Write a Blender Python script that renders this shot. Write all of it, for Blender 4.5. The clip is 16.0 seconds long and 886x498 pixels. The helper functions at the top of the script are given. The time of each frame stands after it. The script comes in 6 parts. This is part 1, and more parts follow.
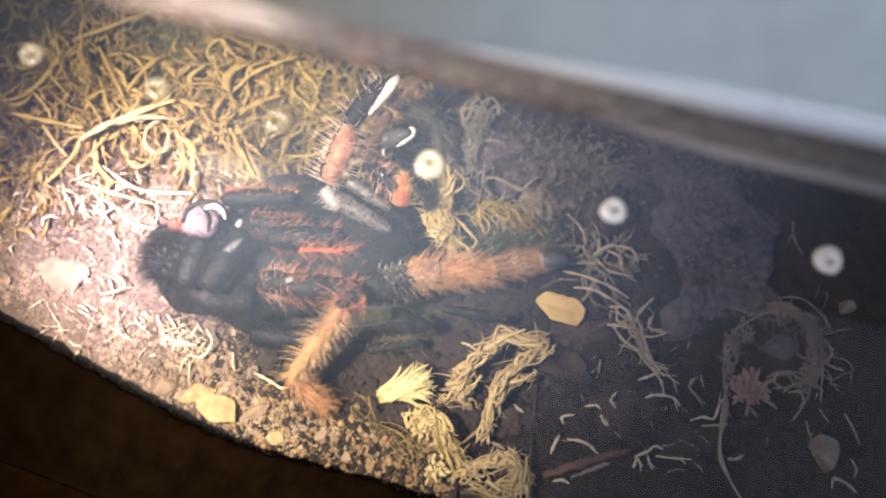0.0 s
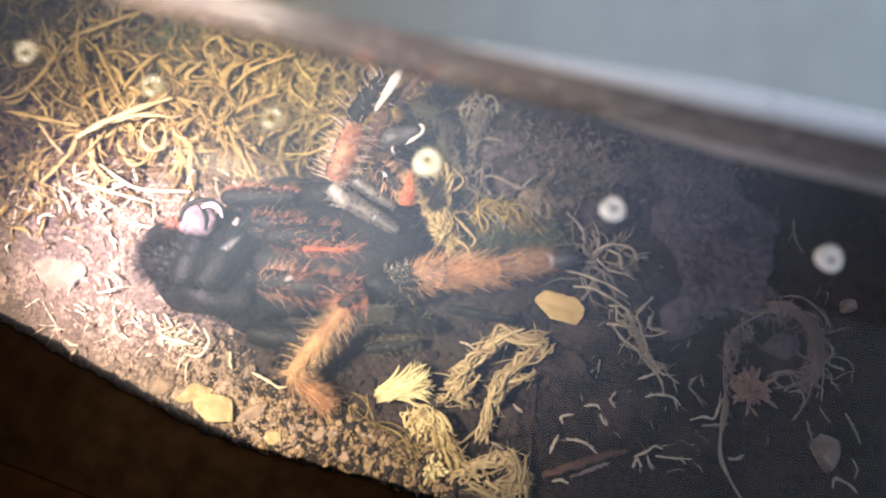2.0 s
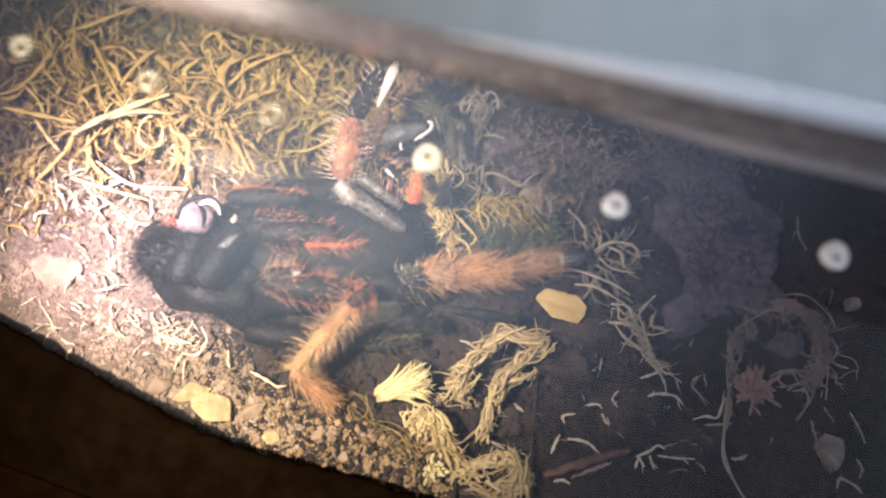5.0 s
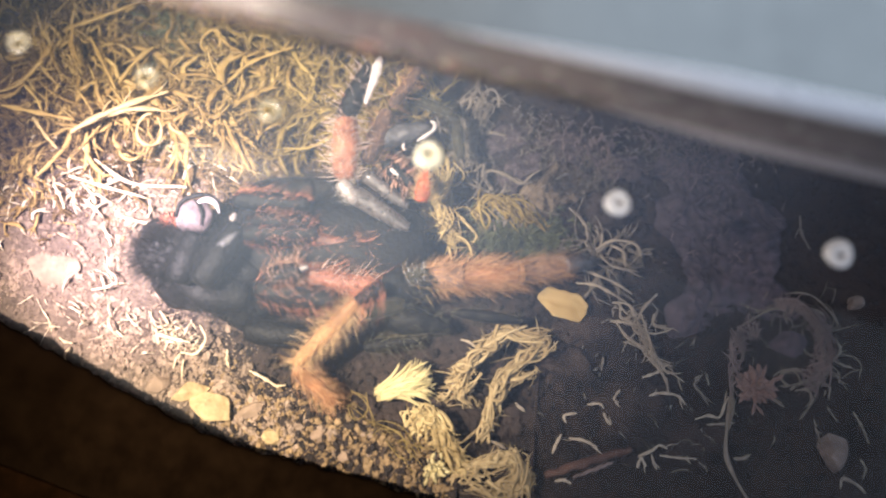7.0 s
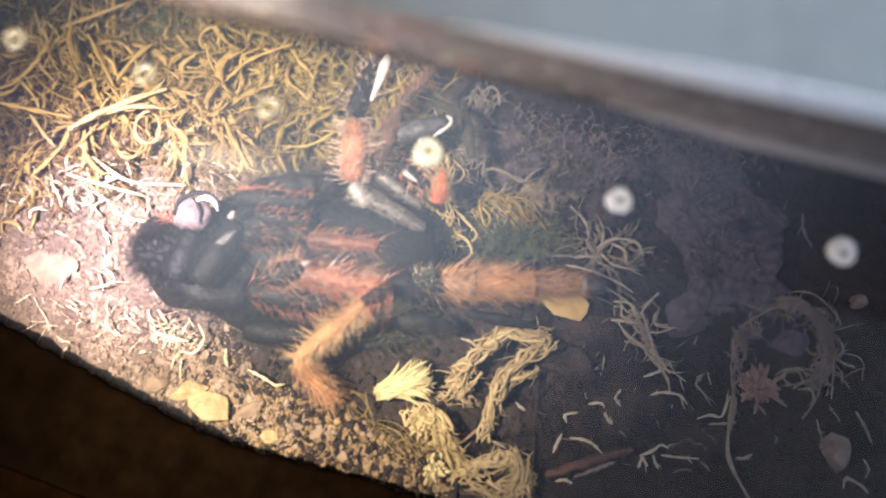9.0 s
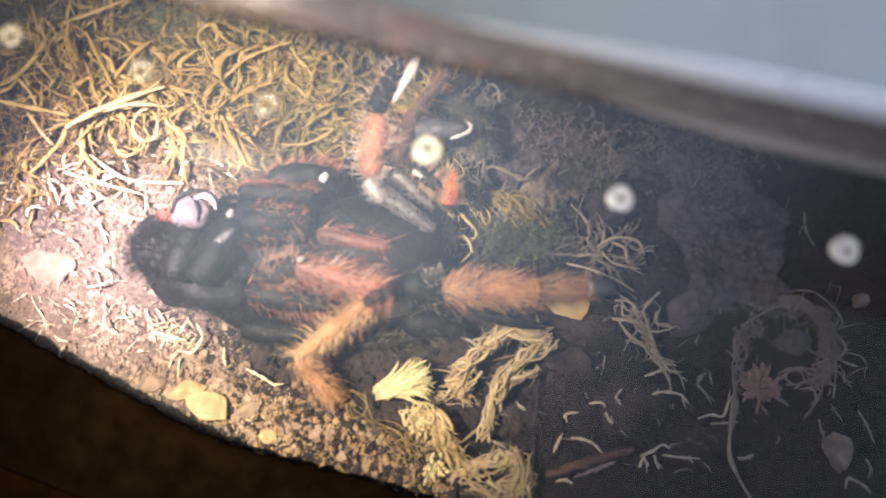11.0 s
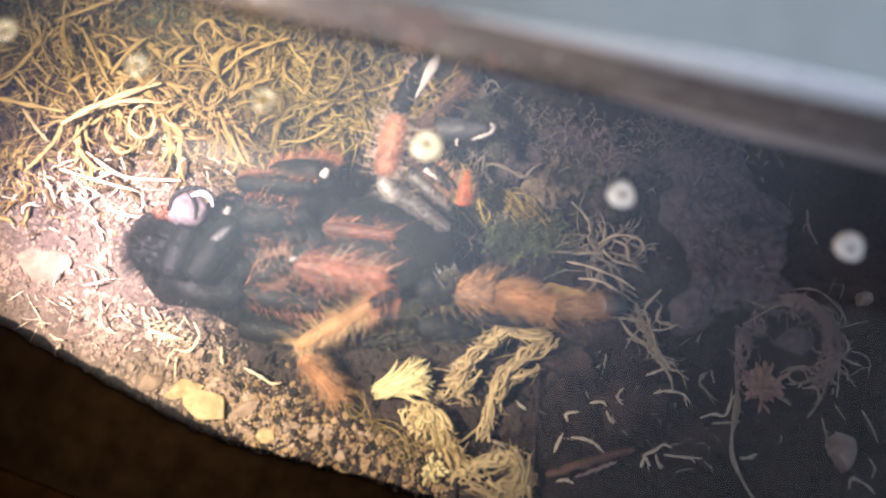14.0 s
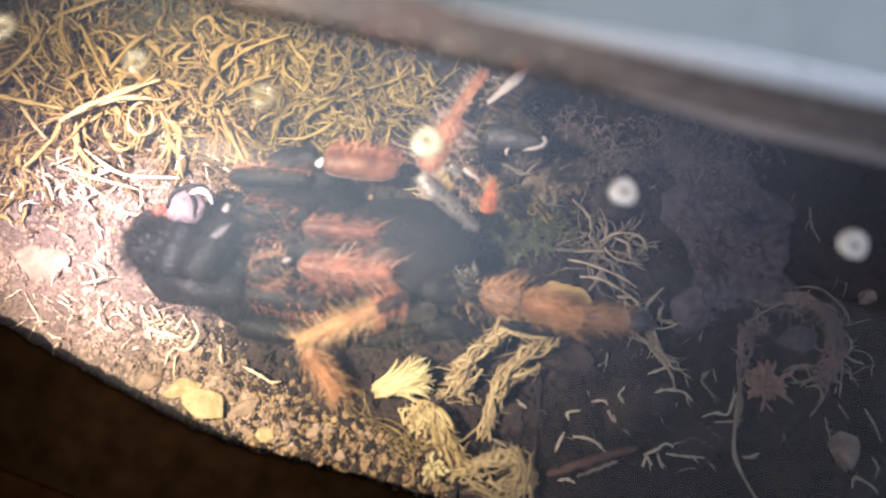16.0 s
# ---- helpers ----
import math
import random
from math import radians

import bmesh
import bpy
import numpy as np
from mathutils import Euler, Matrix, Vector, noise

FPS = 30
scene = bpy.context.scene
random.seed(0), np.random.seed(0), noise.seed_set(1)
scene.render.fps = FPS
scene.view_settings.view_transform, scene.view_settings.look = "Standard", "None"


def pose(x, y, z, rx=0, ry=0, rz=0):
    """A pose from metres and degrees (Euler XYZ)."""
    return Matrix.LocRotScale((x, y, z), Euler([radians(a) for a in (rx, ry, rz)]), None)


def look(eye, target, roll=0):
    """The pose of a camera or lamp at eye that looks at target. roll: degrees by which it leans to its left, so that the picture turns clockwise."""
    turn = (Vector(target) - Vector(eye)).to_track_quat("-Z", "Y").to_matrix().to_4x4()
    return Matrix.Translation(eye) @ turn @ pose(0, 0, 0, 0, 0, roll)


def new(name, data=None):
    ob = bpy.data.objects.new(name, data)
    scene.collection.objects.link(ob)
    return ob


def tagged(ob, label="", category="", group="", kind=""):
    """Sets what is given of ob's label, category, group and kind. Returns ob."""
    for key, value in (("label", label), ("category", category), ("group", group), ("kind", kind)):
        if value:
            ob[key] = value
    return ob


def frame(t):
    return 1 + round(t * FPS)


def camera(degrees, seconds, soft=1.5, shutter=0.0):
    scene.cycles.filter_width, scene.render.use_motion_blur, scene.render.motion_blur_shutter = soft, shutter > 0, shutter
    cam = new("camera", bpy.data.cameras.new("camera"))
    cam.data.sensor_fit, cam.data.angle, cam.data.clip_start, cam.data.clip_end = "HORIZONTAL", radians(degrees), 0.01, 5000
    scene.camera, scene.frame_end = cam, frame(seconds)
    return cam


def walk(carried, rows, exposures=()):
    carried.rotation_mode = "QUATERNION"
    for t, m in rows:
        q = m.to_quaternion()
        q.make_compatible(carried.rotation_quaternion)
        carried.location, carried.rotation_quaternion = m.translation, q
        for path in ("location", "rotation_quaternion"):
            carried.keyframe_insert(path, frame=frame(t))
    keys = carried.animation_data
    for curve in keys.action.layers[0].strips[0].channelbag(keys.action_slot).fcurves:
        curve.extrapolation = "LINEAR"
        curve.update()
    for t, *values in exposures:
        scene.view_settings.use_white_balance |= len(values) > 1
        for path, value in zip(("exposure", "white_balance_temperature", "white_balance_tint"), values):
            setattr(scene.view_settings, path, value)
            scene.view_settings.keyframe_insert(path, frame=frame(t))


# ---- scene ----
# ---------------------------------------------------------------- camera
cam = camera(44.995, 16.0, soft=2.2)
cam.data.dof.use_dof = True
cam.data.dof.focus_distance = 0.185
cam.data.dof.aperture_fstop = 7.6
walk(cam, [
    (0.0, pose(-0.00010, -0.04941, 0.18858, 15, 0, 0)),
    (2.0, pose(0.00016, -0.04934, 0.18743, 15, 0, 0)),
    (4.0, pose(0.00015, -0.04926, 0.18609, 15, 0, 0)),
    (6.0, pose(0.00007, -0.04919, 0.18476, 15, 0, 0)),
    (8.0, pose(0.00002, -0.04915, 0.18350, 15, 0, 0)),
    (10.0, pose(0.00005, -0.04910, 0.18230, 15, 0, 0)),
    (12.0, pose(0.00012, -0.04903, 0.18110, 15, 0, 0)),
    (14.0, pose(0.00017, -0.04897, 0.17990, 15, 0, 0)),
    (16.0, pose(0.00009, -0.04903, 0.17873, 15, 0, 0))])

# ---------------------------------------------------------------- light
world = bpy.data.worlds.new("room_light")
world.use_nodes = True
scene.world = world
world.node_tree.nodes["Background"].inputs[0].default_value = (0.35, 0.415, 0.54, 1)
world.node_tree.nodes["Background"].inputs[1].default_value = 1.0
# bright bluish patch added to the world, for a streak on the lip
wn = world.node_tree
aim = wn.nodes.new("ShaderNodeTexCoord")
glow_dot = wn.nodes.new("ShaderNodeVectorMath")
glow_dot.operation = "DOT_PRODUCT"
glow_dot.inputs[1].default_value = Vector((0.55, 0.78, 0.30)).normalized()
wn.links.new(aim.outputs["Generated"], glow_dot.inputs[0])
soft_edge = wn.nodes.new("ShaderNodeMapRange")
soft_edge.interpolation_type = "SMOOTHSTEP"
soft_edge.inputs[1].default_value, soft_edge.inputs[2].default_value = 0.90, 0.985
wn.links.new(glow_dot.outputs["Value"], soft_edge.inputs[0])
room = wn.nodes.new("ShaderNodeMix")
room.data_type = "RGBA"
room.inputs[7].default_value = (1.5, 1.7, 2.1, 1)
# world turned dim brown towards -x, added to darken the flange's reflection there
side = wn.nodes.new("ShaderNodeSeparateXYZ")
wn.links.new(aim.outputs["Generated"], side.inputs[0])
dim = wn.nodes.new("ShaderNodeMapRange")
dim.interpolation_type = "SMOOTHSTEP"
dim.inputs[1].default_value, dim.inputs[2].default_value = -0.26, 0.20
wn.links.new(side.outputs["X"], dim.inputs[0])
walls = wn.nodes.new("ShaderNodeMix")
walls.data_type = "RGBA"
walls.inputs[6].default_value = (0.135, 0.10, 0.075, 1)
walls.inputs[7].default_value = (0.42, 0.505, 0.67, 1)
wn.links.new(dim.outputs[0], walls.inputs[0])
wn.links.new(walls.outputs[2], room.inputs[6])
wn.links.new(soft_edge.outputs[0], room.inputs[0])
wn.links.new(room.outputs[2], wn.nodes["Background"].inputs[0])
scene.view_settings.exposure = 0.0


def spot(name, eye, target, watts, colour, cone, blend, radius):
    data = bpy.data.lights.new(name, "SPOT")
    data.energy, data.color = watts, colour
    data.spot_size, data.spot_blend, data.shadow_soft_size = radians(cone), blend, radius
    ob = new(name, data)
    ob.matrix_world = look(Vector(eye) / 1000, Vector(target) / 1000)
    return ob


# a hand torch: a cool white core inside a wide warm ring
TORCH = (-105.0, -43.0, 230.0)
spot("torch_core", TORCH, (-55.0, 4.5, 0.0), 14.5, (0.93, 0.72, 1.0), 13.5, 1.0, 0.004)
spot("torch_ring", TORCH, (-33.0, -0.5, 0.0), 10.4, (1.0, 0.82, 0.61), 33, 1.0, 0.006)
spot("torch_spill", TORCH, (6.0, 11.0, 0.0), 1.6, (0.98, 0.88, 0.82), 41, 1.0, 0.006)

# ---------------------------------------------------------------- materials
MM = 0.001
rnd = random.Random(7)


def material(name, dark, light, grain=900.0, patch=90.0, rough=0.7, bump=0.4, spec=0.4, island=0.35,
             patch_colour=None, sheen=0.0, through_light=0.0, coat=0.0, clear=0.0, metal=0.0):
    """Grain and patches of two scales between two colours, with a fine relief."""
    m = bpy.data.materials.new(name)
    m.use_nodes = True
    nt = m.node_tree
    b = nt.nodes["Principled BSDF"]
    co = nt.nodes.new("ShaderNodeTexCoord")
    n1 = nt.nodes.new("ShaderNodeTexNoise")
    n1.inputs["Scale"].default_value = grain
    n1.inputs["Detail"].default_value = 5
    n2 = nt.nodes.new("ShaderNodeTexNoise")
    n2.inputs["Scale"].default_value = patch
    n2.inputs["Detail"].default_value = 3
    for n in (n1, n2):
        nt.links.new(co.outputs["Object"], n.inputs["Vector"])
    geo = nt.nodes.new("ShaderNodeNewGeometry")
    mix1 = nt.nodes.new("ShaderNodeMix")
    mix1.data_type = "RGBA"
    mix1.inputs[6].default_value = (*dark, 1)
    mix1.inputs[7].default_value = (*light, 1)
    add = nt.nodes.new("ShaderNodeMath")
    add.operation = "MULTIPLY_ADD"
    add.inputs[1].default_value = island
    nt.links.new(geo.outputs["Random Per Island"], add.inputs[0])
    ramp = nt.nodes.new("ShaderNodeMapRange")
    ramp.inputs[1].default_value, ramp.inputs[2].default_value = 0.32, 0.68
    ramp.inputs[3].default_value, ramp.inputs[4].default_value = 0.0, 1.0 - island
    nt.links.new(n1.outputs["Fac"], ramp.inputs[0])
    nt.links.new(ramp.outputs[0], add.inputs[2])
    nt.links.new(add.outputs[0], mix1.inputs[0])
    mix2 = nt.nodes.new("ShaderNodeMix")
    mix2.data_type = "RGBA"
    pr = nt.nodes.new("ShaderNodeMapRange")
    pr.inputs[1].default_value, pr.inputs[2].default_value = 0.45, 0.7
    pr.inputs[3].default_value, pr.inputs[4].default_value = 0.0, 0.7
    nt.links.new(n2.outputs["Fac"], pr.inputs[0])
    nt.links.new(pr.outputs[0], mix2.inputs[0])
    nt.links.new(mix1.outputs[2], mix2.inputs[6])
    mix2.inputs[7].default_value = (*(patch_colour or [c * 0.55 for c in dark]), 1)
    nt.links.new(mix2.outputs[2], b.inputs["Base Color"])
    b.inputs["Specular IOR Level"].default_value = spec
    rr = nt.nodes.new("ShaderNodeMapRange")
    rr.inputs[3].default_value, rr.inputs[4].default_value = max(rough - 0.12, 0.03), min(rough + 0.12, 1)
    nt.links.new(n1.outputs["Fac"], rr.inputs[0])
    nt.links.new(rr.outputs[0], b.inputs["Roughness"])
    b.inputs["Metallic"].default_value = metal
    if sheen:
        b.inputs["Sheen Weight"].default_value = sheen
        b.inputs["Sheen Roughness"].default_value = 0.4
    if coat:
        b.inputs["Coat Weight"].default_value = coat
        b.inputs["Coat Roughness"].default_value = 0.12
    if bump:
        bp = nt.nodes.new("ShaderNodeBump")
        bp.inputs["Strength"].default_value = bump
        bp.inputs["Distance"].default_value = 0.0006
        nt.links.new(n1.outputs["Fac"], bp.inputs["Height"])
        nt.links.new(bp.outputs[0], b.inputs["Normal"])
    if through_light:
        tr = nt.nodes.new("ShaderNodeBsdfTranslucent")
        nt.links.new(mix2.outputs[2], tr.inputs["Color"])
        ms = nt.nodes.new("ShaderNodeMixShader")
        ms.inputs[0].default_value = through_light
        nt.links.new(b.outputs[0], ms.inputs[1])
        nt.links.new(tr.outputs[0], ms.inputs[2])
        nt.links.new(ms.outputs[0], nt.nodes["Material Output"].inputs["Surface"])
    if clear:
        tp = nt.nodes.new("ShaderNodeBsdfTransparent")
        mt = nt.nodes.new("ShaderNodeMixShader")
        mt.inputs[0].default_value = clear
        nt.links.new(b.outputs[0], mt.inputs[1])
        nt.links.new(tp.outputs[0], mt.inputs[2])
        nt.links.new(mt.outputs[0], nt.nodes["Material Output"].inputs["Surface"])
    return m


# torch light put into a paler tone of the same soil
LIT_SOIL = material("lit_soil", (0.06, 0.043, 0.032), (0.18, 0.132, 0.098), 1300, 90, 0.9, 1.0, 0.25)
# mid soil tone with the light of the warm torch ring in it
BROWN_CRUMB = material("brown_soil_crumb", (0.11, 0.072, 0.038), (0.33, 0.23, 0.125), 900, 120, 0.9, 0.7, 0.25, 0.6)
MOSS_TAN = material("tan_moss_fibre", (0.29, 0.205, 0.10), (0.60, 0.47, 0.265), 1200, 90, 0.7, 0.3, 0.3, 0.6, (0.15, 0.105, 0.055), through_light=0.2)
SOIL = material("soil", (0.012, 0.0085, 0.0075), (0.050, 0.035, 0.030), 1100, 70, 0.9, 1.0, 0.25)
# crumbs of the same soil, coloured as lit by the torch
LIT_CRUMB = material("soil_crumb", (0.15, 0.108, 0.078), (0.33, 0.245, 0.18), 900, 120, 0.9, 0.7, 0.25, 0.6)
# shade put into colour: the same crumbs outside the torch pool
UNLIT_CRUMB = material("dark_soil_crumb", (0.009, 0.0066, 0.006), (0.034, 0.0245, 0.022), 900, 120, 0.85, 0.7, 0.3, 0.6)
MOSS = material("moss_fibre", (0.23, 0.14, 0.04), (0.58, 0.42, 0.16), 1200, 80, 0.7, 0.3, 0.3, 0.7, (0.22, 0.13, 0.035), through_light=0.25)
MOSS_OLIVE = material("olive_moss_fibre", (0.16, 0.105, 0.032), (0.46, 0.34, 0.115), 1200, 80, 0.7, 0.3, 0.3, 0.7, through_light=0.25)
MOSS_PALE = material("pale_moss_fibre", (0.45, 0.33, 0.14), (0.74, 0.60, 0.33), 1200, 90, 0.65, 0.3, 0.3, 0.6, (0.36, 0.24, 0.09), through_light=0.3)
MOSS_BROWN = material("brown_moss_fibre", (0.075, 0.047, 0.019), (0.20, 0.13, 0.052), 1200, 80, 0.8, 0.3, 0.25, 0.7, (0.045, 0.03, 0.015), through_light=0.15)
HUMUS = material("mauve_humus", (0.04, 0.031, 0.036), (0.12, 0.092, 0.10), 1500, 200, 0.9, 1.0, 0.2, 0.4)
HUMUS_TAN = material("tan_humus", (0.10, 0.075, 0.055), (0.24, 0.185, 0.135), 1500, 200, 0.9, 1.0, 0.2, 0.4)
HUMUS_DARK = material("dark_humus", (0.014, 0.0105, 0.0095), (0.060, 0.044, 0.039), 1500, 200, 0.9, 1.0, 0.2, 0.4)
MOSS_CREAM = material("cream_moss", (0.52, 0.43, 0.20), (0.78, 0.68, 0.40), 1200, 90, 0.65, 0.3, 0.3, 0.6, (0.42, 0.33, 0.14), through_light=0.3)
MOSS_GREY = material("dry_moss_fibre", (0.15, 0.125, 0.10), (0.36, 0.305, 0.25), 1200, 90, 0.75, 0.3, 0.3, 0.6, through_light=0.2)
MOSS_DRY = material("pale_dry_moss", (0.29, 0.24, 0.18), (0.56, 0.47, 0.37), 1200, 90, 0.7, 0.3, 0.3, 0.6, (0.18, 0.14, 0.11), through_light=0.2)
MOSS_MAUVE = material("mauve_moss", (0.16, 0.118, 0.11), (0.38, 0.29, 0.272), 1200, 150, 0.7, 0.3, 0.3, 0.6, through_light=0.2)
MOSS_RED = material("reddish_moss", (0.24, 0.14, 0.12), (0.46, 0.32, 0.28), 1200, 150, 0.7, 0.3, 0.3, 0.6, through_light=0.2)
MOSS_GREEN = material("green_moss", (0.07, 0.08, 0.04), (0.20, 0.215, 0.11), 1200, 150, 0.7, 0.3, 0.3, 0.7, through_light=0.2)
STRAW = material("bleached_straw", (0.55, 0.44, 0.28), (0.80, 0.70, 0.52), 1500, 100, 0.55, 0.2, 0.4, 0.6, (0.5, 0.36, 0.2), through_light=0.2)
LEAF = material("dry_leaf", (0.52, 0.38, 0.17), (0.66, 0.51, 0.25), 700, 120, 0.6, 0.3, 0.4, 0.1, (0.42, 0.26, 0.09), through_light=0.3)
STONE = material("tan_stone", (0.27, 0.19, 0.09), (0.46, 0.35, 0.19), 600, 150, 0.85, 0.9, 0.3, 0.1, (0.18, 0.125, 0.065))
STONE_GREY = material("grey_stone", (0.12, 0.095, 0.085), (0.24, 0.195, 0.175), 700, 200, 0.9, 0.7, 0.3, 0.1)
CLAY = material("clay_lump", (0.14, 0.098, 0.068), (0.28, 0.20, 0.142), 500, 120, 0.9, 0.6, 0.25, 0.1)
BARK = material("cork_bark", (0.036, 0.029, 0.038), (0.135, 0.107, 0.130), 700, 90, 0.85, 1.0, 0.3, 0.1, (0.036, 0.029, 0.036))
WOOD = material("rotten_wood", (0.05, 0.026, 0.02), (0.15, 0.08, 0.058), 900, 150, 0.8, 1.0, 0.3, 0.3)
BLACK_PLASTIC = material("dark_brown_plastic", (0.0024, 0.0013, 0.0007), (0.0050, 0.0028, 0.0014), 300, 30, 0.6, 0.03, 0.0, 0.1)
GREY_PLASTIC = material("grey_satin_lacquer", (0.60, 0.61, 0.55), (0.68, 0.69, 0.62), 200, 18, 0.16, 0.04, 0.2, 0.1, (0.54, 0.55, 0.50), metal=0.92)
WALL_PLASTIC = material("smoky_plastic", (0.22, 0.205, 0.215), (0.29, 0.275, 0.285), 300, 25, 0.24, 0.02, 0.5, 0.1, (0.19, 0.18, 0.19), metal=0.3)
LEDGE = material("brown_plastic", (0.003, 0.0015, 0.0006), (0.007, 0.003, 0.0012), 300, 40, 0.7, 0.05, 0.0, 0.1)
FOOT_STREAK = material("dull_plastic", (0.36, 0.34, 0.35), (0.44, 0.41, 0.42), 300, 40, 0.35, 0.03, 0.3, 0.1, (0.30, 0.28, 0.29), metal=0.1)
LIP_STREAK = material("pale_satin_lacquer", (0.80, 0.80, 0.81), (0.88, 0.88, 0.88), 300, 60, 0.32, 0.03, 0.5, 0.1, (0.82, 0.82, 0.83), metal=0.5)
# one melted plastic in three tones, each rim's brightness put into colour
MELT = material("melted_white_plastic", (0.88, 0.88, 0.88), (0.95, 0.95, 0.95), 900, 200, 0.28, 0.25, 0.5, 0.1, (0.84, 0.84, 0.84), coat=1.0)
MELT_MID = material("melted_milky_plastic", (0.52, 0.52, 0.45), (0.66, 0.66, 0.58), 900, 200, 0.25, 0.25, 0.5, 0.1, (0.45, 0.45, 0.38), coat=1.0, clear=0.25)
MELT_CLEAR = material("melted_clear_plastic", (0.20, 0.19, 0.15), (0.28, 0.27, 0.21), 900, 200, 0.2, 0.25, 0.5, 0.1, (0.16, 0.15, 0.12), coat=1.0, clear=0.72)
SHELF = material("shelf_board", (0.16, 0.11, 0.07), (0.26, 0.19, 0.12), 120, 8, 0.5, 0.1, 0.4, 0.1)
BLACK = material("black_cuticle", (0.0035, 0.0037, 0.0042), (0.011, 0.0106, 0.011), 1500, 300, 0.58, 0.5, 0.22, 0.1)
GREY_SKIN = material("grey_velvet_cuticle", (0.022, 0.018, 0.016), (0.20, 0.175, 0.165), 1500, 260, 0.3, 0.7, 0.9, 0.1, (0.05, 0.04, 0.032), coat=0.6)
ORANGE = material("orange_cuticle", (0.24, 0.10, 0.043), (0.44, 0.21, 0.098), 1600, 300, 0.6, 0.5, 0.35, 0.1, sheen=0.2)
PALE_ORANGE = material("buff_cuticle", (0.24, 0.115, 0.05), (0.42, 0.23, 0.105), 1600, 300, 0.6, 0.5, 0.35, 0.1, sheen=0.2)
SCARLET = material("scarlet_cuticle", (0.50, 0.06, 0.02), (0.74, 0.22, 0.08), 1600, 300, 0.4, 0.4, 0.4, 0.1, through_light=0.3)
KNEE = material("pale_knee_cuticle", (0.17, 0.145, 0.14), (0.40, 0.35, 0.335), 1200, 250, 0.35, 0.4, 0.5, 0.1, coat=0.3)
TERRACOTTA = material("terracotta_cuticle", (0.11, 0.038, 0.02), (0.22, 0.09, 0.047), 1600, 300, 0.5, 0.4, 0.4, 0.1, sheen=0.2)
TAWNY = material("tawny_cuticle", (0.13, 0.072, 0.045), (0.28, 0.165, 0.108), 1600, 300, 0.6, 0.5, 0.35, 0.1, sheen=0.2)
BROWN = material("brown_cuticle", (0.05, 0.026, 0.018), (0.14, 0.075, 0.05), 1600, 300, 0.6, 0.5, 0.35, 0.1, sheen=0.2)
OLIVE = material("olive_cuticle", (0.018, 0.016, 0.010), (0.06, 0.054, 0.032), 1600, 300, 0.7, 0.5, 0.2, 0.1, sheen=0.2)
ROSE = material("rose_orange_cuticle", (0.24, 0.082, 0.044), (0.50, 0.225, 0.135), 1600, 300, 0.45, 0.6, 0.5, 0.1, sheen=0.2)
CORAL = material("coral_cuticle", (0.10, 0.032, 0.022), (0.35, 0.135, 0.088), 1600, 300, 0.45, 0.5, 0.5, 0.1, sheen=0.2)
HAIR_ROSE = material("rose_bristle", (0.60, 0.24, 0.14), (0.90, 0.62, 0.46), 900, 200, 0.5, 0, 0.4, 0.8, through_light=0.2)
RUST = material("rust_cuticle", (0.05, 0.018, 0.012), (0.19, 0.066, 0.042), 1600, 300, 0.5, 0.5, 0.4, 0.1, sheen=0.2)
SLATE = material("slate_cuticle", (0.035, 0.034, 0.038), (0.11, 0.105, 0.115), 1500, 300, 0.45, 0.4, 0.45, 0.1)
PINK = material("pinkish_membrane", (0.12, 0.092, 0.095), (0.27, 0.21, 0.215), 700, 250, 0.3, 0.3, 0.5, 0.1, coat=0.3)
PALE = material("pale_membrane", (0.42, 0.38, 0.385), (0.62, 0.57, 0.57), 1200, 250, 0.3, 0.2, 0.5, 0.1, (0.5, 0.40, 0.40), coat=0.3)
HAIR_ORANGE = material("orange_bristle", (0.58, 0.28, 0.12), (0.86, 0.53, 0.28), 900, 200, 0.5, 0, 0.4, 0.8, through_light=0.2)
HAIR_SPINE = material("pale_pink_bristle", (0.72, 0.44, 0.33), (0.95, 0.84, 0.76), 900, 200, 0.45, 0, 0.4, 0.8, through_light=0.2)
HAIR_RED = material("red_bristle", (0.52, 0.12, 0.06), (0.88, 0.46, 0.30), 900, 200, 0.5, 0, 0.4, 0.8, through_light=0.2)
HAIR_BUFF = material("buff_bristle", (0.64, 0.38, 0.16), (0.88, 0.64, 0.37), 900, 200, 0.5, 0, 0.4, 0.8, through_light=0.2)
HAIR_PALE = material("pale_bristle", (0.45, 0.40, 0.36), (0.78, 0.72, 0.68), 900, 200, 0.5, 0, 0.4, 0.8, through_light=0.2)
HAIR_OLIVE = material("olive_bristle", (0.13, 0.115, 0.07), (0.34, 0.30, 0.19), 900, 200, 0.5, 0, 0.4, 0.8, through_light=0.2)
HAIR_BLACK = material("black_bristle", (0.004, 0.004, 0.004), (0.016, 0.014, 0.014), 900, 200, 0.5, 0, 0.4, 0.8)


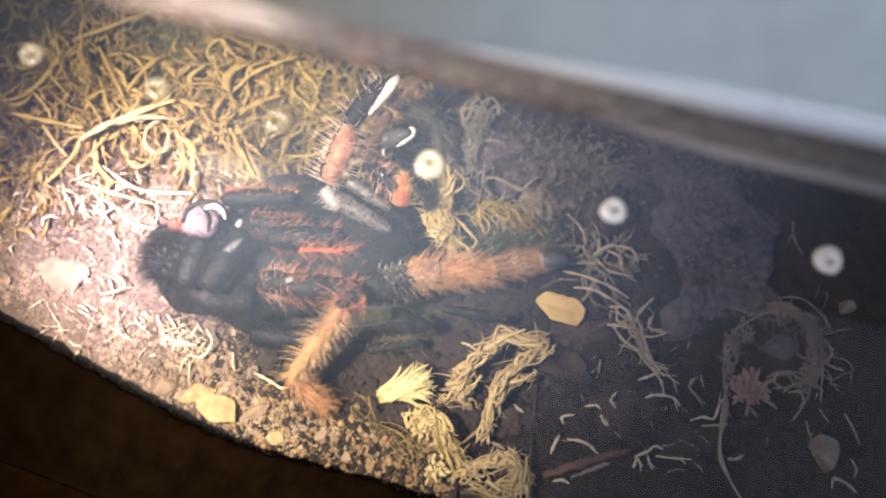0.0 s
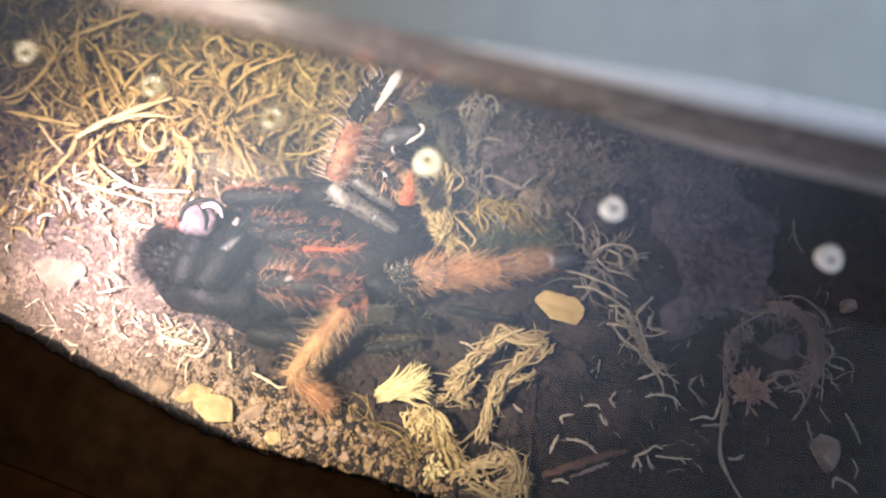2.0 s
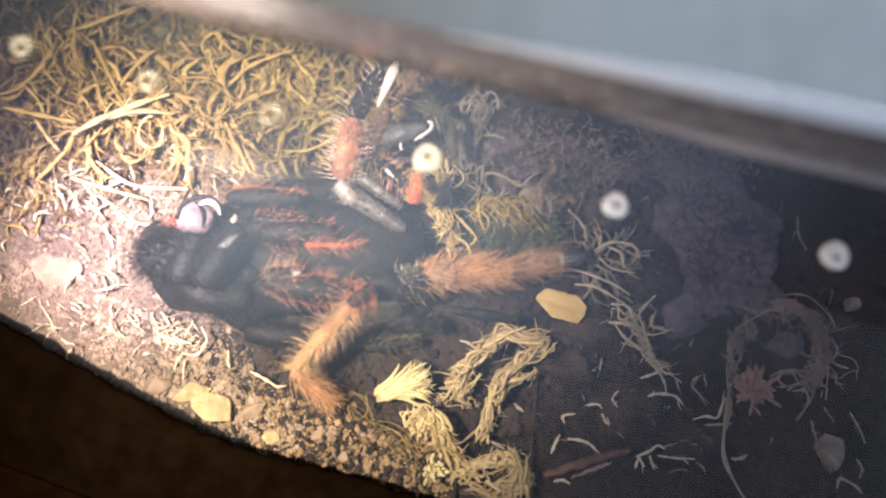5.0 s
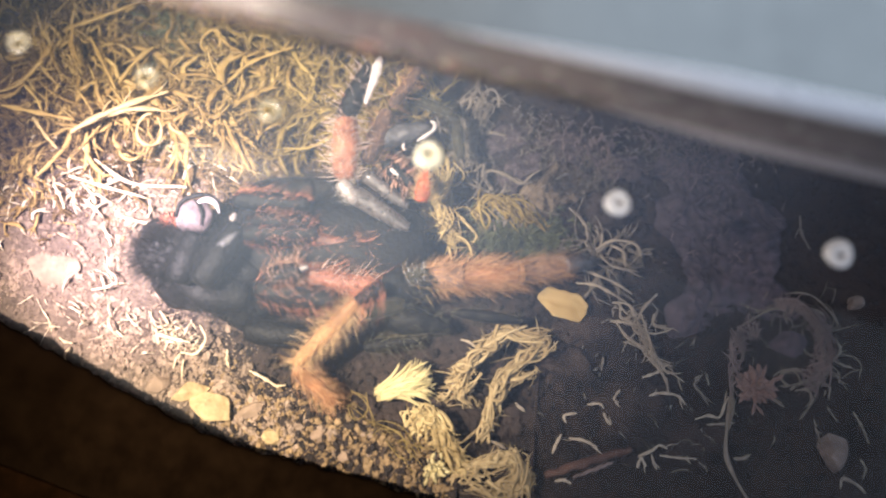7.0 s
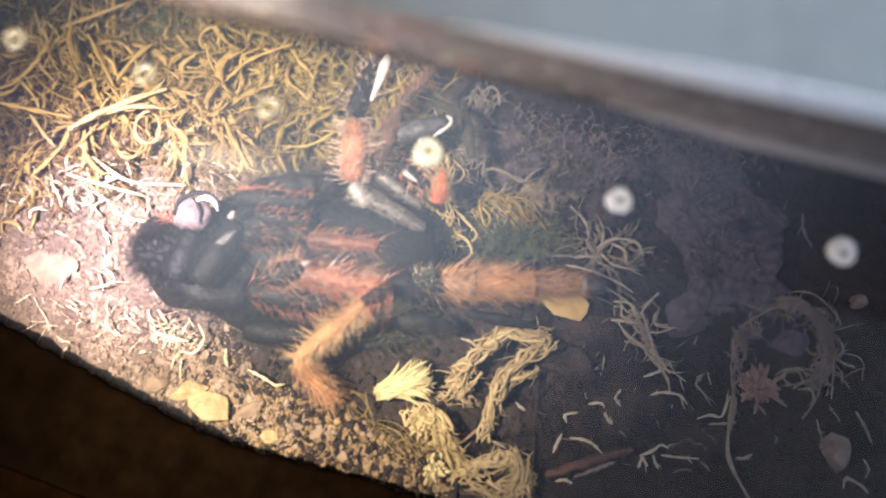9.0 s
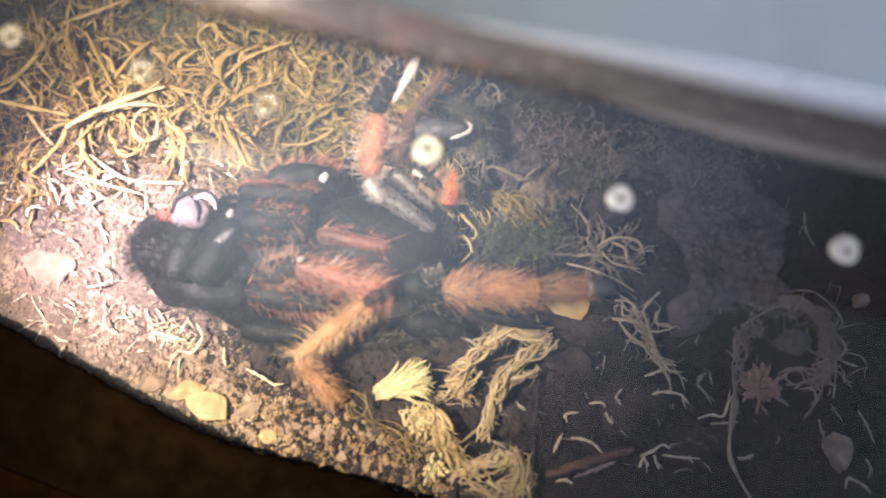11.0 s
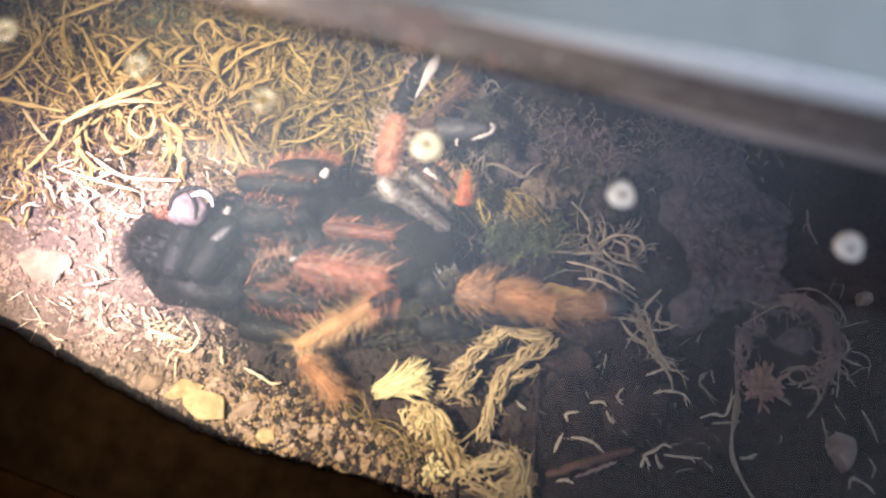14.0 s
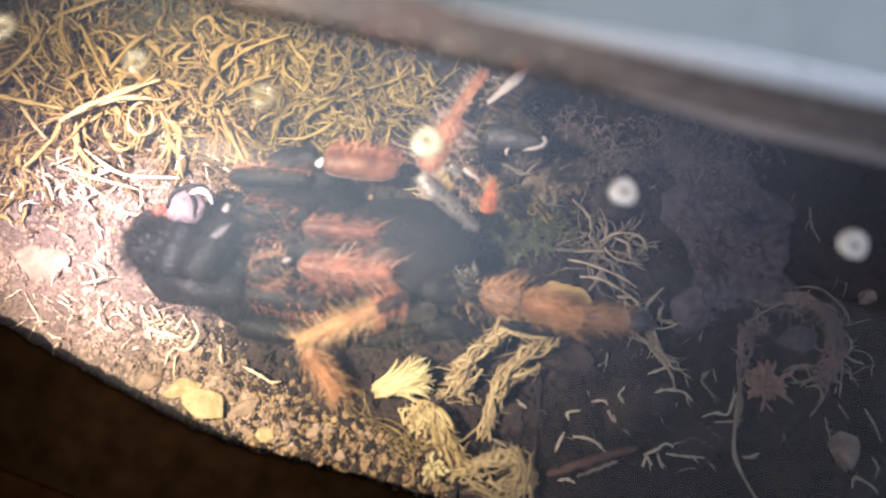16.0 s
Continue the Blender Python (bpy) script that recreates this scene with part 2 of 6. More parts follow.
def clear_plastic():
    """Clear sheet with a thin film of dust and painted haze that scatters a little of the torch."""
    m = bpy.data.materials.new("clear_plastic")
    m.use_nodes = True
    nt = m.node_tree
    for n in list(nt.nodes):
        nt.nodes.remove(n)
    out = nt.nodes.new("ShaderNodeOutputMaterial")
    tp = nt.nodes.new("ShaderNodeBsdfTransparent")
    tp.inputs[0].default_value = (0.97, 0.98, 0.99, 1)
    df = nt.nodes.new("ShaderNodeBsdfDiffuse")
    df.inputs[0].default_value = (0.48, 0.66, 1.0, 1)
    tl = nt.nodes.new("ShaderNodeBsdfTranslucent")
    tl.inputs[0].default_value = (0.48, 0.66, 1.0, 1)
    film = nt.nodes.new("ShaderNodeMixShader")
    film.inputs[0].default_value = 0.35
    nt.links.new(df.outputs[0], film.inputs[1])
    nt.links.new(tl.outputs[0], film.inputs[2])
    co = nt.nodes.new("ShaderNodeTexCoord")
    no = nt.nodes.new("ShaderNodeTexNoise")
    no.inputs["Scale"].default_value = 22
    no.inputs["Detail"].default_value = 4
    nt.links.new(co.outputs["Object"], no.inputs["Vector"])
    mr = nt.nodes.new("ShaderNodeMapRange")
    mr.inputs[1].default_value, mr.inputs[2].default_value = 0.3, 0.7
    mr.inputs[3].default_value, mr.inputs[4].default_value = 0.030, 0.045
    nt.links.new(no.outputs["Fac"], mr.inputs[0])
    # bluish haze veil painted in over the right middle
    dot = nt.nodes.new("ShaderNodeVectorMath")
    dot.operation = "DISTANCE"
    dot.inputs[1].default_value = tuple(q * MM for q in (31.0, 11.0, 44.0)[:2]) + (0.0,)
    nt.links.new(co.outputs["Object"], dot.inputs[0])
    right_haze = nt.nodes.new("ShaderNodeMapRange")
    right_haze.interpolation_type = "SMOOTHSTEP"
    right_haze.inputs[1].default_value, right_haze.inputs[2].default_value = 0.006, 0.062
    right_haze.inputs[3].default_value, right_haze.inputs[4].default_value = 0.185, 0.0
    nt.links.new(dot.outputs["Value"], right_haze.inputs[0])
    both = nt.nodes.new("ShaderNodeMath")
    both.operation = "ADD"
    nt.links.new(mr.outputs[0], both.inputs[0])
    nt.links.new(right_haze.outputs[0], both.inputs[1])
    mix = nt.nodes.new("ShaderNodeMixShader")
    # veiling glare painted as haze over the resting body
    mid = nt.nodes.new("ShaderNodeVectorMath")
    mid.operation = "DISTANCE"
    mid.inputs[1].default_value = tuple(q * MM for q in (-36.5, -11.5, 44.0)[:2]) + (0.0,)
    nt.links.new(co.outputs["Object"], mid.inputs[0])
    body_haze = nt.nodes.new("ShaderNodeMapRange")
    body_haze.interpolation_type = "SMOOTHSTEP"
    body_haze.inputs[1].default_value, body_haze.inputs[2].default_value = 0.004, 0.036
    body_haze.inputs[3].default_value, body_haze.inputs[4].default_value = 0.055, 0.0
    nt.links.new(mid.outputs["Value"], body_haze.inputs[0])
    more = nt.nodes.new("ShaderNodeMath")
    more.operation = "ADD"
    nt.links.new(both.outputs[0], more.inputs[0])
    nt.links.new(body_haze.outputs[0], more.inputs[1])
    # the painted haze fades near the far left end
    far = nt.nodes.new("ShaderNodeVectorMath")
    far.operation = "DISTANCE"
    far.inputs[1].default_value = tuple(q * MM for q in (-57.9, -0.4, 44.0)[:2]) + (0.0,)
    nt.links.new(co.outputs["Object"], far.inputs[0])
    left_fade = nt.nodes.new("ShaderNodeMapRange")
    left_fade.interpolation_type = "SMOOTHSTEP"
    left_fade.inputs[1].default_value, left_fade.inputs[2].default_value = 0.008, 0.034
    left_fade.inputs[3].default_value, left_fade.inputs[4].default_value = 0.25, 1.0
    nt.links.new(far.outputs["Value"], left_fade.inputs[0])
    # and towards the near edge, to keep the rim side dark
    near = nt.nodes.new("ShaderNodeVectorMath")
    near.operation = "DOT_PRODUCT"
    near.inputs[1].default_value = (0.423, 0.906, 0.0)
    nt.links.new(co.outputs["Object"], near.inputs[0])
    edge = Vector((-33.2, -34.8, 44.0)).dot(Vector((0.423, 0.906, 0.0))) * MM
    near_fade = nt.nodes.new("ShaderNodeMapRange")
    near_fade.interpolation_type = "SMOOTHSTEP"
    near_fade.inputs[1].default_value, near_fade.inputs[2].default_value = edge, edge + 0.032
    near_fade.inputs[3].default_value, near_fade.inputs[4].default_value = 0.12, 1.0
    nt.links.new(near.outputs["Value"], near_fade.inputs[0])
    part_faded = nt.nodes.new("ShaderNodeMath")
    part_faded.operation = "MULTIPLY"
    nt.links.new(more.outputs[0], part_faded.inputs[0])
    nt.links.new(near_fade.outputs[0], part_faded.inputs[1])
    less = nt.nodes.new("ShaderNodeMath")
    less.operation = "MULTIPLY"
    nt.links.new(part_faded.outputs[0], less.inputs[0])
    nt.links.new(left_fade.outputs[0], less.inputs[1])
    # and at the far corner
    corner = nt.nodes.new("ShaderNodeVectorMath")
    corner.operation = "DISTANCE"
    corner.inputs[1].default_value = tuple(q * MM for q in (56.0, -42.0, 44.0)[:2]) + (0.0,)
    nt.links.new(co.outputs["Object"], corner.inputs[0])
    corner_fade = nt.nodes.new("ShaderNodeMapRange")
    corner_fade.interpolation_type = "SMOOTHSTEP"
    corner_fade.inputs[1].default_value, corner_fade.inputs[2].default_value = 0.014, 0.054
    corner_fade.inputs[3].default_value, corner_fade.inputs[4].default_value = 0.16, 1.0
    nt.links.new(corner.outputs["Value"], corner_fade.inputs[0])
    rest = nt.nodes.new("ShaderNodeMath")
    rest.operation = "MULTIPLY"
    nt.links.new(less.outputs[0], rest.inputs[0])
    nt.links.new(corner_fade.outputs[0], rest.inputs[1])
    nt.links.new(rest.outputs[0], mix.inputs[0])
    nt.links.new(tp.outputs[0], mix.inputs[1])
    nt.links.new(film.outputs[0], mix.inputs[2])
    gl = nt.nodes.new("ShaderNodeBsdfGlossy")
    gl.inputs["Roughness"].default_value = 0.10
    fr = nt.nodes.new("ShaderNodeFresnel")
    fr.inputs[0].default_value = 1.47
    top = nt.nodes.new("ShaderNodeMixShader")
    nt.links.new(fr.outputs[0], top.inputs[0])
    nt.links.new(mix.outputs[0], top.inputs[1])
    nt.links.new(gl.outputs[0], top.inputs[2])
    nt.links.new(top.outputs[0], out.inputs["Surface"])
    return m


CLEAR = clear_plastic()


# ---------------------------------------------------------------- mesh tools (all in millimetres)
def ico(sub):
    bm = bmesh.new()
    bmesh.ops.create_icosphere(bm, subdivisions=sub, radius=1.0)
    bm.verts.index_update()
    v = [x.co.copy() for x in bm.verts]
    f = [tuple(q.index for q in p.verts) for p in bm.faces]
    bm.free()
    return v, f


ICO = {1: ico(1), 2: ico(2), 3: ico(3), 4: ico(4)}


def glide(pts, n):
    """A smooth line of n points through the control points."""
    p = [Vector(q) for q in pts]
    p = [p[0] * 2 - p[1]] + p + [p[-1] * 2 - p[-2]]
    out = []
    for i in range(n):
        u = i / (n - 1) * (len(p) - 3)
        k = min(int(u), len(p) - 4)
        u -= k
        a, b, c, d = p[k:k + 4]
        out.append(0.5 * (2 * b + (c - a) * u + (2 * a - 5 * b + 4 * c - d) * u * u + (3 * b - a - 3 * c + d) * u ** 3))
    return out


class Geo:
    def __init__(self):
        self.v, self.f, self.m = [], [], []

    def face(self, f, m=0):
        self.f.append(f)
        self.m.append(m)

    def tube(self, pts, radii, sides=5, flat=1.0, m=0, twist=0.0):
        n = len(pts)
        if not hasattr(radii, "__len__"):
            radii = [radii] * n
        t = (pts[1] - pts[0]).normalized()
        up = Vector((0, 0, 1)) if abs(t.z) < 0.9 else Vector((1, 0, 0))
        s = t.cross(up).normalized()
        base = len(self.v)
        for i in range(n):
            t = (pts[min(i + 1, n - 1)] - pts[max(i - 1, 0)])
            t = t.normalized() if t.length > 1e-9 else Vector((1, 0, 0))
            s = s - t * s.dot(t)
            s = s.normalized() if s.length > 1e-6 else t.orthogonal().normalized()
            w = t.cross(s)
            for j in range(sides):
                a = 2 * math.pi * j / sides + twist * i
                self.v.append(pts[i] + (s * math.cos(a) + w * math.sin(a) * flat) * radii[i])
        for i in range(n - 1):
            for j in range(sides):
                k = (j + 1) % sides
                self.face((base + i * sides + j, base + i * sides + k, base + (i + 1) * sides + k, base + (i + 1) * sides + j), m)
        self.face(tuple(base + j for j in reversed(range(sides))), m)
        self.face(tuple(base + (n - 1) * sides + j for j in range(sides)), m)

    def spike(self, p, d, length, width, bend=0.0, m=0):
        """A fine tapering bristle in two steps."""
        d = d.normalized()
        a = d.orthogonal().normalized()
        b = d.cross(a)
        k = len(self.v)
        for i in range(3):
            g = 2 * math.pi * i / 3
            self.v.append(p + (a * math.cos(g) + b * math.sin(g)) * width)
        mid = p + d * length * 0.55 + a * bend * length * 0.25
        for i in range(3):
            g = 2 * math.pi * i / 3
            self.v.append(mid + (a * math.cos(g) + b * math.sin(g)) * width * 0.7)
        self.v.append(p + d * length + a * bend * length)
        for i in range(3):
            j = (i + 1) % 3
            self.face((k + i, k + j, k + 3 + j, k + 3 + i), m)
            self.face((k + 3 + i, k + 3 + j, k + 6), m)

    def bristle(self, p, d, sweep, length, width, m=0):
        """A fine hair that leaves the skin along d and sweeps over, in three tapering steps."""
        d = d.normalized()
        k = len(self.v)
        for u, w in ((0.0, 1.0), (0.4, 0.85), (0.75, 0.5)):
            q = p + (d * u + sweep * (0.55 * u * u)) * length
            t = (d + sweep * (1.1 * u)).normalized()
            a = t.orthogonal().normalized()
            b = t.cross(a)
            for x, y in ((1.0, 0.0), (-0.5, 0.866), (-0.5, -0.866)):
                self.v.append(q + (a * x + b * y) * (width * w))
        self.v.append(p + (d + sweep * 0.55) * length)
        for r in (0, 3):
            for i in range(3):
                j = (i + 1) % 3
                self.face((k + r + i, k + r + j, k + r + 3 + j, k + r + 3 + i), m)
        for i in range(3):
            self.face((k + 6 + i, k + 6 + (i + 1) % 3, k + 9), m)

    def blob(self, c, radii, sub=2, rough=0.2, freq=1.0, turn=None, m=0):
        v, f = ICO[sub]
        k = len(self.v)
        off = Vector((rnd.uniform(-90, 90), rnd.uniform(-90, 90), rnd.uniform(-90, 90)))
        turn = turn or Matrix.Identity(3)
        c = Vector(c)
        for q in v:
            s = 1 + rough * noise.noise(q * freq * 1.6 + off) + rough * 0.45 * noise.noise(q * freq * 4.1 + off)
            self.v.append(c + turn @ Vector((q.x * radii[0] * s, q.y * radii[1] * s, q.z * radii[2] * s)))
        for q in f:
            self.face(tuple(k + i for i in q), m)

    def make(self, name, mats, parent=None, label="", smooth=True, origin=None):
        me = bpy.data.meshes.new(name)
        o = Vector(origin) if origin is not None else Vector((0, 0, 0))
        me.from_pydata([tuple((Vector(q) - o) * MM) for q in self.v], [], self.f)
        for q in mats if isinstance(mats, (list, tuple)) else [mats]:
            me.materials.append(q)
        me.polygons.foreach_set("material_index", self.m)
        me.polygons.foreach_set("use_smooth", [smooth] * len(self.f))
        me.update()
        ob = new(name, me)
        ob.location = o * MM
        if parent:
            ob.parent = parent
            ob.location = o * MM - parent.matrix_basis.translation if origin is not None else (0, 0, 0)
        if label:
            tagged(ob, label)
        return ob


def sheet(name, mats, label, nx, ny, at):
    """A closed-form sheet: at(u, v) gives the place for u, v from 0 to 1."""
    g = Geo()
    for i in range(nx + 1):
        for j in range(ny + 1):
            g.v.append(Vector(at(i / nx, j / ny)))
    for i in range(nx):
        for j in range(ny):
            a = i * (ny + 1) + j
            g.face((a, a + ny + 1, a + ny + 2, a + 1))
    return g.make(name, mats, label=label)


# ---------------------------------------------------------------- ground and enclosure
def soil_height(x, y):
    p = Vector((x, y, 0))
    return (1.3 * noise.noise(p * 0.045) + 0.7 * noise.noise(p * 0.16 + Vector((9, 2, 0))) +
            0.55 * noise.noise(p * 0.45) + 0.42 * noise.noise(p * 1.1) + 0.26 * noise.noise(p * 2.3) - 0.9)


def on_soil(x, y, lift=0.0):
    return Vector((x, y, soil_height(x, y) + lift))


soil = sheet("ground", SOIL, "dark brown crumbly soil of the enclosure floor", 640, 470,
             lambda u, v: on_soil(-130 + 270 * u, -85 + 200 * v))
tagged(soil, category="soil", kind="structure")

# torch pool put into colour: paler soil at one end, thinning under the spider
def lit_layer(u, v):
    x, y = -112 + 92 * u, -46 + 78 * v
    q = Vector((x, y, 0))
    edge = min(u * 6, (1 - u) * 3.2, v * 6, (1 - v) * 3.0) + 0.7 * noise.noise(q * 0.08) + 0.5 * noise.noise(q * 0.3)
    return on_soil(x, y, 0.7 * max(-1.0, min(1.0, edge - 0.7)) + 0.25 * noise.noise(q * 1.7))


dry = sheet("lit_soil", LIT_SOIL, "pale brown soil layer with torch light in its colour", 300, 260, lit_layer)
tagged(dry, category="soil", kind="structure")

# side walls, lip and flange of the enclosure
WALL_A, WALL_B = Vector((-105.3, 31.1, 66.0)), Vector((97.0, -19.9, 66.0))
LIP_A, LIP_B = Vector((-93.3, 24.3, 80.0)), Vector((86.8, -16.4, 80.0))


def strip_between(name, mat, lines, label, parent=None, n=40):
    """A skin through several parallel lines given by their ends, n steps long."""
    g = Geo()
    for a, b in lines:
        for i in range(n + 1):
            g.v.append(Vector(a).lerp(Vector(b), i / n))
    for k in range(len(lines) - 1):
        for i in range(n):
            p = k * (n + 1) + i
            g.face((p, p + 1, p + n + 2, p + n + 1))
    return g.make(name, mat, parent, label)


box = new("enclosure")
tagged(box, "grey and dark brown plastic enclosure with a raised rim", "terrarium", kind="structure")
along = (LIP_B - LIP_A).normalized()
away = Vector((-along.y, along.x, 0)).normalized()
down = Vector((0, 0, -1))
strip_between("back_wall", WALL_PLASTIC, [
    (WALL_A + down * 47 + away * 52, WALL_B + down * 47 + away * 52), (WALL_A, WALL_B), (WALL_A.lerp(LIP_A, 0.5), WALL_B.lerp(LIP_B, 0.5)),
    (LIP_A, LIP_B)],
    "smoky glossy plastic wall", box)
# reflected streak along the rounded lip put into a pale bead
g = Geo()
g.tube([LIP_A.lerp(LIP_B, 0.52 + 0.48 * i / 60) + Vector((0, 0, 0.4 * min(1, i / 20) - 0.1)) for i in range(61)], [0.1 + 1.25 * min(1, i / 20) for i in range(61)], 16, 0.28)
g.make("lip_streak", LIP_STREAK, box, "pale rounded satin bead for the streak reflected on the lip")
# pale reflected strip at the wall's lower edge, added as a bead
g = Geo()
g.tube([WALL_A.lerp(WALL_B, 0.56 + 0.44 * i / 60) + Vector((0, 1.0, 0.4)) for i in range(61)], [0.2 + 2.1 * min(1, i / 18) for i in range(61)], 16, 0.3)
g.make("foot_streak", FOOT_STREAK, box, "dull brownish bead for the strip reflected at the wall foot")
strip_between("flange", GREY_PLASTIC, [
    (LIP_A, LIP_B),
    (LIP_A + away * 30 + down * 0.9, LIP_B + away * 30 + down * 0.9),
    (LIP_A + away * 70 + down * 2, LIP_B + away * 70 + down * 2),
    (LIP_A + away * 71 + down * 70, LIP_B + away * 71 + down * 70)], "blue-grey satin lacquered flange", box)

# the near rim, dark, with a gently bowed inner edge
FRONT = glide([(-104.4, 1.4, 1.0), (-76.8, -13.5, 1.0), (-56.3, -24.3, 1.0), (-36.5, -33.9, 1.0), (-13.6, -39.8, 1.0), (10.8, -47.5, 1.0), (56.5, -59.1, 1.0), (101.2, -66.8, 1.0)], 60)
COVER_EDGE = glide([(-79.8, -10.5, 44.0), (-58.7, -21.9, 44.0), (-43.1, -30.2, 44.0), (-27.9, -37.5, 44.0), (-10.4, -42.0, 44.0), (8.3, -47.9, 44.0), (43.2, -56.7, 44.0), (77.4, -62.7, 44.0)], 60)
g = Geo()
steps = [(-1.5, -10), (-0.4, -2.0), (0.0, -0.8), (-0.7, -0.1), (-2.0, 0.1), (-9.0, 0.2), (-24, 0.3), (-60, 0.4), (-61, -69)]
RIM_TOP = glide([(-100.3, -0.4, 8.0), (-73.8, -14.8, 8.0), (-54.3, -25.2, 8.0), (-35.1, -34.4, 8.0), (-13.0, -40.2, 8.0), (10.5, -47.5, 8.0), (54.5, -58.6, 8.0), (97.3, -66.1, 8.0)], 160)
for q in RIM_TOP:
    worn = 0.5 * noise.noise(q * 0.5) + 0.35 * noise.noise(q * 1.6)
    for s, h in steps:
        g.v.append(q + Vector((0.42, 0.9, 0)).normalized() * (s + worn) + Vector((0, 0, h)))
for i in range(len(RIM_TOP) - 1):
    for j in range(len(steps) - 1):
        a = i * len(steps) + j
        g.face((a, a + 1, a + len(steps) + 1, a + len(steps)))
g.make("front_rim", BLACK_PLASTIC, box, "dark brown glossy plastic rim")

g = Geo()
g.tube(glide([(-89.8, -35.2, 8.3), (-70.8, -41.6, 8.3), (-56.0, -47.0, 8.3), (-34.2, -54.4, 8.3)], 16), 3.2, 12, 0.2)
g.make("brown_ledge", LEDGE, box, "dull brown ledge")

shelf = sheet("shelf", SHELF, "brown wooden shelf board under the enclosure", 4, 4,
              lambda u, v: (-700 + 1400 * u, -700 + 1400 * v, -46))
tagged(shelf, category="shelf", kind="structure")

# ---------------------------------------------------------------- the clear cover with melted air holes
HOLES = [(-60.6, 18.7, 44.0), (-42.0, 13.4, 44.0), (-24.4, 8.4, 44.0), (-1.9, 1.9, 44.0), (24.1, -5.1, 44.0), (53.7, -12.4, 44.0)]
lid = new("clear_cover")
lid.location = (0, 0, 0.044)
tagged(lid, "clear plastic cover with a row of melted air holes", "lid")


def cover_pane():
    bm = bmesh.new()
    edges = []

    def loop(pts):
        vs = [bm.verts.new((p[0] * MM, p[1] * MM, (p[2] - 44) * MM)) for p in pts]
        for i in range(len(vs)):
            edges.append(bm.edges.new((vs[i], vs[(i + 1) % len(vs)])))
    loop([(-128, 52, 44), (118, -6, 44)] + [q + Vector((0.35, 0.8, 0)) for q in reversed(COVER_EDGE)])
    for h in HOLES:
        loop([(h[0] + 1.05 * math.cos(k * math.pi / 10), h[1] + 1.05 * math.sin(k * math.pi / 10), 44) for k in range(20)])
    bmesh.ops.triangle_fill(bm, use_beauty=True, use_dissolve=False, edges=edges)
    me = bpy.data.meshes.new("pane")
    bm.to_mesh(me)
    bm.free()
    me.materials.append(CLEAR)
    ob = new("pane", me)
    ob.parent = lid
    return ob


cover_pane()
for i, h in enumerate(HOLES):
    r = (1.7, 1.7, 1.75, 2.0, 1.75, 1.9)[i]
    g = Geo()
    rings, sides = 28, 10
    for a in range(rings):
        t = 2 * math.pi * a / rings
        fat = r * 0.46 * (1 + 0.22 * math.sin(t + 1.1 * i) + 0.10 * math.sin(3 * t + i))
        mid = r * 0.62
        for b in range(sides):
            s = 2 * math.pi * b / sides
            rad = mid + fat * math.cos(s)
            g.v.append(Vector((h[0] + rad * math.cos(t), h[1] + rad * math.sin(t), 44.25 + 0.75 * fat * math.sin(s))))
    for a in range(rings):
        for b in range(sides):
            c, d = (a + 1) % rings, (b + 1) % sides
            g.face((a * sides + b, c * sides + b, c * sides + d, a * sides + d))
    g.make("air_hole_rim", MELT_CLEAR if i < 3 else MELT_MID if i == 3 else MELT, lid, "clear yellowish melted plastic rim" if i < 4 else "white melted plastic rim", origin=(h[0], h[1], 44))


# ---------------------------------------------------------------- soil crumbs, stones
def inside(x, y, margin=0.3):
    """True where the soil is, behind the bowed front rim."""
    for a, b in zip(FRONT, FRONT[1:]):
        if a.x <= x <= b.x:
            k = (x - a.x) / max(b.x - a.x, 1e-6)
            return y > a.y + (b.y - a.y) * k + margin
    return True



def crumbs(name, mat, label, areas, sizes):
    g = Geo()
    for cx, cy, sx, sy, turn, n in areas:
        ca, sa = math.cos(radians(turn)), math.sin(radians(turn))
        for _ in range(n):
            u, v = rnd.uniform(-1, 1) * sx, rnd.gauss(0, 0.45) * sy
            x, y = cx + u * ca - v * sa, cy + u * sa + v * ca
            r = sizes[0] + (sizes[1] - sizes[0]) * rnd.random() ** 4
            if not inside(x, y, rnd.uniform(-0.6, 0.8)):
                continue
            turn3 = Euler((rnd.uniform(0, 6), rnd.uniform(0, 6), rnd.uniform(0, 6))).to_matrix()
            g.blob(on_soil(x, y, r * 0.15), (r * rnd.uniform(0.7, 1.6), r * rnd.uniform(0.6, 1.2), r * rnd.uniform(0.45, 0.9)),
                   1 if r < 0.4 else 2, 0.7, 1.4, turn3)
    ob = g.make(name, mat, smooth=False)
    return tagged(ob, label, "soil", kind="stuff")


def area(p, sx, sy, turn, n):
    return (p[0], p[1], sx, sy, turn, n)


crumbs("soil_crumbs", LIT_CRUMB, "light brown soil crumbs with torch light in their colour", [
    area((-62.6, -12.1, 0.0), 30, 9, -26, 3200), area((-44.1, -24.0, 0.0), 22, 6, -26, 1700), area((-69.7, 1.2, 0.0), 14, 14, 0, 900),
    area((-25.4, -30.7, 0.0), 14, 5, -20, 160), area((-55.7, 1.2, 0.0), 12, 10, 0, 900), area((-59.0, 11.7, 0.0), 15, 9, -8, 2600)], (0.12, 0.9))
crumbs("fine_soil_crumbs", LIT_CRUMB, "fine light brown soil grit toned for the torch pool", [
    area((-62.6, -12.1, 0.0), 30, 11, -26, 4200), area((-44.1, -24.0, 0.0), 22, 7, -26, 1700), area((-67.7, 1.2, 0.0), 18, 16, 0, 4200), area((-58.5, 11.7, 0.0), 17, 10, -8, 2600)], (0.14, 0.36))
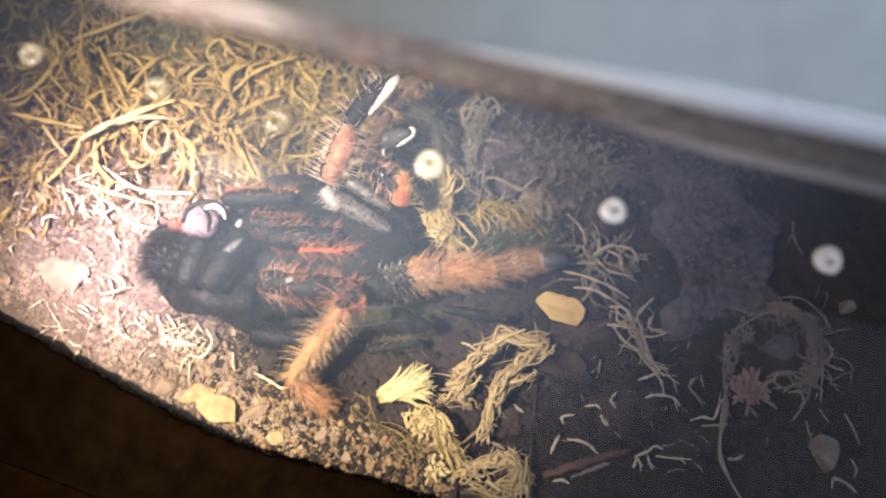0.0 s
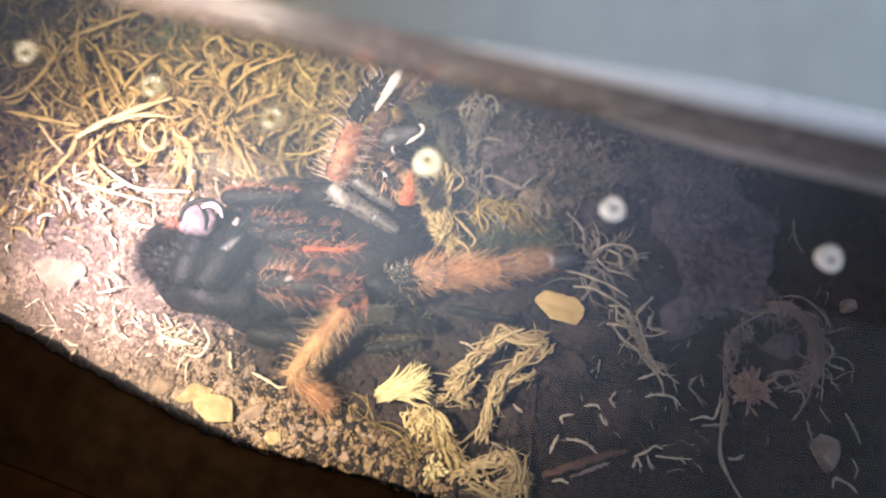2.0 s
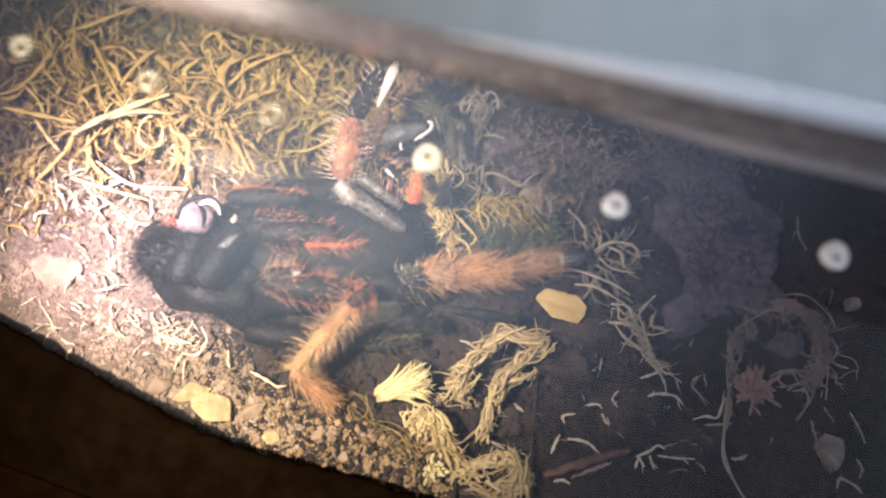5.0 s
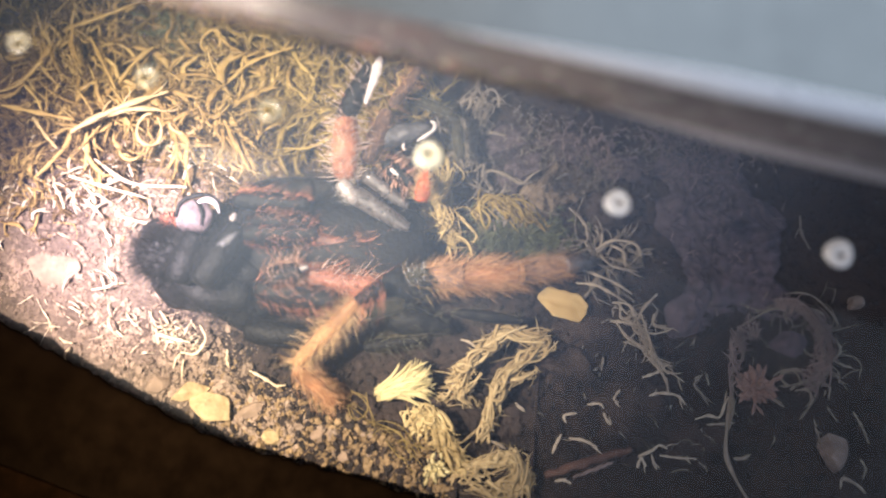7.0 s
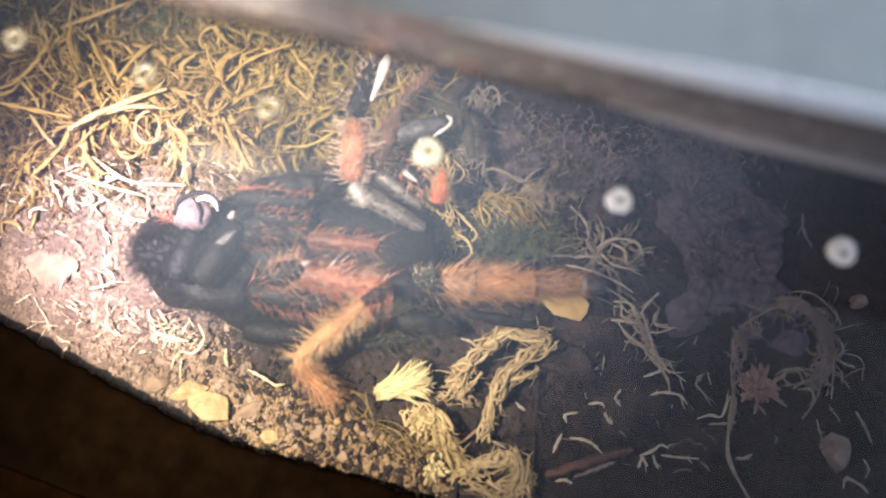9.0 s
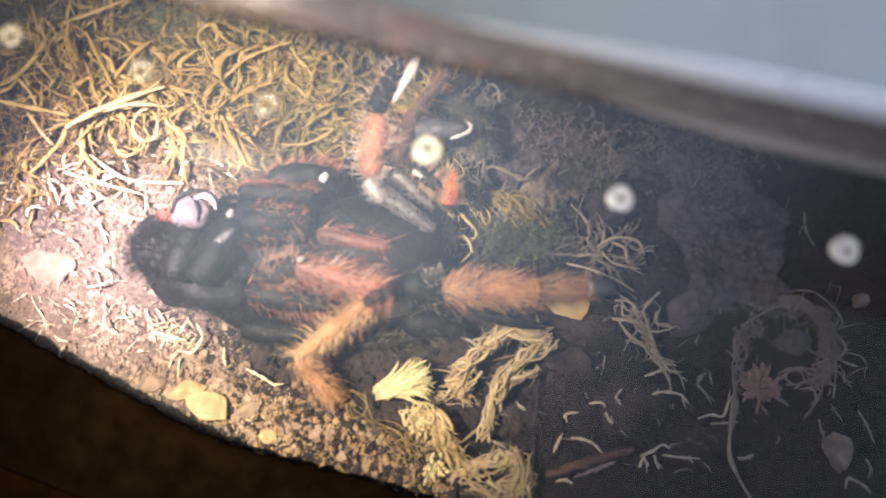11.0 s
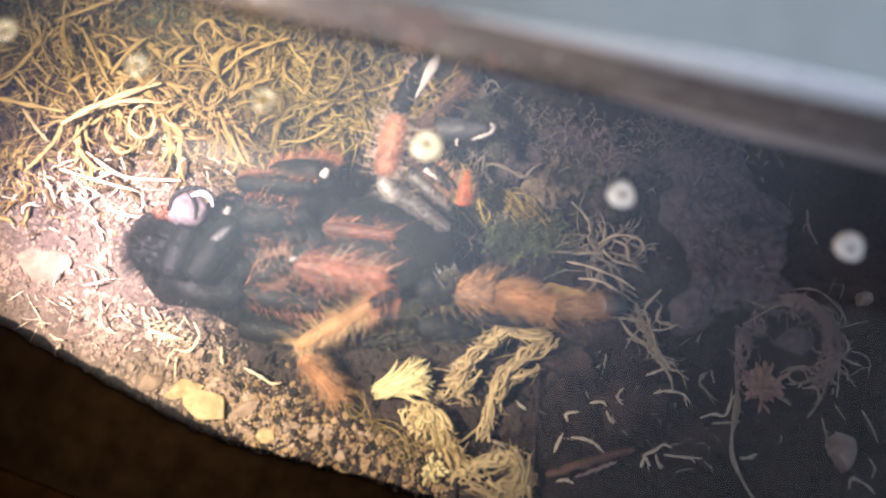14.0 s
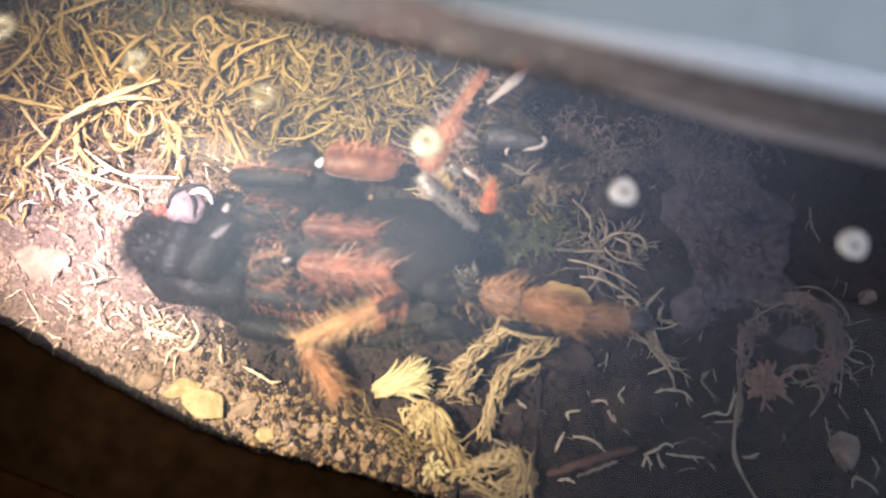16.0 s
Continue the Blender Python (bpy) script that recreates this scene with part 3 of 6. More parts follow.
crumbs("brown_soil_crumbs", BROWN_CRUMB, "brown soil crumbs under the yellow moss, toned for the torch ring", [
    area((-75.3, 27.1, 0.0), 22, 20, 0, 5000), area((-46.8, 20.4, 0.0), 18, 14, -10, 4600), area((-54.9, 32.7, 0.0), 26, 10, -10, 2400), area((-31.8, 32.7, 0.0), 26, 14, -10, 3600),
    area((-20.5, -33.1, 0.0), 24, 7, -18, 2600)], (0.12, 0.8))
crumbs("dark_soil_crumbs", UNLIT_CRUMB, "dark brown soil crumbs in the unlit tone of the soil", [
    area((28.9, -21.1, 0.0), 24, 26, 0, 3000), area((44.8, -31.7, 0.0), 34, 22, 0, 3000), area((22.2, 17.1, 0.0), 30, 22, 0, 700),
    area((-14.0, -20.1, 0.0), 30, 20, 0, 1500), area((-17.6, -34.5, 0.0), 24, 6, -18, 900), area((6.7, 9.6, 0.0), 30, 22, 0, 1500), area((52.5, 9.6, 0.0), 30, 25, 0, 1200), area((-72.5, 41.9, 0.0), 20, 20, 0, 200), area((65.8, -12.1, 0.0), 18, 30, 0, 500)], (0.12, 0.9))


def stone(name, p, radii, mat, label, turn=0.0, rough=0.26):
    g = Geo()
    z = soil_height(p[0], p[1])
    c = Vector((p[0], p[1], z + radii[2] * 0.55))
    g.blob(Vector((0, 0, 0)), (1, 1, 1), 4, rough * 0.5, 1.0)
    for _ in range(15):
        n = Vector((rnd.gauss(0, 1), rnd.gauss(0, 1), rnd.gauss(0.2, 0.7))).normalized()
        cut = rnd.uniform(0.55, 0.88)
        g.v = [v - n * (max(0.0, v.dot(n) - cut) * 0.92) for v in g.v]
    rot = Matrix.Rotation(radians(turn), 3, "Z")
    g.v = [c + rot @ Vector((v.x * radii[0] * 1.3, v.y * radii[1] * 1.3, v.z * radii[2] * 1.3)) for v in g.v]
    return tagged(g.make(name, mat, smooth=False, origin=(p[0], p[1], z)), label, "stone", "stones on the soil")


stone("stone", (-39.6, -27.8, 1.0), (3.4, 2.6, 2.2), STONE, "tan pale stone lit by the torch", -35)
stone("stone", (-43.0, -25.3, 1.0), (3.0, 1.7, 1.6), STONE, "flat tan stone beside the larger one", 8)
stone("stone", (-49.4, -24.1, 1.0), (2.0, 1.5, 1.3), CLAY, "small tan stone among crumbs", 30)
stone("stone", (-33.0, -28.5, 1.0), (2.2, 1.5, 1.1), CLAY, "brown lump of hard soil", 20)
stone("stone", (-29.2, -32.9, 1.0), (1.5, 1.4, 1.3), STONE, "small round yellowish pebble", 0)
stone("stone", (-16.9, -36.3, 1.0), (1.0, 0.8, 0.8), CLAY, "tiny orange pebble near the rim", 0)
stone("stone", (-21.3, -32.9, 1.0), (1.3, 1.0, 0.8), CLAY, "small tan pebble among crumbs", 40)
stone("clay_lump", (-69.7, -3.6, 1.0), (5.0, 3.2, 0.9), CLAY, "pinkish brown lump of clay soil", -8)
stone("stone", (66.3, -35.1, 1.0), (2.3, 3.0, 1.6), STONE_GREY, "grey flat pebble on dark soil", 0)
stone("stone", (59.9, -16.9, 1.0), (2.6, 2.4, 1.4), BARK, "dull brown pebble inside a moss ring", 0)
stone("stone", (72.5, -9.8, 1.0), (1.4, 1.2, 1.0), STONE_GREY, "small grey pebble on dark soil", 0)


# ---------------------------------------------------------------- bark, leaf, stick
def bark_at(u, v):
    a, b = Vector((39.4, 22.1, 0.0)), Vector((56.7, 18.8, 0.0))
    c, d = Vector((39.4, -16.1, 0.0)), Vector((60.3, -12.1, 0.0))
    p = a.lerp(b, u).lerp(c.lerp(d, u), v)
    q = Vector((p.x, p.y, 0))
    edge = min(u, 1 - u, v, 1 - v)
    p += Vector((5.5 * noise.noise(q * 0.09) + 2.4 * noise.noise(q * 0.3), 4.5 * noise.noise(q * 0.07 + Vector((5, 5, 0))) + 1.5 * noise.noise(q * 0.3 + Vector((5, 5, 0))), 0))
    lift = 2.0 * min(1, edge * 7) ** 0.6 + 1.0 * noise.noise(q * 0.13) + 0.5 * noise.noise(q * 0.45) + 1.6 * abs(noise.noise(Vector((q.x * 0.55 + q.y * 0.2, q.y * 0.16, 3)))) + 0.9 * abs(noise.noise(q * 0.8 + Vector((3, 1, 4)))) + 0.3 * noise.noise(Vector((q.x * 1.6, q.y * 0.5, 3)))
    return Vector((p.x, p.y, soil_height(p.x, p.y) * 0.3 - 0.8 + lift))


bark = sheet("bark_piece", BARK, "dark purplish brown slab of cork bark", 70, 110, bark_at)
tagged(bark, category="bark")


def dry_leaf():
    g = Geo()
    a, b = Vector((16.4, -9.2, 2.9)), Vector((25.0, -11.4, 2.5))
    side = Vector(((b - a).y, -(b - a).x, 0)).normalized()
    n, k = 22, 10
    for z in (0.0, -0.09):
        for i in range(n + 1):
            u = i / n
            top = 2.2 * min(1, u * 5 + 0.25) * min(1, (1 - u) * 3.2 + 0.35)
            low = 2.6 * min(1, u * 2.4 + 0.1) * min(1, (1 - u) * 7 + 0.3)
            for j in range(k + 1):
                v = j / k * 2 - 1
                w = v * (low if v > 0 else top) * (1 + 0.08 * noise.noise(Vector((u * 9, v, 1))))
                p = a.lerp(b, u) + side * w
                p.z += 0.25 * math.sin(u * 3.1) + 0.10 * v * v + 0.30 * noise.noise(Vector((u * 4, v * 2, 7))) - 0.25 * math.exp(-(v * 6) ** 2) + z
                g.v.append(p)
    m = (n + 1) * (k + 1)
    for s in (0, 1):
        for i in range(n):
            for j in range(k):
                q = s * m + i * (k + 1) + j
                f = (q, q + k + 1, q + k + 2, q + 1)
                g.face(f if s == 0 else f[::-1])
    ring = [i * (k + 1) for i in range(n + 1)] + [n * (k + 1) + j for j in range(1, k + 1)] + \
           [i * (k + 1) + k for i in range(n - 1, -1, -1)] + [j for j in range(k - 1, 0, -1)]
    for i, q in enumerate(ring):
        r = ring[(i + 1) % len(ring)]
        g.face((q, q + m, r + m, r))
    return tagged(g.make("dry_leaf", LEAF), "yellow dry leaf scrap lying on soil", "leaf")


dry_leaf()


def stick(pts, r, label, mat=WOOD):
    g = Geo()
    line = glide(pts, 16)
    for i, p in enumerate(line):
        p += Vector((0, 0.15 * math.sin(i * 1.7), 0.1 * math.cos(i * 2.3)))
    g.tube(line, [r * (0.5 + 0.5 * math.sin(math.pi * (i + 1) / 17)) * (1 + 0.2 * math.sin(i * 2.1)) for i in range(16)], 8, 0.55)
    return tagged(g.make("stick", mat), label, "stick", "sticks on the soil")


stick([(17.1, -39.5, 1.0), (24.2, -37.2, 1.3), (31.8, -35.1, 1.0)], 0.8, "reddish brown splinter of rotten wood")
stick([(21.8, -39.8, 1.6), (26.0, -38.2, 1.8), (28.5, -37.3, 1.5)], 0.32, "thin pale splinter on a rotten stick", MOSS_MAUVE)
stick([(16.7, -20.2, 0.6), (15.7, -29.9, 0.7), (14.8, -39.3, 0.6)], 0.35, "dark brown buried stick", HUMUS_DARK)


# ---------------------------------------------------------------- moss
def strand_path(x, y, lift, heading, length, curl, rise, n=13):
    """A fibre's line over the soil: mostly straight runs with bends and kinks, at times a curl."""
    pts, p, a = [], Vector((x, y, 0)), heading
    k = curl * (2.0 if rnd.random() < 0.22 else 0.35)
    wave = rnd.uniform(0, 6.3)
    step = length / (n - 1)
    for i in range(n):
        u = i / (n - 1)
        z = soil_height(p.x, p.y) * 0.6 + lift + rise * math.sin(math.pi * min(1, u * 1.05)) + 0.5 * math.sin(wave + u * 5)
        pts.append(Vector((p.x, p.y, z)))
        a += k * step
        k = k * 0.93 + rnd.gauss(0, 0.06)
        if rnd.random() < (0.16 if length > 6 else 0.05):
            a += rnd.gauss(0, 0.75)
        p += Vector((math.cos(a), math.sin(a), 0)) * step
    return pts


def leaflet(g, p, d, length, width, flat=0.35):
    """A small pointed leaf that bends towards its tip."""
    side = d.orthogonal().normalized() * rnd.uniform(-0.7, 0.7) * length
    line = [p, p + d * length * 0.3, p + d * length * 0.65 + side * 0.35, p + d * length + side]
    g.tube(line, [width * 0.5, width, width * 0.75, width * 0.08], 4, flat)


def strand(g, pts, r, leaves=0.0, flat=None, even=False):
    """One fibre: a twisted ribbon of uneven width with pointed ends, often forked, with small leaflets."""
    n = len(pts)
    flat = flat or rnd.uniform(0.2, 0.6)
    k1, k2 = rnd.uniform(0, 6), rnd.uniform(0.7, 1.9)
    fat = rnd.uniform(0.25, 0.6)
    if even:
        wide = [r * (0.35 + 0.65 * math.sin(math.pi * (0.14 + 0.78 * i / (n - 1)))) for i in range(n)]
    else:
        wide = [r * min(1, (i + 0.35) / (n * fat * 0.5), (n - 1 - i + 0.12) / (n * (1 - fat) * 0.75)) for i in range(n)]
    g.tube(pts, [q * (1 + 0.26 * math.sin(k1 + i * k2 * 13 / n)) for i, q in enumerate(wide)], 5, flat, 0, rnd.uniform(-0.3, 0.3))
    for _ in range(rnd.choice((0, 0, 1) if even else (0, 0, 1, 1, 2))):
        i = rnd.randrange(n // 4, n - 2)
        t = (pts[i + 1] - pts[i]).normalized()
        side = Vector((-t.y, t.x, rnd.uniform(-0.3, 0.5))) * rnd.choice((-1, 1))
        d = (t + side * rnd.uniform(0.3, 1.0)).normalized()
        l = (pts[-1] - pts[0]).length * rnd.uniform(0.12, 0.35) + r * 3
        g.tube(glide([pts[i], pts[i] + d * l * 0.5 + t * l * 0.1, pts[i] + d * l * 0.8 + t * l * rnd.uniform(0.0, 0.5)], 6),
               [r * q for q in (0.6, 0.75, 0.65, 0.5, 0.3, 0.05)], 4, flat)
    if leaves:
        for i in range(1, n - 1):
            for _ in range(3):
                if rnd.random() > leaves:
                    continue
                t = (pts[i + 1] - pts[i - 1]).normalized()
                d = (t * 1.2 + Vector((rnd.uniform(-1, 1), rnd.uniform(-1, 1), rnd.uniform(-0.4, 0.8)))).normalized()
                leaflet(g, pts[i], d, r * rnd.uniform(3.5, 8.0), r * rnd.uniform(0.22, 0.42))


def moss_bed(name, mat, label, beds, seed):
    """beds: centre, half sizes, turn, count, length range, thickness, curl, height range, leafiness."""
    rnd.seed(seed)
    g = Geo()
    for c, sx, sy, turn, n, (l0, l1), r, curl, (h0, h1), leaves in beds:
        ca, sa = math.cos(radians(turn)), math.sin(radians(turn))
        for _ in range(n):
            u, v = rnd.gauss(0, 0.5) * sx, rnd.gauss(0, 0.5) * sy
            x, y = c[0] + u * ca - v * sa, c[1] + u * sa + v * ca
            if not inside(x, y, 2.5):
                continue
            strand(g, strand_path(x, y, rnd.uniform(h0, h1), rnd.uniform(0, 6.3), rnd.uniform(l0, l1), rnd.gauss(0, curl), rnd.uniform(0, 1.6)),
                   r * (0.35 + 1.3 * rnd.random() ** 2), leaves, even=mat in (MOSS_GREY, STRAW, MOSS_MAUVE))
    return tagged(g.make(name, mat), label, "moss", kind="stuff")


# shade in the gaps of the moss put into a darker brown mat
moss_bed("brown_moss_mat", MOSS_BROWN, "matted brown moss under the yellow fibres, toned for the shade there", [
    ((-55.0, 30.0, 0.5), 26, 16, -8, 420, (2, 9), 0.34, 0.12, (0.1, 1.6), 0.25),
    ((-72.0, 28.0, 0.5), 14, 18, 0, 260, (2, 9), 0.34, 0.12, (0.1, 1.6), 0.25),
    ((-30.0, 26.0, 0.5), 18, 12, -10, 300, (2, 8), 0.30, 0.12, (0.1, 1.4), 0.25),
    ((-40.0, 15.5, 0.5), 10, 5, -12, 130, (3, 9), 0.26, 0.08, (0.1, 1.6), 0.1)], 10)
moss_bed("moss_bed", MOSS, "tangled yellow sphagnum moss fibres", [
    ((-46.8, 28.3, 2.0), 14, 8, 0, 66, (6, 17), 0.50, 0.13, (0.8, 5.0), 0.12),
    ((-44.0, 27.0, 2.0), 13, 9, 0, 74, (3, 9), 0.36, 0.26, (0.8, 5.0), 0.12),
    ((-68.0, 34.0, 2.0), 15, 12, 0, 32, (6, 20), 0.44, 0.05, (0.3, 4.0), 0.2),
    ((-68.0, 36.0, 2.0), 15, 10, 0, 36, (3, 9), 0.34, 0.2, (0.3, 4.0), 0.15),
    ((-70.3, 44.8, 1.0), 22, 8, -14, 48, (5, 16), 0.44, 0.06, (0.2, 3.0), 0.3),
    ((-73.7, 14.6, 1.0), 10, 10, 0, 44, (3, 10), 0.36, 0.08, (0.2, 2.0), 0.15),
    ((-39.2, 20.7, 2.0), 6, 4, -50, 30, (4, 10), 0.50, 0.06, (0.5, 4.0), 0.34),
    ((-62.1, 25.1, 2.0), 10, 6, 15, 24, (6, 18), 0.46, 0.08, (1.0, 5.0), 0.15)], 11)
moss_bed("olive_moss_bed", MOSS_OLIVE, "olive yellow moss fibres beside the spider", [
    ((-23.0, 26.2, 2.0), 11, 7, -10, 90, (5, 15), 0.42, 0.14, (0.3, 4.0), 0.14),
    ((-24.0, 27.0, 2.0), 12, 7, -10, 80, (4, 10), 0.30, 0.28, (0.3, 4.0), 0.1),
    ((-31.6, 35.2, 2.0), 12, 5, -14, 70, (5, 14), 0.36, 0.14, (0.3, 3.0), 0.15),
    ((-38.3, 40.2, 1.0), 18, 6, -14, 66, (4, 13), 0.34, 0.14, (0.2, 2.5), 0.18),
    ((-6.6, 26.6, 1.0), 8, 8, 0, 50, (4, 10), 0.32, 0.14, (0.2, 2.0), 0.1),
    ((-50.8, 40.9, 2.0), 8, 4, 0, 70, (3, 9), 0.34, 0.14, (0.3, 3.0), 0.3),
    ((-14.9, 25.5, 1.0), 8, 8, 0, 46, (4, 10), 0.34, 0.14, (0.3, 3.0), 0.15)], 12)
moss_bed("straw_litter", STRAW, "short bleached straw and moss bits", [
    ((-57.7, 11.6, 1.0), 13, 4.5, -6, 56, (1.5, 6.0), 0.17, 0.04, (0.3, 1.4), 0.0), ((-46.4, 16.8, 1.0), 10, 5, -20, 46, (2.5, 7.0), 0.14, 0.06, (0.2, 1.2), 0.0),
    ((-65.6, 14.6, 1.0), 14, 9, -20, 34, (2.0, 6.0), 0.22, 0.07, (0.2, 1.2), 0.0),
    ((-46.3, -15.5, 1.0), 5, 2.6, -20, 50, (1.2, 3.6), 0.18, 0.04, (0.2, 1.2), 0.0),
    ((-57.1, -15.3, 1.0), 14, 7, -26, 26, (1.5, 4.5), 0.17, 0.06, (0.2, 1.0), 0.0),
    ((-68.0, -13.3, 1.0), 8, 4, -26, 18, (1.5, 4.5), 0.17, 0.06, (0.2, 0.8), 0.0),
    ((-59.1, -2.2, 1.0), 9, 7, -20, 12, (1.5, 4.5), 0.17, 0.06, (0.2, 0.8), 0.0),
    ((-72.2, 9.3, 1.0), 9, 9, -20, 28, (1.5, 5.0), 0.19, 0.06, (0.2, 0.8), 0.0)], 13)
moss_bed("green_moss", MOSS_GREEN, "low cushion of dark green moss", [
    ((12.7, 2.1, 0.5), 9, 4.5, 0, 520, (1.0, 3.2), 0.16, 0.2, (0.2, 1.8), 0.5),
    ((-50.8, 40.9, 2.0), 5, 5, 0, 120, (1.0, 4.0), 0.2, 0.2, (0.3, 3.0), 0.5)], 14)
moss_bed("mauve_moss_bed", MOSS_MAUVE, "brownish mauve moss fuzz over the bark", [
    ((45.4, 17.5, 2.0), 13, 6, -14, 300, (0.8, 3.0), 0.06, 0.14, (1.0, 3.0), 0.3),
    ((26.2, 18.8, 1.5), 10, 6, -10, 130, (0.8, 3.5), 0.10, 0.14, (0.5, 3.0), 0.3),
    ((49.4, 1.6, 2.0), 9, 11, 0, 160, (0.6, 2.2), 0.05, 0.14, (1.4, 3.2), 0.2)], 16)
moss_bed("grey_moss_bed", MOSS_GREY, "thin dry moss threads on dark soil", [
    ((28.5, -1.7, 1.0), 6.5, 3.2, -5, 50, (4, 9), 0.28, 0.25, (0.3, 2.5), 0.05),
    ((11.7, 6.6, 1.0), 6, 3, 0, 42, (3, 8), 0.24, 0.3, (0.3, 2.5), 0.05),
    ((4.7, 18.9, 1.0), 5, 9, 0, 34, (5, 11), 0.26, 0.12, (0.3, 2.5), 0.1),
    ((26.0, 13.5, 1.0), 8, 5, 20, 200, (0.8, 2.6), 0.08, 0.2, (0.2, 2.2), 0.3),
    ((17.5, 19.5, 1.0), 8, 6, 0, 200, (0.8, 2.6), 0.08, 0.2, (0.2, 1.8), 0.3),
    ((40.6, 18.9, 1.0), 9, 4, 0, 140, (0.8, 3), 0.08, 0.2, (0.2, 1.5), 0.2),
    ((33.0, -12.3, 1.0), 4, 5, 0, 12, (3, 7), 0.22, 0.15, (0.2, 1.5), 0.0),
    ((40.1, -26.1, 1.0), 24, 16, 0, 60, (0.8, 3), 0.13, 0.2, (0.2, 0.8), 0.0),
    ((60.5, -12.3, 1.0), 9, 5, 0, 18, (3, 7), 0.16, 0.15, (0.2, 1.5), 0.25),
    ((65.6, -20.2, 1.0), 3, 8, 0, 22, (3, 7), 0.16, 0.15, (0.2, 1.5), 0.25)], 15)


def humus(c, radii, mat, label, turn=0.0, fuzz=160):
    """A low clod of fibrous humus: an uneven mound with short fine fibres."""
    g = Geo()
    z = soil_height(c[0], c[1])
    rot = Matrix.Rotation(radians(turn), 3, "Z")
    g.blob((c[0], c[1], z + radii[2] * 0.2), radii, 4, 0.75, 1.3, rot)
    for _ in range(fuzz):
        a, q = rnd.uniform(0, 6.3), rnd.random() ** 0.5
        p = Vector((math.cos(a) * radii[0] * q, math.sin(a) * radii[1] * q, 0))
        p = rot @ p + Vector((c[0], c[1], z + radii[2] * (0.2 + 0.8 * math.sqrt(max(0.0, 1 - q * q)))))
        strand(g, strand_path(p.x, p.y, p.z - soil_height(p.x, p.y) * 0.6, rnd.uniform(0, 6.3), rnd.uniform(0.8, 3.0), rnd.gauss(0, 0.3), 0.3, 6), 0.07)
    return tagged(g.make("humus_clod", mat, origin=(c[0], c[1], z)), label, "soil", "humus clods")


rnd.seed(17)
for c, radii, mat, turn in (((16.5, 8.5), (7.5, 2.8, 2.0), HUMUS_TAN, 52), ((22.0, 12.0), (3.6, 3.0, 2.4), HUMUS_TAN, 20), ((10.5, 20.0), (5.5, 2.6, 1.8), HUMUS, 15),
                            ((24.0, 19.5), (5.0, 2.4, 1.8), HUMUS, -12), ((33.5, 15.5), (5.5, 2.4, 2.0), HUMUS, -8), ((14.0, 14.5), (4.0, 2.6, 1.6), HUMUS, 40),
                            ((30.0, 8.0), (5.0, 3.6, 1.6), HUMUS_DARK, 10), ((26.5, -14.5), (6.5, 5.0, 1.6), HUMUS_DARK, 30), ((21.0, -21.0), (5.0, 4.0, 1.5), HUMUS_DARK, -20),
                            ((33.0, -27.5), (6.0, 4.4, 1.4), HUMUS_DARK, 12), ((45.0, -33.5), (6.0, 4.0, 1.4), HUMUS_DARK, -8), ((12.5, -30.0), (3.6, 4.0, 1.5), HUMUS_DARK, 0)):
    humus(c, radii, mat, "tan fibrous humus clod" if mat is HUMUS_TAN else "mauve brown fibrous humus clod" if mat is HUMUS else "dark brown humus clod", turn)


def placed_strand(pts, r, mat, label, n=22, leaves=0.0, name="moss_strand", group="moss strands"):
    g = Geo()
    line = glide(pts, n)
    strand(g, line, r, leaves, even=True)
    return tagged(g.make(name, mat, origin=pts[0]), label, "moss", group)


def moss_ring(c, rx, ry, turn, r, mat, label, arc=360, start=0):
    g = Geo()
    pts = []
    for i in range(29):
        a = radians(start + arc * i / 28)
        p = Vector((rx * math.cos(a), ry * math.sin(a), 0.35 * math.sin(2 * a)))
        p.rotate(Euler((0, 0, radians(turn))))
        pts.append(Vector(c) + p)
    strand(g, pts, r, even=True)
    return tagged(g.make("moss_loop", mat, origin=c), label, "moss", "moss loops")


rnd.seed(21)
placed_strand([(-79.0, 25.3, 6.0), (-72.8, 23.9, 6.0), (-65.6, 22.4, 6.0)], 0.50, MOSS, "long straight yellow moss stem")
placed_strand([(-65.8, 19.7, 7.0), (-61.3, 22.5, 7.0), (-55.0, 25.4, 7.0), (-49.0, 27.4, 7.0)], 0.62, MOSS_PALE, "thick pale yellow moss stem", leaves=0.1)
placed_strand([(-65.5, 20.7, 6.0), (-59.5, 23.3, 6.5), (-53.4, 24.2, 7.0), (-48.7, 24.0, 6.0)], 0.55, MOSS_PALE, "thick pale yellow moss stem", leaves=0.1)
moss_ring((-52.2, 20.5, 6.0), 2.2, 3.0, 10, 0.34, MOSS_PALE, "pale yellow looped moss stem", 330, 70)
moss_ring((-46.0, 21.9, 6.0), 2.6, 2.1, 0, 0.34, MOSS_PALE, "pale yellow hooked moss stem", 170, 180)
moss_ring((-42.4, 38.3, 5.0), 1.7, 2.3, -15, 0.40, MOSS, "yellow looped moss stem on moss", 290, -20)
placed_strand([(-42.2, 40.5, 5.0), (-39.9, 38.0, 5.5), (-37.9, 36.0, 5.0)], 0.34, MOSS, "curved yellow moss stem on moss")
placed_strand([(-39.1, 29.9, 5.0), (-35.1, 33.5, 5.5), (-31.1, 35.4, 5.5), (-27.1, 37.1, 5.0)], 0.40, MOSS, "forked yellow moss stem on moss")
placed_strand([(-35.6, 33.3, 5.5), (-36.0, 34.9, 5.5), (-37.0, 36.2, 5.0)], 0.3, MOSS, "short yellow moss stem on moss")
placed_strand([(-52.7, 37.1, 5.0), (-55.6, 34.1, 5.5), (-58.7, 29.9, 5.0)], 0.5, MOSS, "straight yellow moss stem on moss")
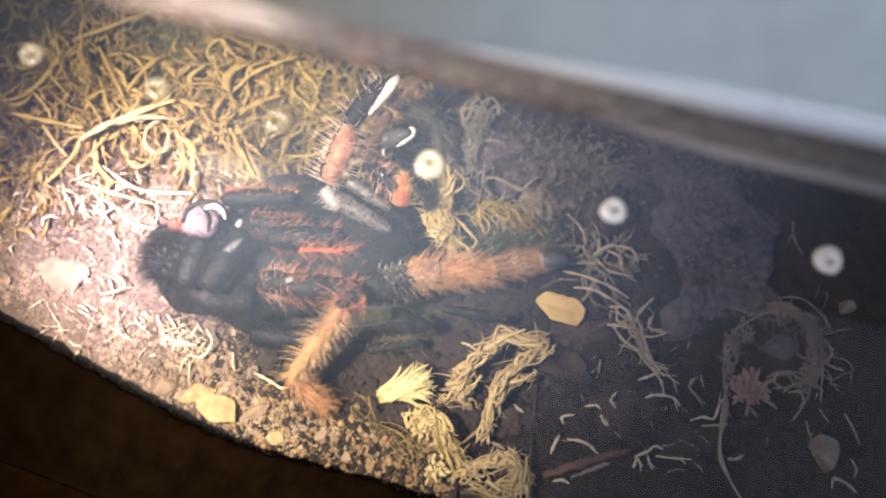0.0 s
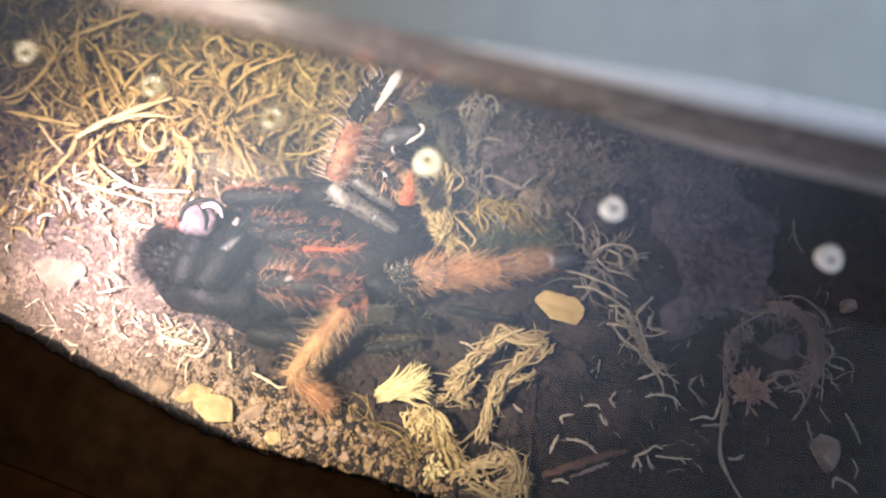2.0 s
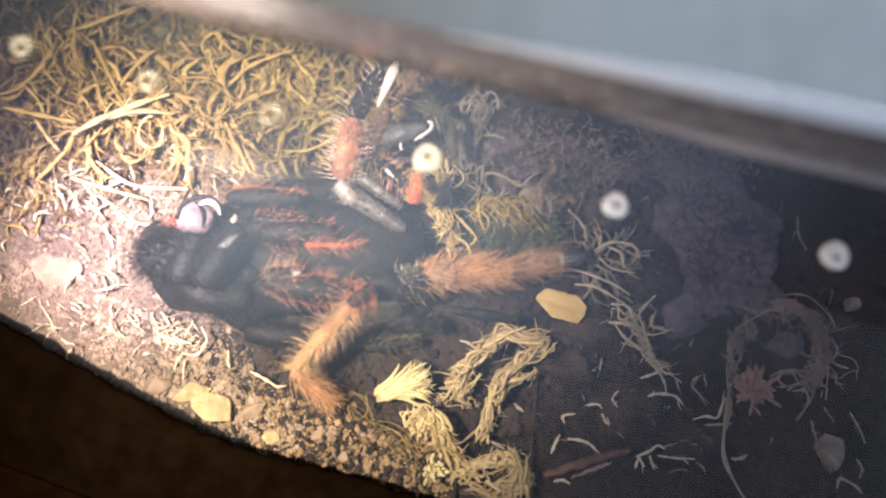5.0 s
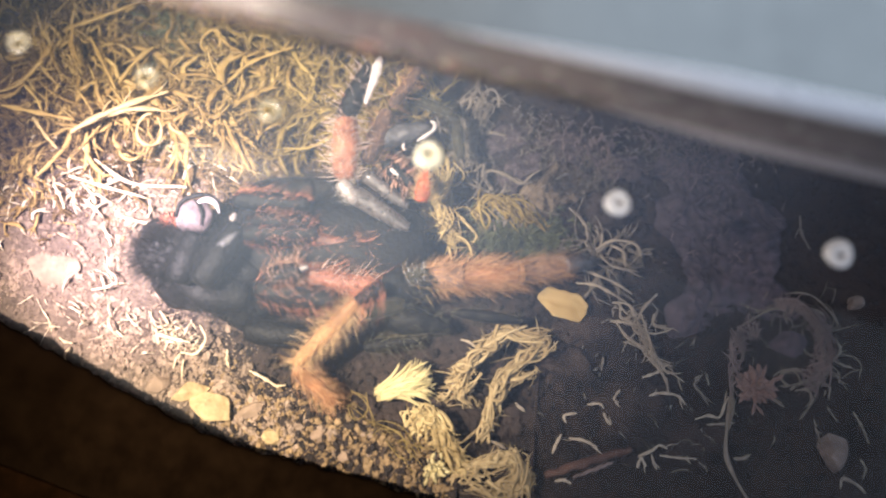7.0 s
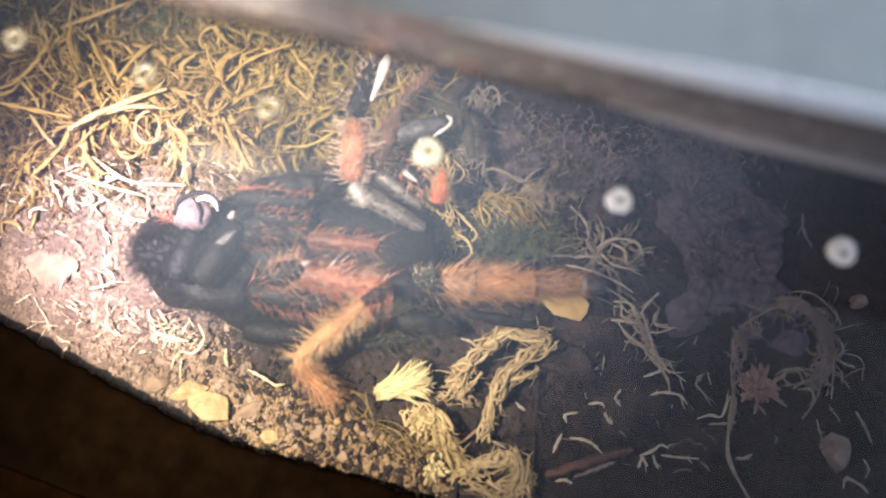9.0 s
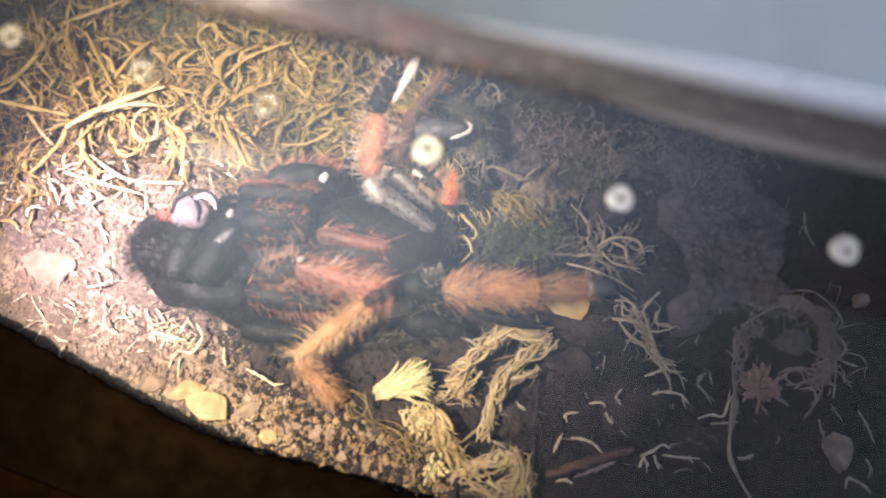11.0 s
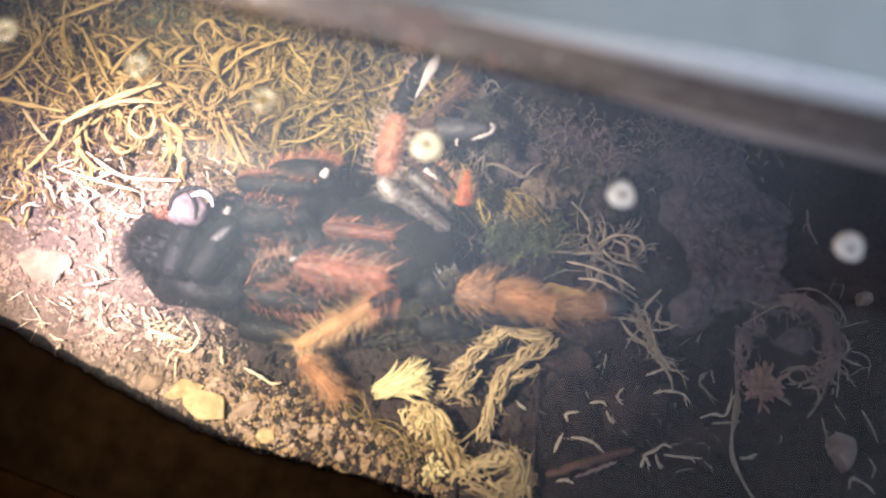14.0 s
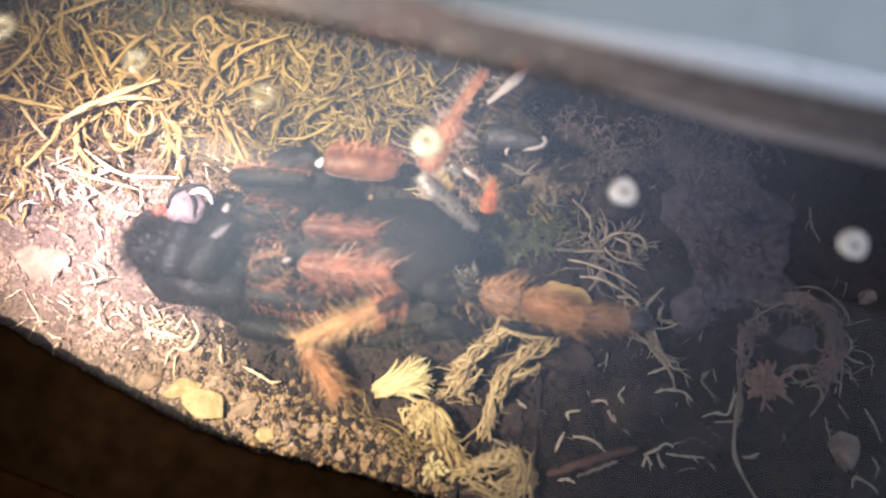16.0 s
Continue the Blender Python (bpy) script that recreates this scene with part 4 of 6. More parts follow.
placed_strand([(-64.6, 39.2, 5.0), (-61.9, 34.1, 5.5), (-59.1, 28.8, 5.0)], 0.42, MOSS, "straight yellow moss stem on moss")
placed_strand([(-67.9, 41.6, 5.0), (-67.3, 36.1, 6.0), (-65.7, 33.2, 5.0)], 0.55, MOSS, "bent brown-yellow moss stem", leaves=0.2)
placed_strand([(-55.9, 46.8, 4.0), (-63.1, 43.0, 5.0), (-68.6, 40.7, 5.0)], 0.42, MOSS, "long yellow moss stem on moss")
placed_strand([(-74.0, 23.8, 4.0), (-71.1, 20.0, 4.0), (-69.1, 17.8, 3.5)], 0.36, MOSS_PALE, "thin pale moss stem on soil")
placed_strand([(-39.2, 22.8, 5.0), (-37.0, 18.5, 5.0), (-34.3, 13.4, 4.5)], 0.55, MOSS, "thick yellow moss stem", leaves=0.1)
placed_strand([(-36.8, 20.0, 4.0), (-34.6, 16.2, 4.0), (-33.4, 12.9, 3.0)], 0.42, MOSS, "curved yellow moss stem on moss", leaves=0.1)
placed_strand([(-69.8, 11.6, 2.0), (-68.4, 9.5, 2.0), (-67.4, 7.1, 2.0)], 0.29, STRAW, "bleached bit of straw on soil")
placed_strand([(-72.9, 5.0, 2.0), (-72.6, 6.2, 2.4), (-70.8, 7.1, 2.0)], 0.26, STRAW, "bleached bent bit of straw")
placed_strand([(-33.1, -21.9, 2.0), (-30.6, -23.2, 2.4), (-28.0, -24.8, 2.0)], 0.30, STRAW, "pale straw splinter on soil")
placed_strand([(-62.5, 16.1, 3.0), (-55.6, 11.6, 3.0), (-45.6, 10.9, 2.6)], 0.36, STRAW, "bleached white straw on soil")
placed_strand([(-66.8, 12.9, 3.0), (-59.6, 10.7, 3.0), (-52.5, 8.8, 2.6)], 0.33, STRAW, "bleached white straw on soil")
placed_strand([(-57.6, 5.5, 3.0), (-53.1, 4.3, 3.0), (-48.7, 4.0, 2.6)], 0.29, STRAW, "bleached white straw on soil")
placed_strand([(-58.8, -2.0, 2.0), (-58.9, -4.0, 2.0), (-57.4, -5.3, 2.0), (-57.0, -6.5, 2.0)], 0.19, STRAW, "thin crooked white thread")
placed_strand([(-61.3, -7.7, 2.0), (-58.9, -7.3, 2.0), (-57.0, -6.3, 2.0)], 0.19, STRAW, "thin white plant thread on soil")
placed_strand([(-49.5, -15.5, 2.0), (-45.8, -16.6, 2.6), (-43.5, -17.0, 2.0)], 0.36, STRAW, "bright bleached straw on soil")
placed_strand([(-45.1, -18.7, 2.0), (-42.4, -19.0, 2.2), (-40.7, -16.7, 3.0), (-41.9, -14.1, 2.6)], 0.23, STRAW, "bent bleached straw on soil")

# threads on the dark soil
GREY_LINES = [
    [(29.0, -13.2, 1.5), (31.3, -13.5, 2.0), (34.8, -14.0, 1.6)], [(29.9, -13.3, 2.0), (31.7, -16.0, 2.0), (34.0, -17.7, 2.0), (35.0, -19.4, 2.0)],
    [(37.4, -8.5, 2.0), (34.8, -11.1, 2.4), (33.6, -13.5, 2.0)], [(29.5, -10.0, 2.0), (32.4, -10.5, 2.0), (33.9, -13.5, 2.0), (35.5, -17.5, 2.0)],
    [(36.6, -12.0, 2.0), (36.6, -14.0, 2.0), (39.5, -14.7, 2.0)], [(34.6, -15.3, 2.0), (37.0, -15.5, 2.2), (39.3, -14.8, 2.0)],
    [(35.1, -19.4, 1.6), (36.8, -21.3, 1.6), (39.2, -22.3, 1.6), (41.3, -23.8, 1.4)], [(36.8, -21.3, 1.6), (38.1, -23.5, 1.8), (38.5, -25.9, 1.4)],
    [(34.2, -23.0, 1.4), (35.8, -22.5, 1.6), (37.5, -21.8, 1.4)], [(35.2, -26.1, 1.4), (37.1, -25.7, 1.6), (39.9, -26.1, 1.6), (41.3, -27.5, 1.2)],
    [(44.6, -22.4, 1.4), (42.9, -24.2, 1.8), (44.2, -26.0, 1.8), (45.3, -27.8, 1.2)], [(42.8, -30.1, 1.4), (45.0, -29.5, 1.6), (46.9, -29.8, 1.6), (47.9, -27.6, 1.8), (48.8, -26.3, 1.4)],
    [(44.7, -31.0, 1.2), (47.3, -30.9, 1.4), (49.5, -30.7, 1.2)], [(48.9, -36.5, 1.2), (50.0, -36.7, 1.4), (51.8, -36.0, 1.2)],
    [(69.8, -28.8, 1.2), (70.9, -31.4, 1.6), (71.9, -34.2, 1.2)], [(70.2, -36.7, 1.2), (70.9, -38.4, 1.4), (70.3, -40.0, 1.2)],
    [(66.4, -41.6, 1.2), (66.9, -40.0, 1.6), (69.2, -41.0, 1.4), (70.5, -42.4, 1.2)], [(24.6, -27.6, 1.2), (26.6, -27.5, 1.6), (27.4, -28.2, 1.2)],
    [(27.4, -29.0, 1.2), (27.7, -30.1, 1.6), (28.5, -30.9, 1.4), (28.2, -29.5, 1.2)], [(30.3, -25.1, 1.2), (29.2, -26.6, 1.5), (30.1, -28.0, 1.2)],
    [(32.8, -36.3, 1.2), (35.1, -35.4, 1.7), (36.4, -34.5, 1.8), (37.8, -35.0, 1.2)], [(32.6, -38.2, 1.0), (33.3, -36.7, 1.5), (34.1, -38.0, 1.2)],
    [(35.2, -36.0, 1.0), (35.4, -37.4, 1.5), (35.9, -38.5, 1.2)], [(36.5, -36.1, 1.0), (39.4, -36.5, 1.2), (42.8, -36.7, 1.0)],
    [(63.7, 6.0, 1.5), (63.3, 2.5, 2.5), (64.7, -0.4, 2.0)], [(51.4, -14.4, 1.4), (54.4, -12.5, 1.8), (57.7, -11.0, 1.6), (62.4, -11.0, 1.6)],
    [(59.7, -8.4, 1.4), (62.5, -8.3, 2.0), (65.3, -9.5, 2.0), (68.4, -13.5, 1.8), (66.9, -15.2, 1.4)], [(50.3, -16.4, 1.4), (51.8, -17.4, 1.8), (51.1, -20.4, 1.8), (49.5, -21.8, 1.4)],
    [(65.4, -16.4, 1.4), (65.4, -19.4, 2.0), (64.4, -21.8, 1.4)], [(67.0, -20.3, 1.4), (68.4, -18.4, 1.8), (68.0, -16.4, 1.4)],
    [(56.6, -22.7, 1.4), (58.5, -21.8, 1.8), (60.5, -22.3, 1.8), (61.3, -24.2, 1.4)], [(60.2, -25.2, 1.4), (62.2, -25.2, 1.8), (62.7, -27.3, 1.6), (60.6, -30.1, 1.2)],
    [(55.5, -26.1, 1.4), (56.9, -27.3, 1.8), (58.1, -28.0, 1.2)], [(63.6, -20.3, 1.4), (64.6, -23.3, 1.8), (62.2, -25.2, 1.4)],
    [(59.3, -25.2, 1.4), (60.7, -24.2, 1.8), (63.3, -23.0, 1.4)], [(27.6, -1.4, 2.0), (29.6, -3.7, 3.0), (34.2, -4.5, 2.0)],
    [(21.4, -3.5, 2.0), (25.2, -4.7, 3.0), (30.1, -6.6, 2.4), (33.0, -8.5, 2.0)], [(23.3, -6.5, 2.0), (27.0, -7.3, 3.0), (31.9, -10.1, 2.4)],
    [(26.8, -0.7, 3.0), (29.7, 0.7, 3.6), (33.7, 0.3, 3.0), (35.0, -2.1, 2.4)], [(29.3, 0.1, 3.0), (31.6, -1.3, 3.4), (32.1, -3.7, 3.0), (35.3, -0.9, 2.0)],
]
for line in GREY_LINES:
    pale = line[0][0] < 43
    placed_strand(line, rnd.uniform(0.18, 0.31), MOSS_DRY if pale else MOSS_GREY, "thin pale dry moss thread on dark soil" if pale else "thin grey dry moss thread on dark soil", 18, 0.03, "moss_thread", "moss threads")
WHITE_BITS = [[(18.4, -35.8, 1.4), (19.1, -34.2, 1.8), (20.0, -32.6, 1.4)], [(21.3, -33.3, 1.4), (23.8, -33.7, 1.8), (26.0, -34.8, 1.4)],
              [(20.8, -30.7, 1.4), (20.6, -29.5, 1.8), (22.8, -29.1, 1.4)], [(8.0, -33.7, 1.6), (9.6, -34.5, 2.0), (10.6, -35.1, 1.6)],
              [(12.3, -27.3, 1.4), (13.0, -28.1, 1.6), (14.0, -28.8, 1.2)], [(3.1, -16.5, 2.0), (4.7, -17.1, 2.4), (5.9, -18.2, 2.0)],
              [(20.3, 12.6, 2.0), (21.3, 13.1, 2.3), (22.4, 13.7, 2.0)], [(18.7, -40.4, 1.2), (20.3, -40.2, 1.5), (21.5, -40.8, 1.2)]]
for line in WHITE_BITS:
    placed_strand(line, 0.28, MOSS_DRY, "short pale flake of plant matter", 10, 0.0, "plant_flake", "plant flakes")
placed_strand([(49.9, -21.1, 1.4), (49.1, -26.2, 1.8), (47.9, -31.9, 1.8), (47.6, -36.5, 1.8), (49.0, -40.2, 1.6), (51.5, -44.8, 1.4)],
              0.38, MOSS_GREY, "long brownish grey root", 30, 0.0, "root", "roots")
placed_strand([(49.2, -25.2, 1.6), (49.2, -28.1, 2.2), (48.3, -31.9, 1.8)], 0.35, MOSS_GREY, "thin grey root beside a thicker one", 20, 0.0, "root", "roots")
moss_ring((59.7, -23.1, 2.0), 1.9, 1.4, 10, 0.3, MOSS_GREY, "grey looped moss thread", 300, 0)
moss_ring((33.1, -1.7, 3.0), 1.6, 2.2, 0, 0.24, MOSS_GREY, "grey looped moss thread", 280, 20)
moss_ring((12.1, 6.3, 3.0), 2.2, 1.8, 0, 0.24, MOSS_GREY, "grey looped moss thread", 320, 40)
moss_ring((8.6, 26.5, 4.0), 1.6, 2.6, 0, 0.30, MOSS_GREY, "grey hooked moss thread", 200, -20)


def tuft(name, c, size, n, mat, label, flat=0.6, heading=None, spread=3.14, rise=2.5, width=0.3, stem=None):
    """A rosette of many small overlapping leaflets round a short stem."""
    g = Geo()
    c = Vector(c)
    if stem:
        g.tube(glide(stem, 12), [0.3 + 0.5 * i / 11 for i in range(12)], 6, 0.7)
    for i in range(n):
        a = (heading if heading is not None else 0) + rnd.uniform(-spread, spread)
        el = rnd.uniform(0.05, 1.2)
        d = Vector((math.cos(a) * math.cos(el), math.sin(a) * math.cos(el) * flat ** 0.3, math.sin(el)))
        s = size * rnd.uniform(0.3, 0.85)
        p0 = c + d * size * 0.1 + Vector((rnd.gauss(0, 0.22), rnd.gauss(0, 0.22), 0)) * size
        p1 = p0 + d * s * 0.6 + Vector((0, 0, 0.15 * rise))
        p2 = p0 + d * s * 1.0 + Vector((0, 0, -0.10 * rise))
        w = width * rnd.uniform(0.7, 1.3)
        line = glide([p0, p1, p2], 7)
        g.tube(line, [w * q for q in (0.4, 0.8, 1.05, 1.1, 0.95, 0.6, 0.15)], 4, 0.35)
    return tagged(g.make(name, mat, origin=c), label, "moss", "moss tufts")


def moss_fan(c, heading, spread, n, size, mat, label, rise=1.35):
    """A soft moss head: broad curled ribbons that fan out from one point."""
    g = Geo()
    c = Vector(c)
    for i in range(n):
        a = radians(heading + rnd.uniform(-spread, spread))
        el = rnd.uniform(0.05, rise)
        d = Vector((math.cos(a) * math.cos(el), math.sin(a) * math.cos(el), math.sin(el) * 0.8))
        l = size * rnd.uniform(0.6, 1.1)
        side = Vector((-d.y, d.x, 0)) * rnd.uniform(-0.35, 0.35) * l
        p = c + Vector((rnd.gauss(0, 0.5), rnd.gauss(0, 0.5), rnd.uniform(-0.5, 0.5)))
        line = glide([p, p + d * l * 0.5 + Vector((0, 0, 0.3)), p + d * l * 0.85 + side * 0.5, p + d * l + side - Vector((0, 0, 0.5))], 9)
        w = rnd.uniform(0.15, 0.30)
        g.tube(line, [w * q for q in (0.5, 0.8, 1.0, 1.1, 1.1, 1.0, 0.85, 0.55, 0.15)], 6, rnd.uniform(0.25, 0.5), 0, rnd.uniform(-0.12, 0.12))
    return tagged(g.make("moss_tuft", mat, origin=c), label, "moss", "moss tufts")


moss_fan((-10.6, -26.0, 3.5), 20, 17, 190, 8.6, MOSS_CREAM, "fluffy pale yellow moss head", rise=0.3)
moss_fan((3.4, -24.4, 3.4), 120, 170, 90, 1.9, MOSS_TAN, "bushy straw-coloured moss head")
moss_fan((-3.1, -31.6, 3.0), 150, 160, 90, 2.2, MOSS_PALE, "matted pale yellow moss head")
tuft("reddish_moss_tuft", (53.2, -24.9, 1.0), 4.0, 150, MOSS_RED, "reddish brown dry moss rosette", 0.9, None, 3.14, 2.0, 0.33)
tuft("moss_tuft", (-1.3, -38.4, 2.0), 2.6, 60, MOSS_CREAM, "short pale yellow moss tip", 0.9, None, 3.14, 2.0, 0.36)


def wad(name, line, width, n, mat, label, r=0.34, leaves=0.25, lift=1.0, curl=0.42):
    """A matted lock of ribbon-like strands that follow a line, with loose curled ends."""
    g = Geo()
    path = glide(line, 60)
    for _ in range(n):
        u0 = rnd.uniform(-0.25, 0.6)
        u1 = min(1.0, u0 + rnd.uniform(0.4, 0.95))
        u0 = max(0, u0)
        off = Vector((rnd.gauss(0, 0.55), rnd.gauss(0, 0.55), 0)) * width
        off.z = rnd.uniform(0, 1) * lift * 2.2
        ph, fq = rnd.uniform(0, 6.3), rnd.uniform(0.35, 1.7)
        out_a, out_b = rnd.gauss(0, 0.9), rnd.gauss(0, 0.9)
        pts = []
        for i in range(9):
            q = path[min(59, int((u0 + (u1 - u0) * i / 8) * 59))]
            w = Vector((math.sin(i * fq + ph), math.cos(i * fq * 1.2 + ph), 0.4 * math.sin(i * 0.6 + off.z))) * curl * width
            fray = Vector((out_a, out_b, 0.3)) * (max(0, i - 6) ** 1.4) * 0.22 * width
            pts.append(q + off * (0.65 + 0.35 * math.sin(i * 0.5 + ph)) + w + fray)
        pts = [q + Vector((rnd.gauss(0, 0.36), rnd.gauss(0, 0.36), rnd.gauss(0, 0.15))) for q in pts]
        strand(g, glide(pts, 34), r * (0.35 + 0.9 * rnd.random() ** 1.5), leaves, rnd.uniform(0.18, 0.45), True)
    return tagged(g.make(name, mat, origin=line[0]), label, "moss", "moss wads")


wad("moss_wad", [(18.5, -17.2, 3.4), (14.5, -19.7, 4.2), (10.4, -22.8, 4.0), (8.3, -27.4, 2.8), (6.5, -33.8, 1.6)], 0.75, 26, MOSS_TAN, "straw-coloured twisted lock of dry moss", 0.40, 0.03, curl=0.6)
wad("moss_wad", [(18.3, -16.7, 3.0), (12.1, -15.5, 3.4), (7.1, -18.4, 4.0), (3.5, -22.2, 3.8), (1.8, -24.8, 3.0), (4.3, -26.9, 2.0)], 1.15, 38, MOSS_TAN, "thick straw-coloured arch of dry moss", 0.42, 0.03, curl=0.6)
wad("moss_wad", [(15.7, -22.4, 3.0), (11.7, -23.9, 3.2), (8.9, -27.2, 2.4), (9.7, -31.9, 1.5)], 0.7, 9, MOSS_TAN, "thin straw-coloured lock of dry moss", 0.34, 0.12, curl=0.8)
wad("moss_wad", [(-6.1, -30.3, 2.2), (-2.7, -29.9, 3.2), (-0.4, -32.6, 3.2), (1.3, -36.2, 2.8), (4.2, -38.1, 2.2)], 1.5, 40, MOSS_PALE, "matted pale yellow wad of dry moss", 0.38, 0.06, curl=0.7)
wad("moss_wad", [(2.5, -40.0, 2.0), (6.6, -38.1, 2.6), (11.2, -36.7, 2.8), (13.0, -39.9, 2.6), (10.2, -42.3, 2.2), (5.2, -42.0, 2.0)], 1.2, 36, MOSS_TAN, "coiled straw-coloured wad of dry moss", 0.40, 0.04, curl=0.8)
wad("moss_wad", [(11.0, -35.6, 2.0), (13.3, -38.4, 2.2), (13.7, -41.6, 2.0)], 0.9, 14, MOSS_TAN, "thin curled wisp of pale moss", 0.32, 0.1)
wad("moss_wad", [(-1.3, -26.2, 2.0), (2.5, -27.1, 2.0), (6.3, -27.6, 1.5)], 0.9, 6, MOSS_TAN, "thin straw-coloured wisp of moss", 0.2, 0.05)
wad("moss_wad", [(-13.7, -27.6, 2.0), (-11.8, -30.9, 2.0), (-7.0, -34.7, 1.5), (-4.1, -38.4, 1.5)], 2.6, 9, MOSS_OLIVE, "loose olive moss threads at the rim", 0.10, 0.0, curl=0.8)
wad("moss_wad", [(0.0, 13.4, 2.5), (-1.6, 7.6, 3.0), (-0.2, 3.6, 3.0), (2.2, 1.4, 2.0)], 2.3, 60, MOSS_PALE, "pale yellow wad of moss", 0.38, 0.08, curl=0.7)
wad("moss_wad", [(58.5, -10.4, 1.5), (62.2, -11.3, 2.0), (64.9, -14.1, 2.5), (65.3, -18.5, 2.5), (63.7, -22.3, 2.0), (62.2, -24.7, 1.5)], 1.0, 30, MOSS_MAUVE, "brownish mauve lock of dry moss", 0.30, 0.25, curl=0.9)
wad("moss_wad", [(49.6, -25.2, 1.5), (50.2, -20.4, 2.0), (51.3, -16.5, 2.0), (54.3, -13.9, 1.5)], 0.9, 14, MOSS_MAUVE, "thin mauve wisp of dry moss", 0.24, 0.25, curl=0.9)
wad("moss_wad", [(30.0, -10.9, 1.5), (33.7, -14.0, 2.0), (35.5, -18.5, 2.0), (38.7, -22.3, 1.5)], 0.9, 10, MOSS_DRY, "thin pale wisp of dry moss", 0.28, 0.1, curl=0.9)
wad("moss_wad", [(6.6, 5.8, 2.0), (9.6, 7.1, 3.0), (13.6, 6.0, 3.0), (16.1, 4.2, 2.0)], 1.8, 22, MOSS_OLIVE, "loose greenish yellow curls of moss", 0.24, 0.03, curl=1.0)
wad("moss_wad", [(7.8, 28.0, 3.0), (5.5, 22.0, 3.0), (4.2, 15.2, 2.5)], 2.0, 26, MOSS_GREY, "grey-yellow wisp of moss", 0.28, 0.15)

# ---------------------------------------------------------------- the tarantula
spider = new("tarantula")
SPIDER_BASE = Vector((-14, 0, 0))
spider.location = SPIDER_BASE * MM
tagged(spider, "black tarantula with orange-red hairy legs on soil", "spider")
MOVES = []


def limb_pose(p, q):
    """The pose of a limb whose long axis runs from p to q; its back faces up."""
    p, q = Vector(p), Vector(q)
    z = (q - p).normalized()
    y = Vector((0, 0, 1)) - z * z.z
    y.normalize()
    x = y.cross(z)
    m = Matrix((x, y, z)).transposed().to_4x4()
    m.translation = ((p + q) / 2 - SPIDER_BASE) * MM
    return m


def roll_at(rolls, t):
    """Degrees of roll at t, between the given (seconds, degrees)."""
    for (t0, a), (t1, b) in zip(rolls, rolls[1:]):
        if t <= t1:
            return a + (b - a) * max(0.0, t - t0) / (t1 - t0)
    return rolls[-1][1] if rolls else 0.0


def limb(name, rows, radius, mat, label="", hair=None, hairs=0, hair_len=2.0, hair_w=0.05, profile=(0.75, 1.0, 1.0, 0.85, 0.7),
         lean=0.8, fringe=None, deep=1.0, other=None, rolls=()):
    """One rigid limb segment with its bristles. rows: seconds, one end, other end. fringe: the side that carries the bristles; other: the material of
    the side towards +x of the limb."""
    length = sum((Vector(r[4:7]) - Vector(r[1:4])).length for r in rows) / len(rows)
    rings, sides = 22, 20
    g = Geo()
    seed = rnd.uniform(0, 99)

    def rad(u):
        k = u * (len(profile) - 1)
        i = min(int(k), len(profile) - 2)
        w = (1 - math.cos((k - i) * math.pi)) / 2
        e = min(1, (u + 0.012) * 18, (1.012 - u) * 18) ** 0.5
        return radius * (profile[i] * (1 - w) + profile[i + 1] * w) * e

    for i in range(rings + 1):
        u = i / rings
        for j in range(sides):
            a = 2 * math.pi * j / sides
            d = Vector((math.cos(a), math.sin(a) * deep, 0))
            n = 1 + 0.10 * noise.noise(Vector((d.x * 1.4, d.y * 1.4, u * 4 + seed))) + 0.04 * noise.noise(Vector((d.x * 4, d.y * 4, u * 11 + seed)))
            g.v.append(d * rad(u) * n + Vector((0, 0, (u - 0.5) * length)))
    for i in range(rings):
        for j in range(sides):
            k = (j + 1) % sides
            edge = 0.25 + 0.35 * noise.noise(Vector((j * 0.3, i * 0.5, seed)))
            g.face((i * sides + j, i * sides + k, (i + 1) * sides + k, (i + 1) * sides + j), 1 if other and math.cos(2 * math.pi * (j + 0.5) / sides) > edge else 0)
    g.face(tuple(reversed(range(sides))))
    g.face(tuple(rings * sides + j for j in range(sides)))
    ob = g.make(name, [mat, other] if other else mat, spider, label)
    if hair:
        h = Geo()
        along_limb = Vector((0, 0, 1))
        for _ in range(int(hairs * 2.2)):
            u, a = rnd.random(), rnd.uniform(0, 2 * math.pi)
            d = Vector((math.cos(a), math.sin(a), 0))
            if fringe and d.dot(Vector(fringe)) < rnd.uniform(0.2, 0.7):
                continue
            p = Vector((d.x, d.y * deep, 0)) * rad(u) * 0.96 + Vector((0, 0, (u - 0.5) * length))
            w = d + Vector((rnd.gauss(0, 0.22), rnd.gauss(0, 0.22), rnd.gauss(0, 0.15))) + along_limb * lean * 0.35
            long = rnd.random() < 0.25
            h.bristle(p, w, along_limb * lean * rnd.uniform(0.5, 1.3) + Vector((rnd.gauss(0, 0.2), rnd.gauss(0, 0.2), 0)),
                      hair_len * (rnd.uniform(0.8, 1.5) if long else rnd.uniform(0.3, 0.75)), hair_w * (0.8 if long else 0.55) * rnd.uniform(0.7, 1.2))
        h.make("bristles", hair, ob)
    MOVES.append((ob, [(r[0], limb_pose(r[1:4], r[4:7]) @ Matrix.Rotation(radians(roll_at(rolls, r[0])), 4, "Z")) for r in rows]))
    return ob, length


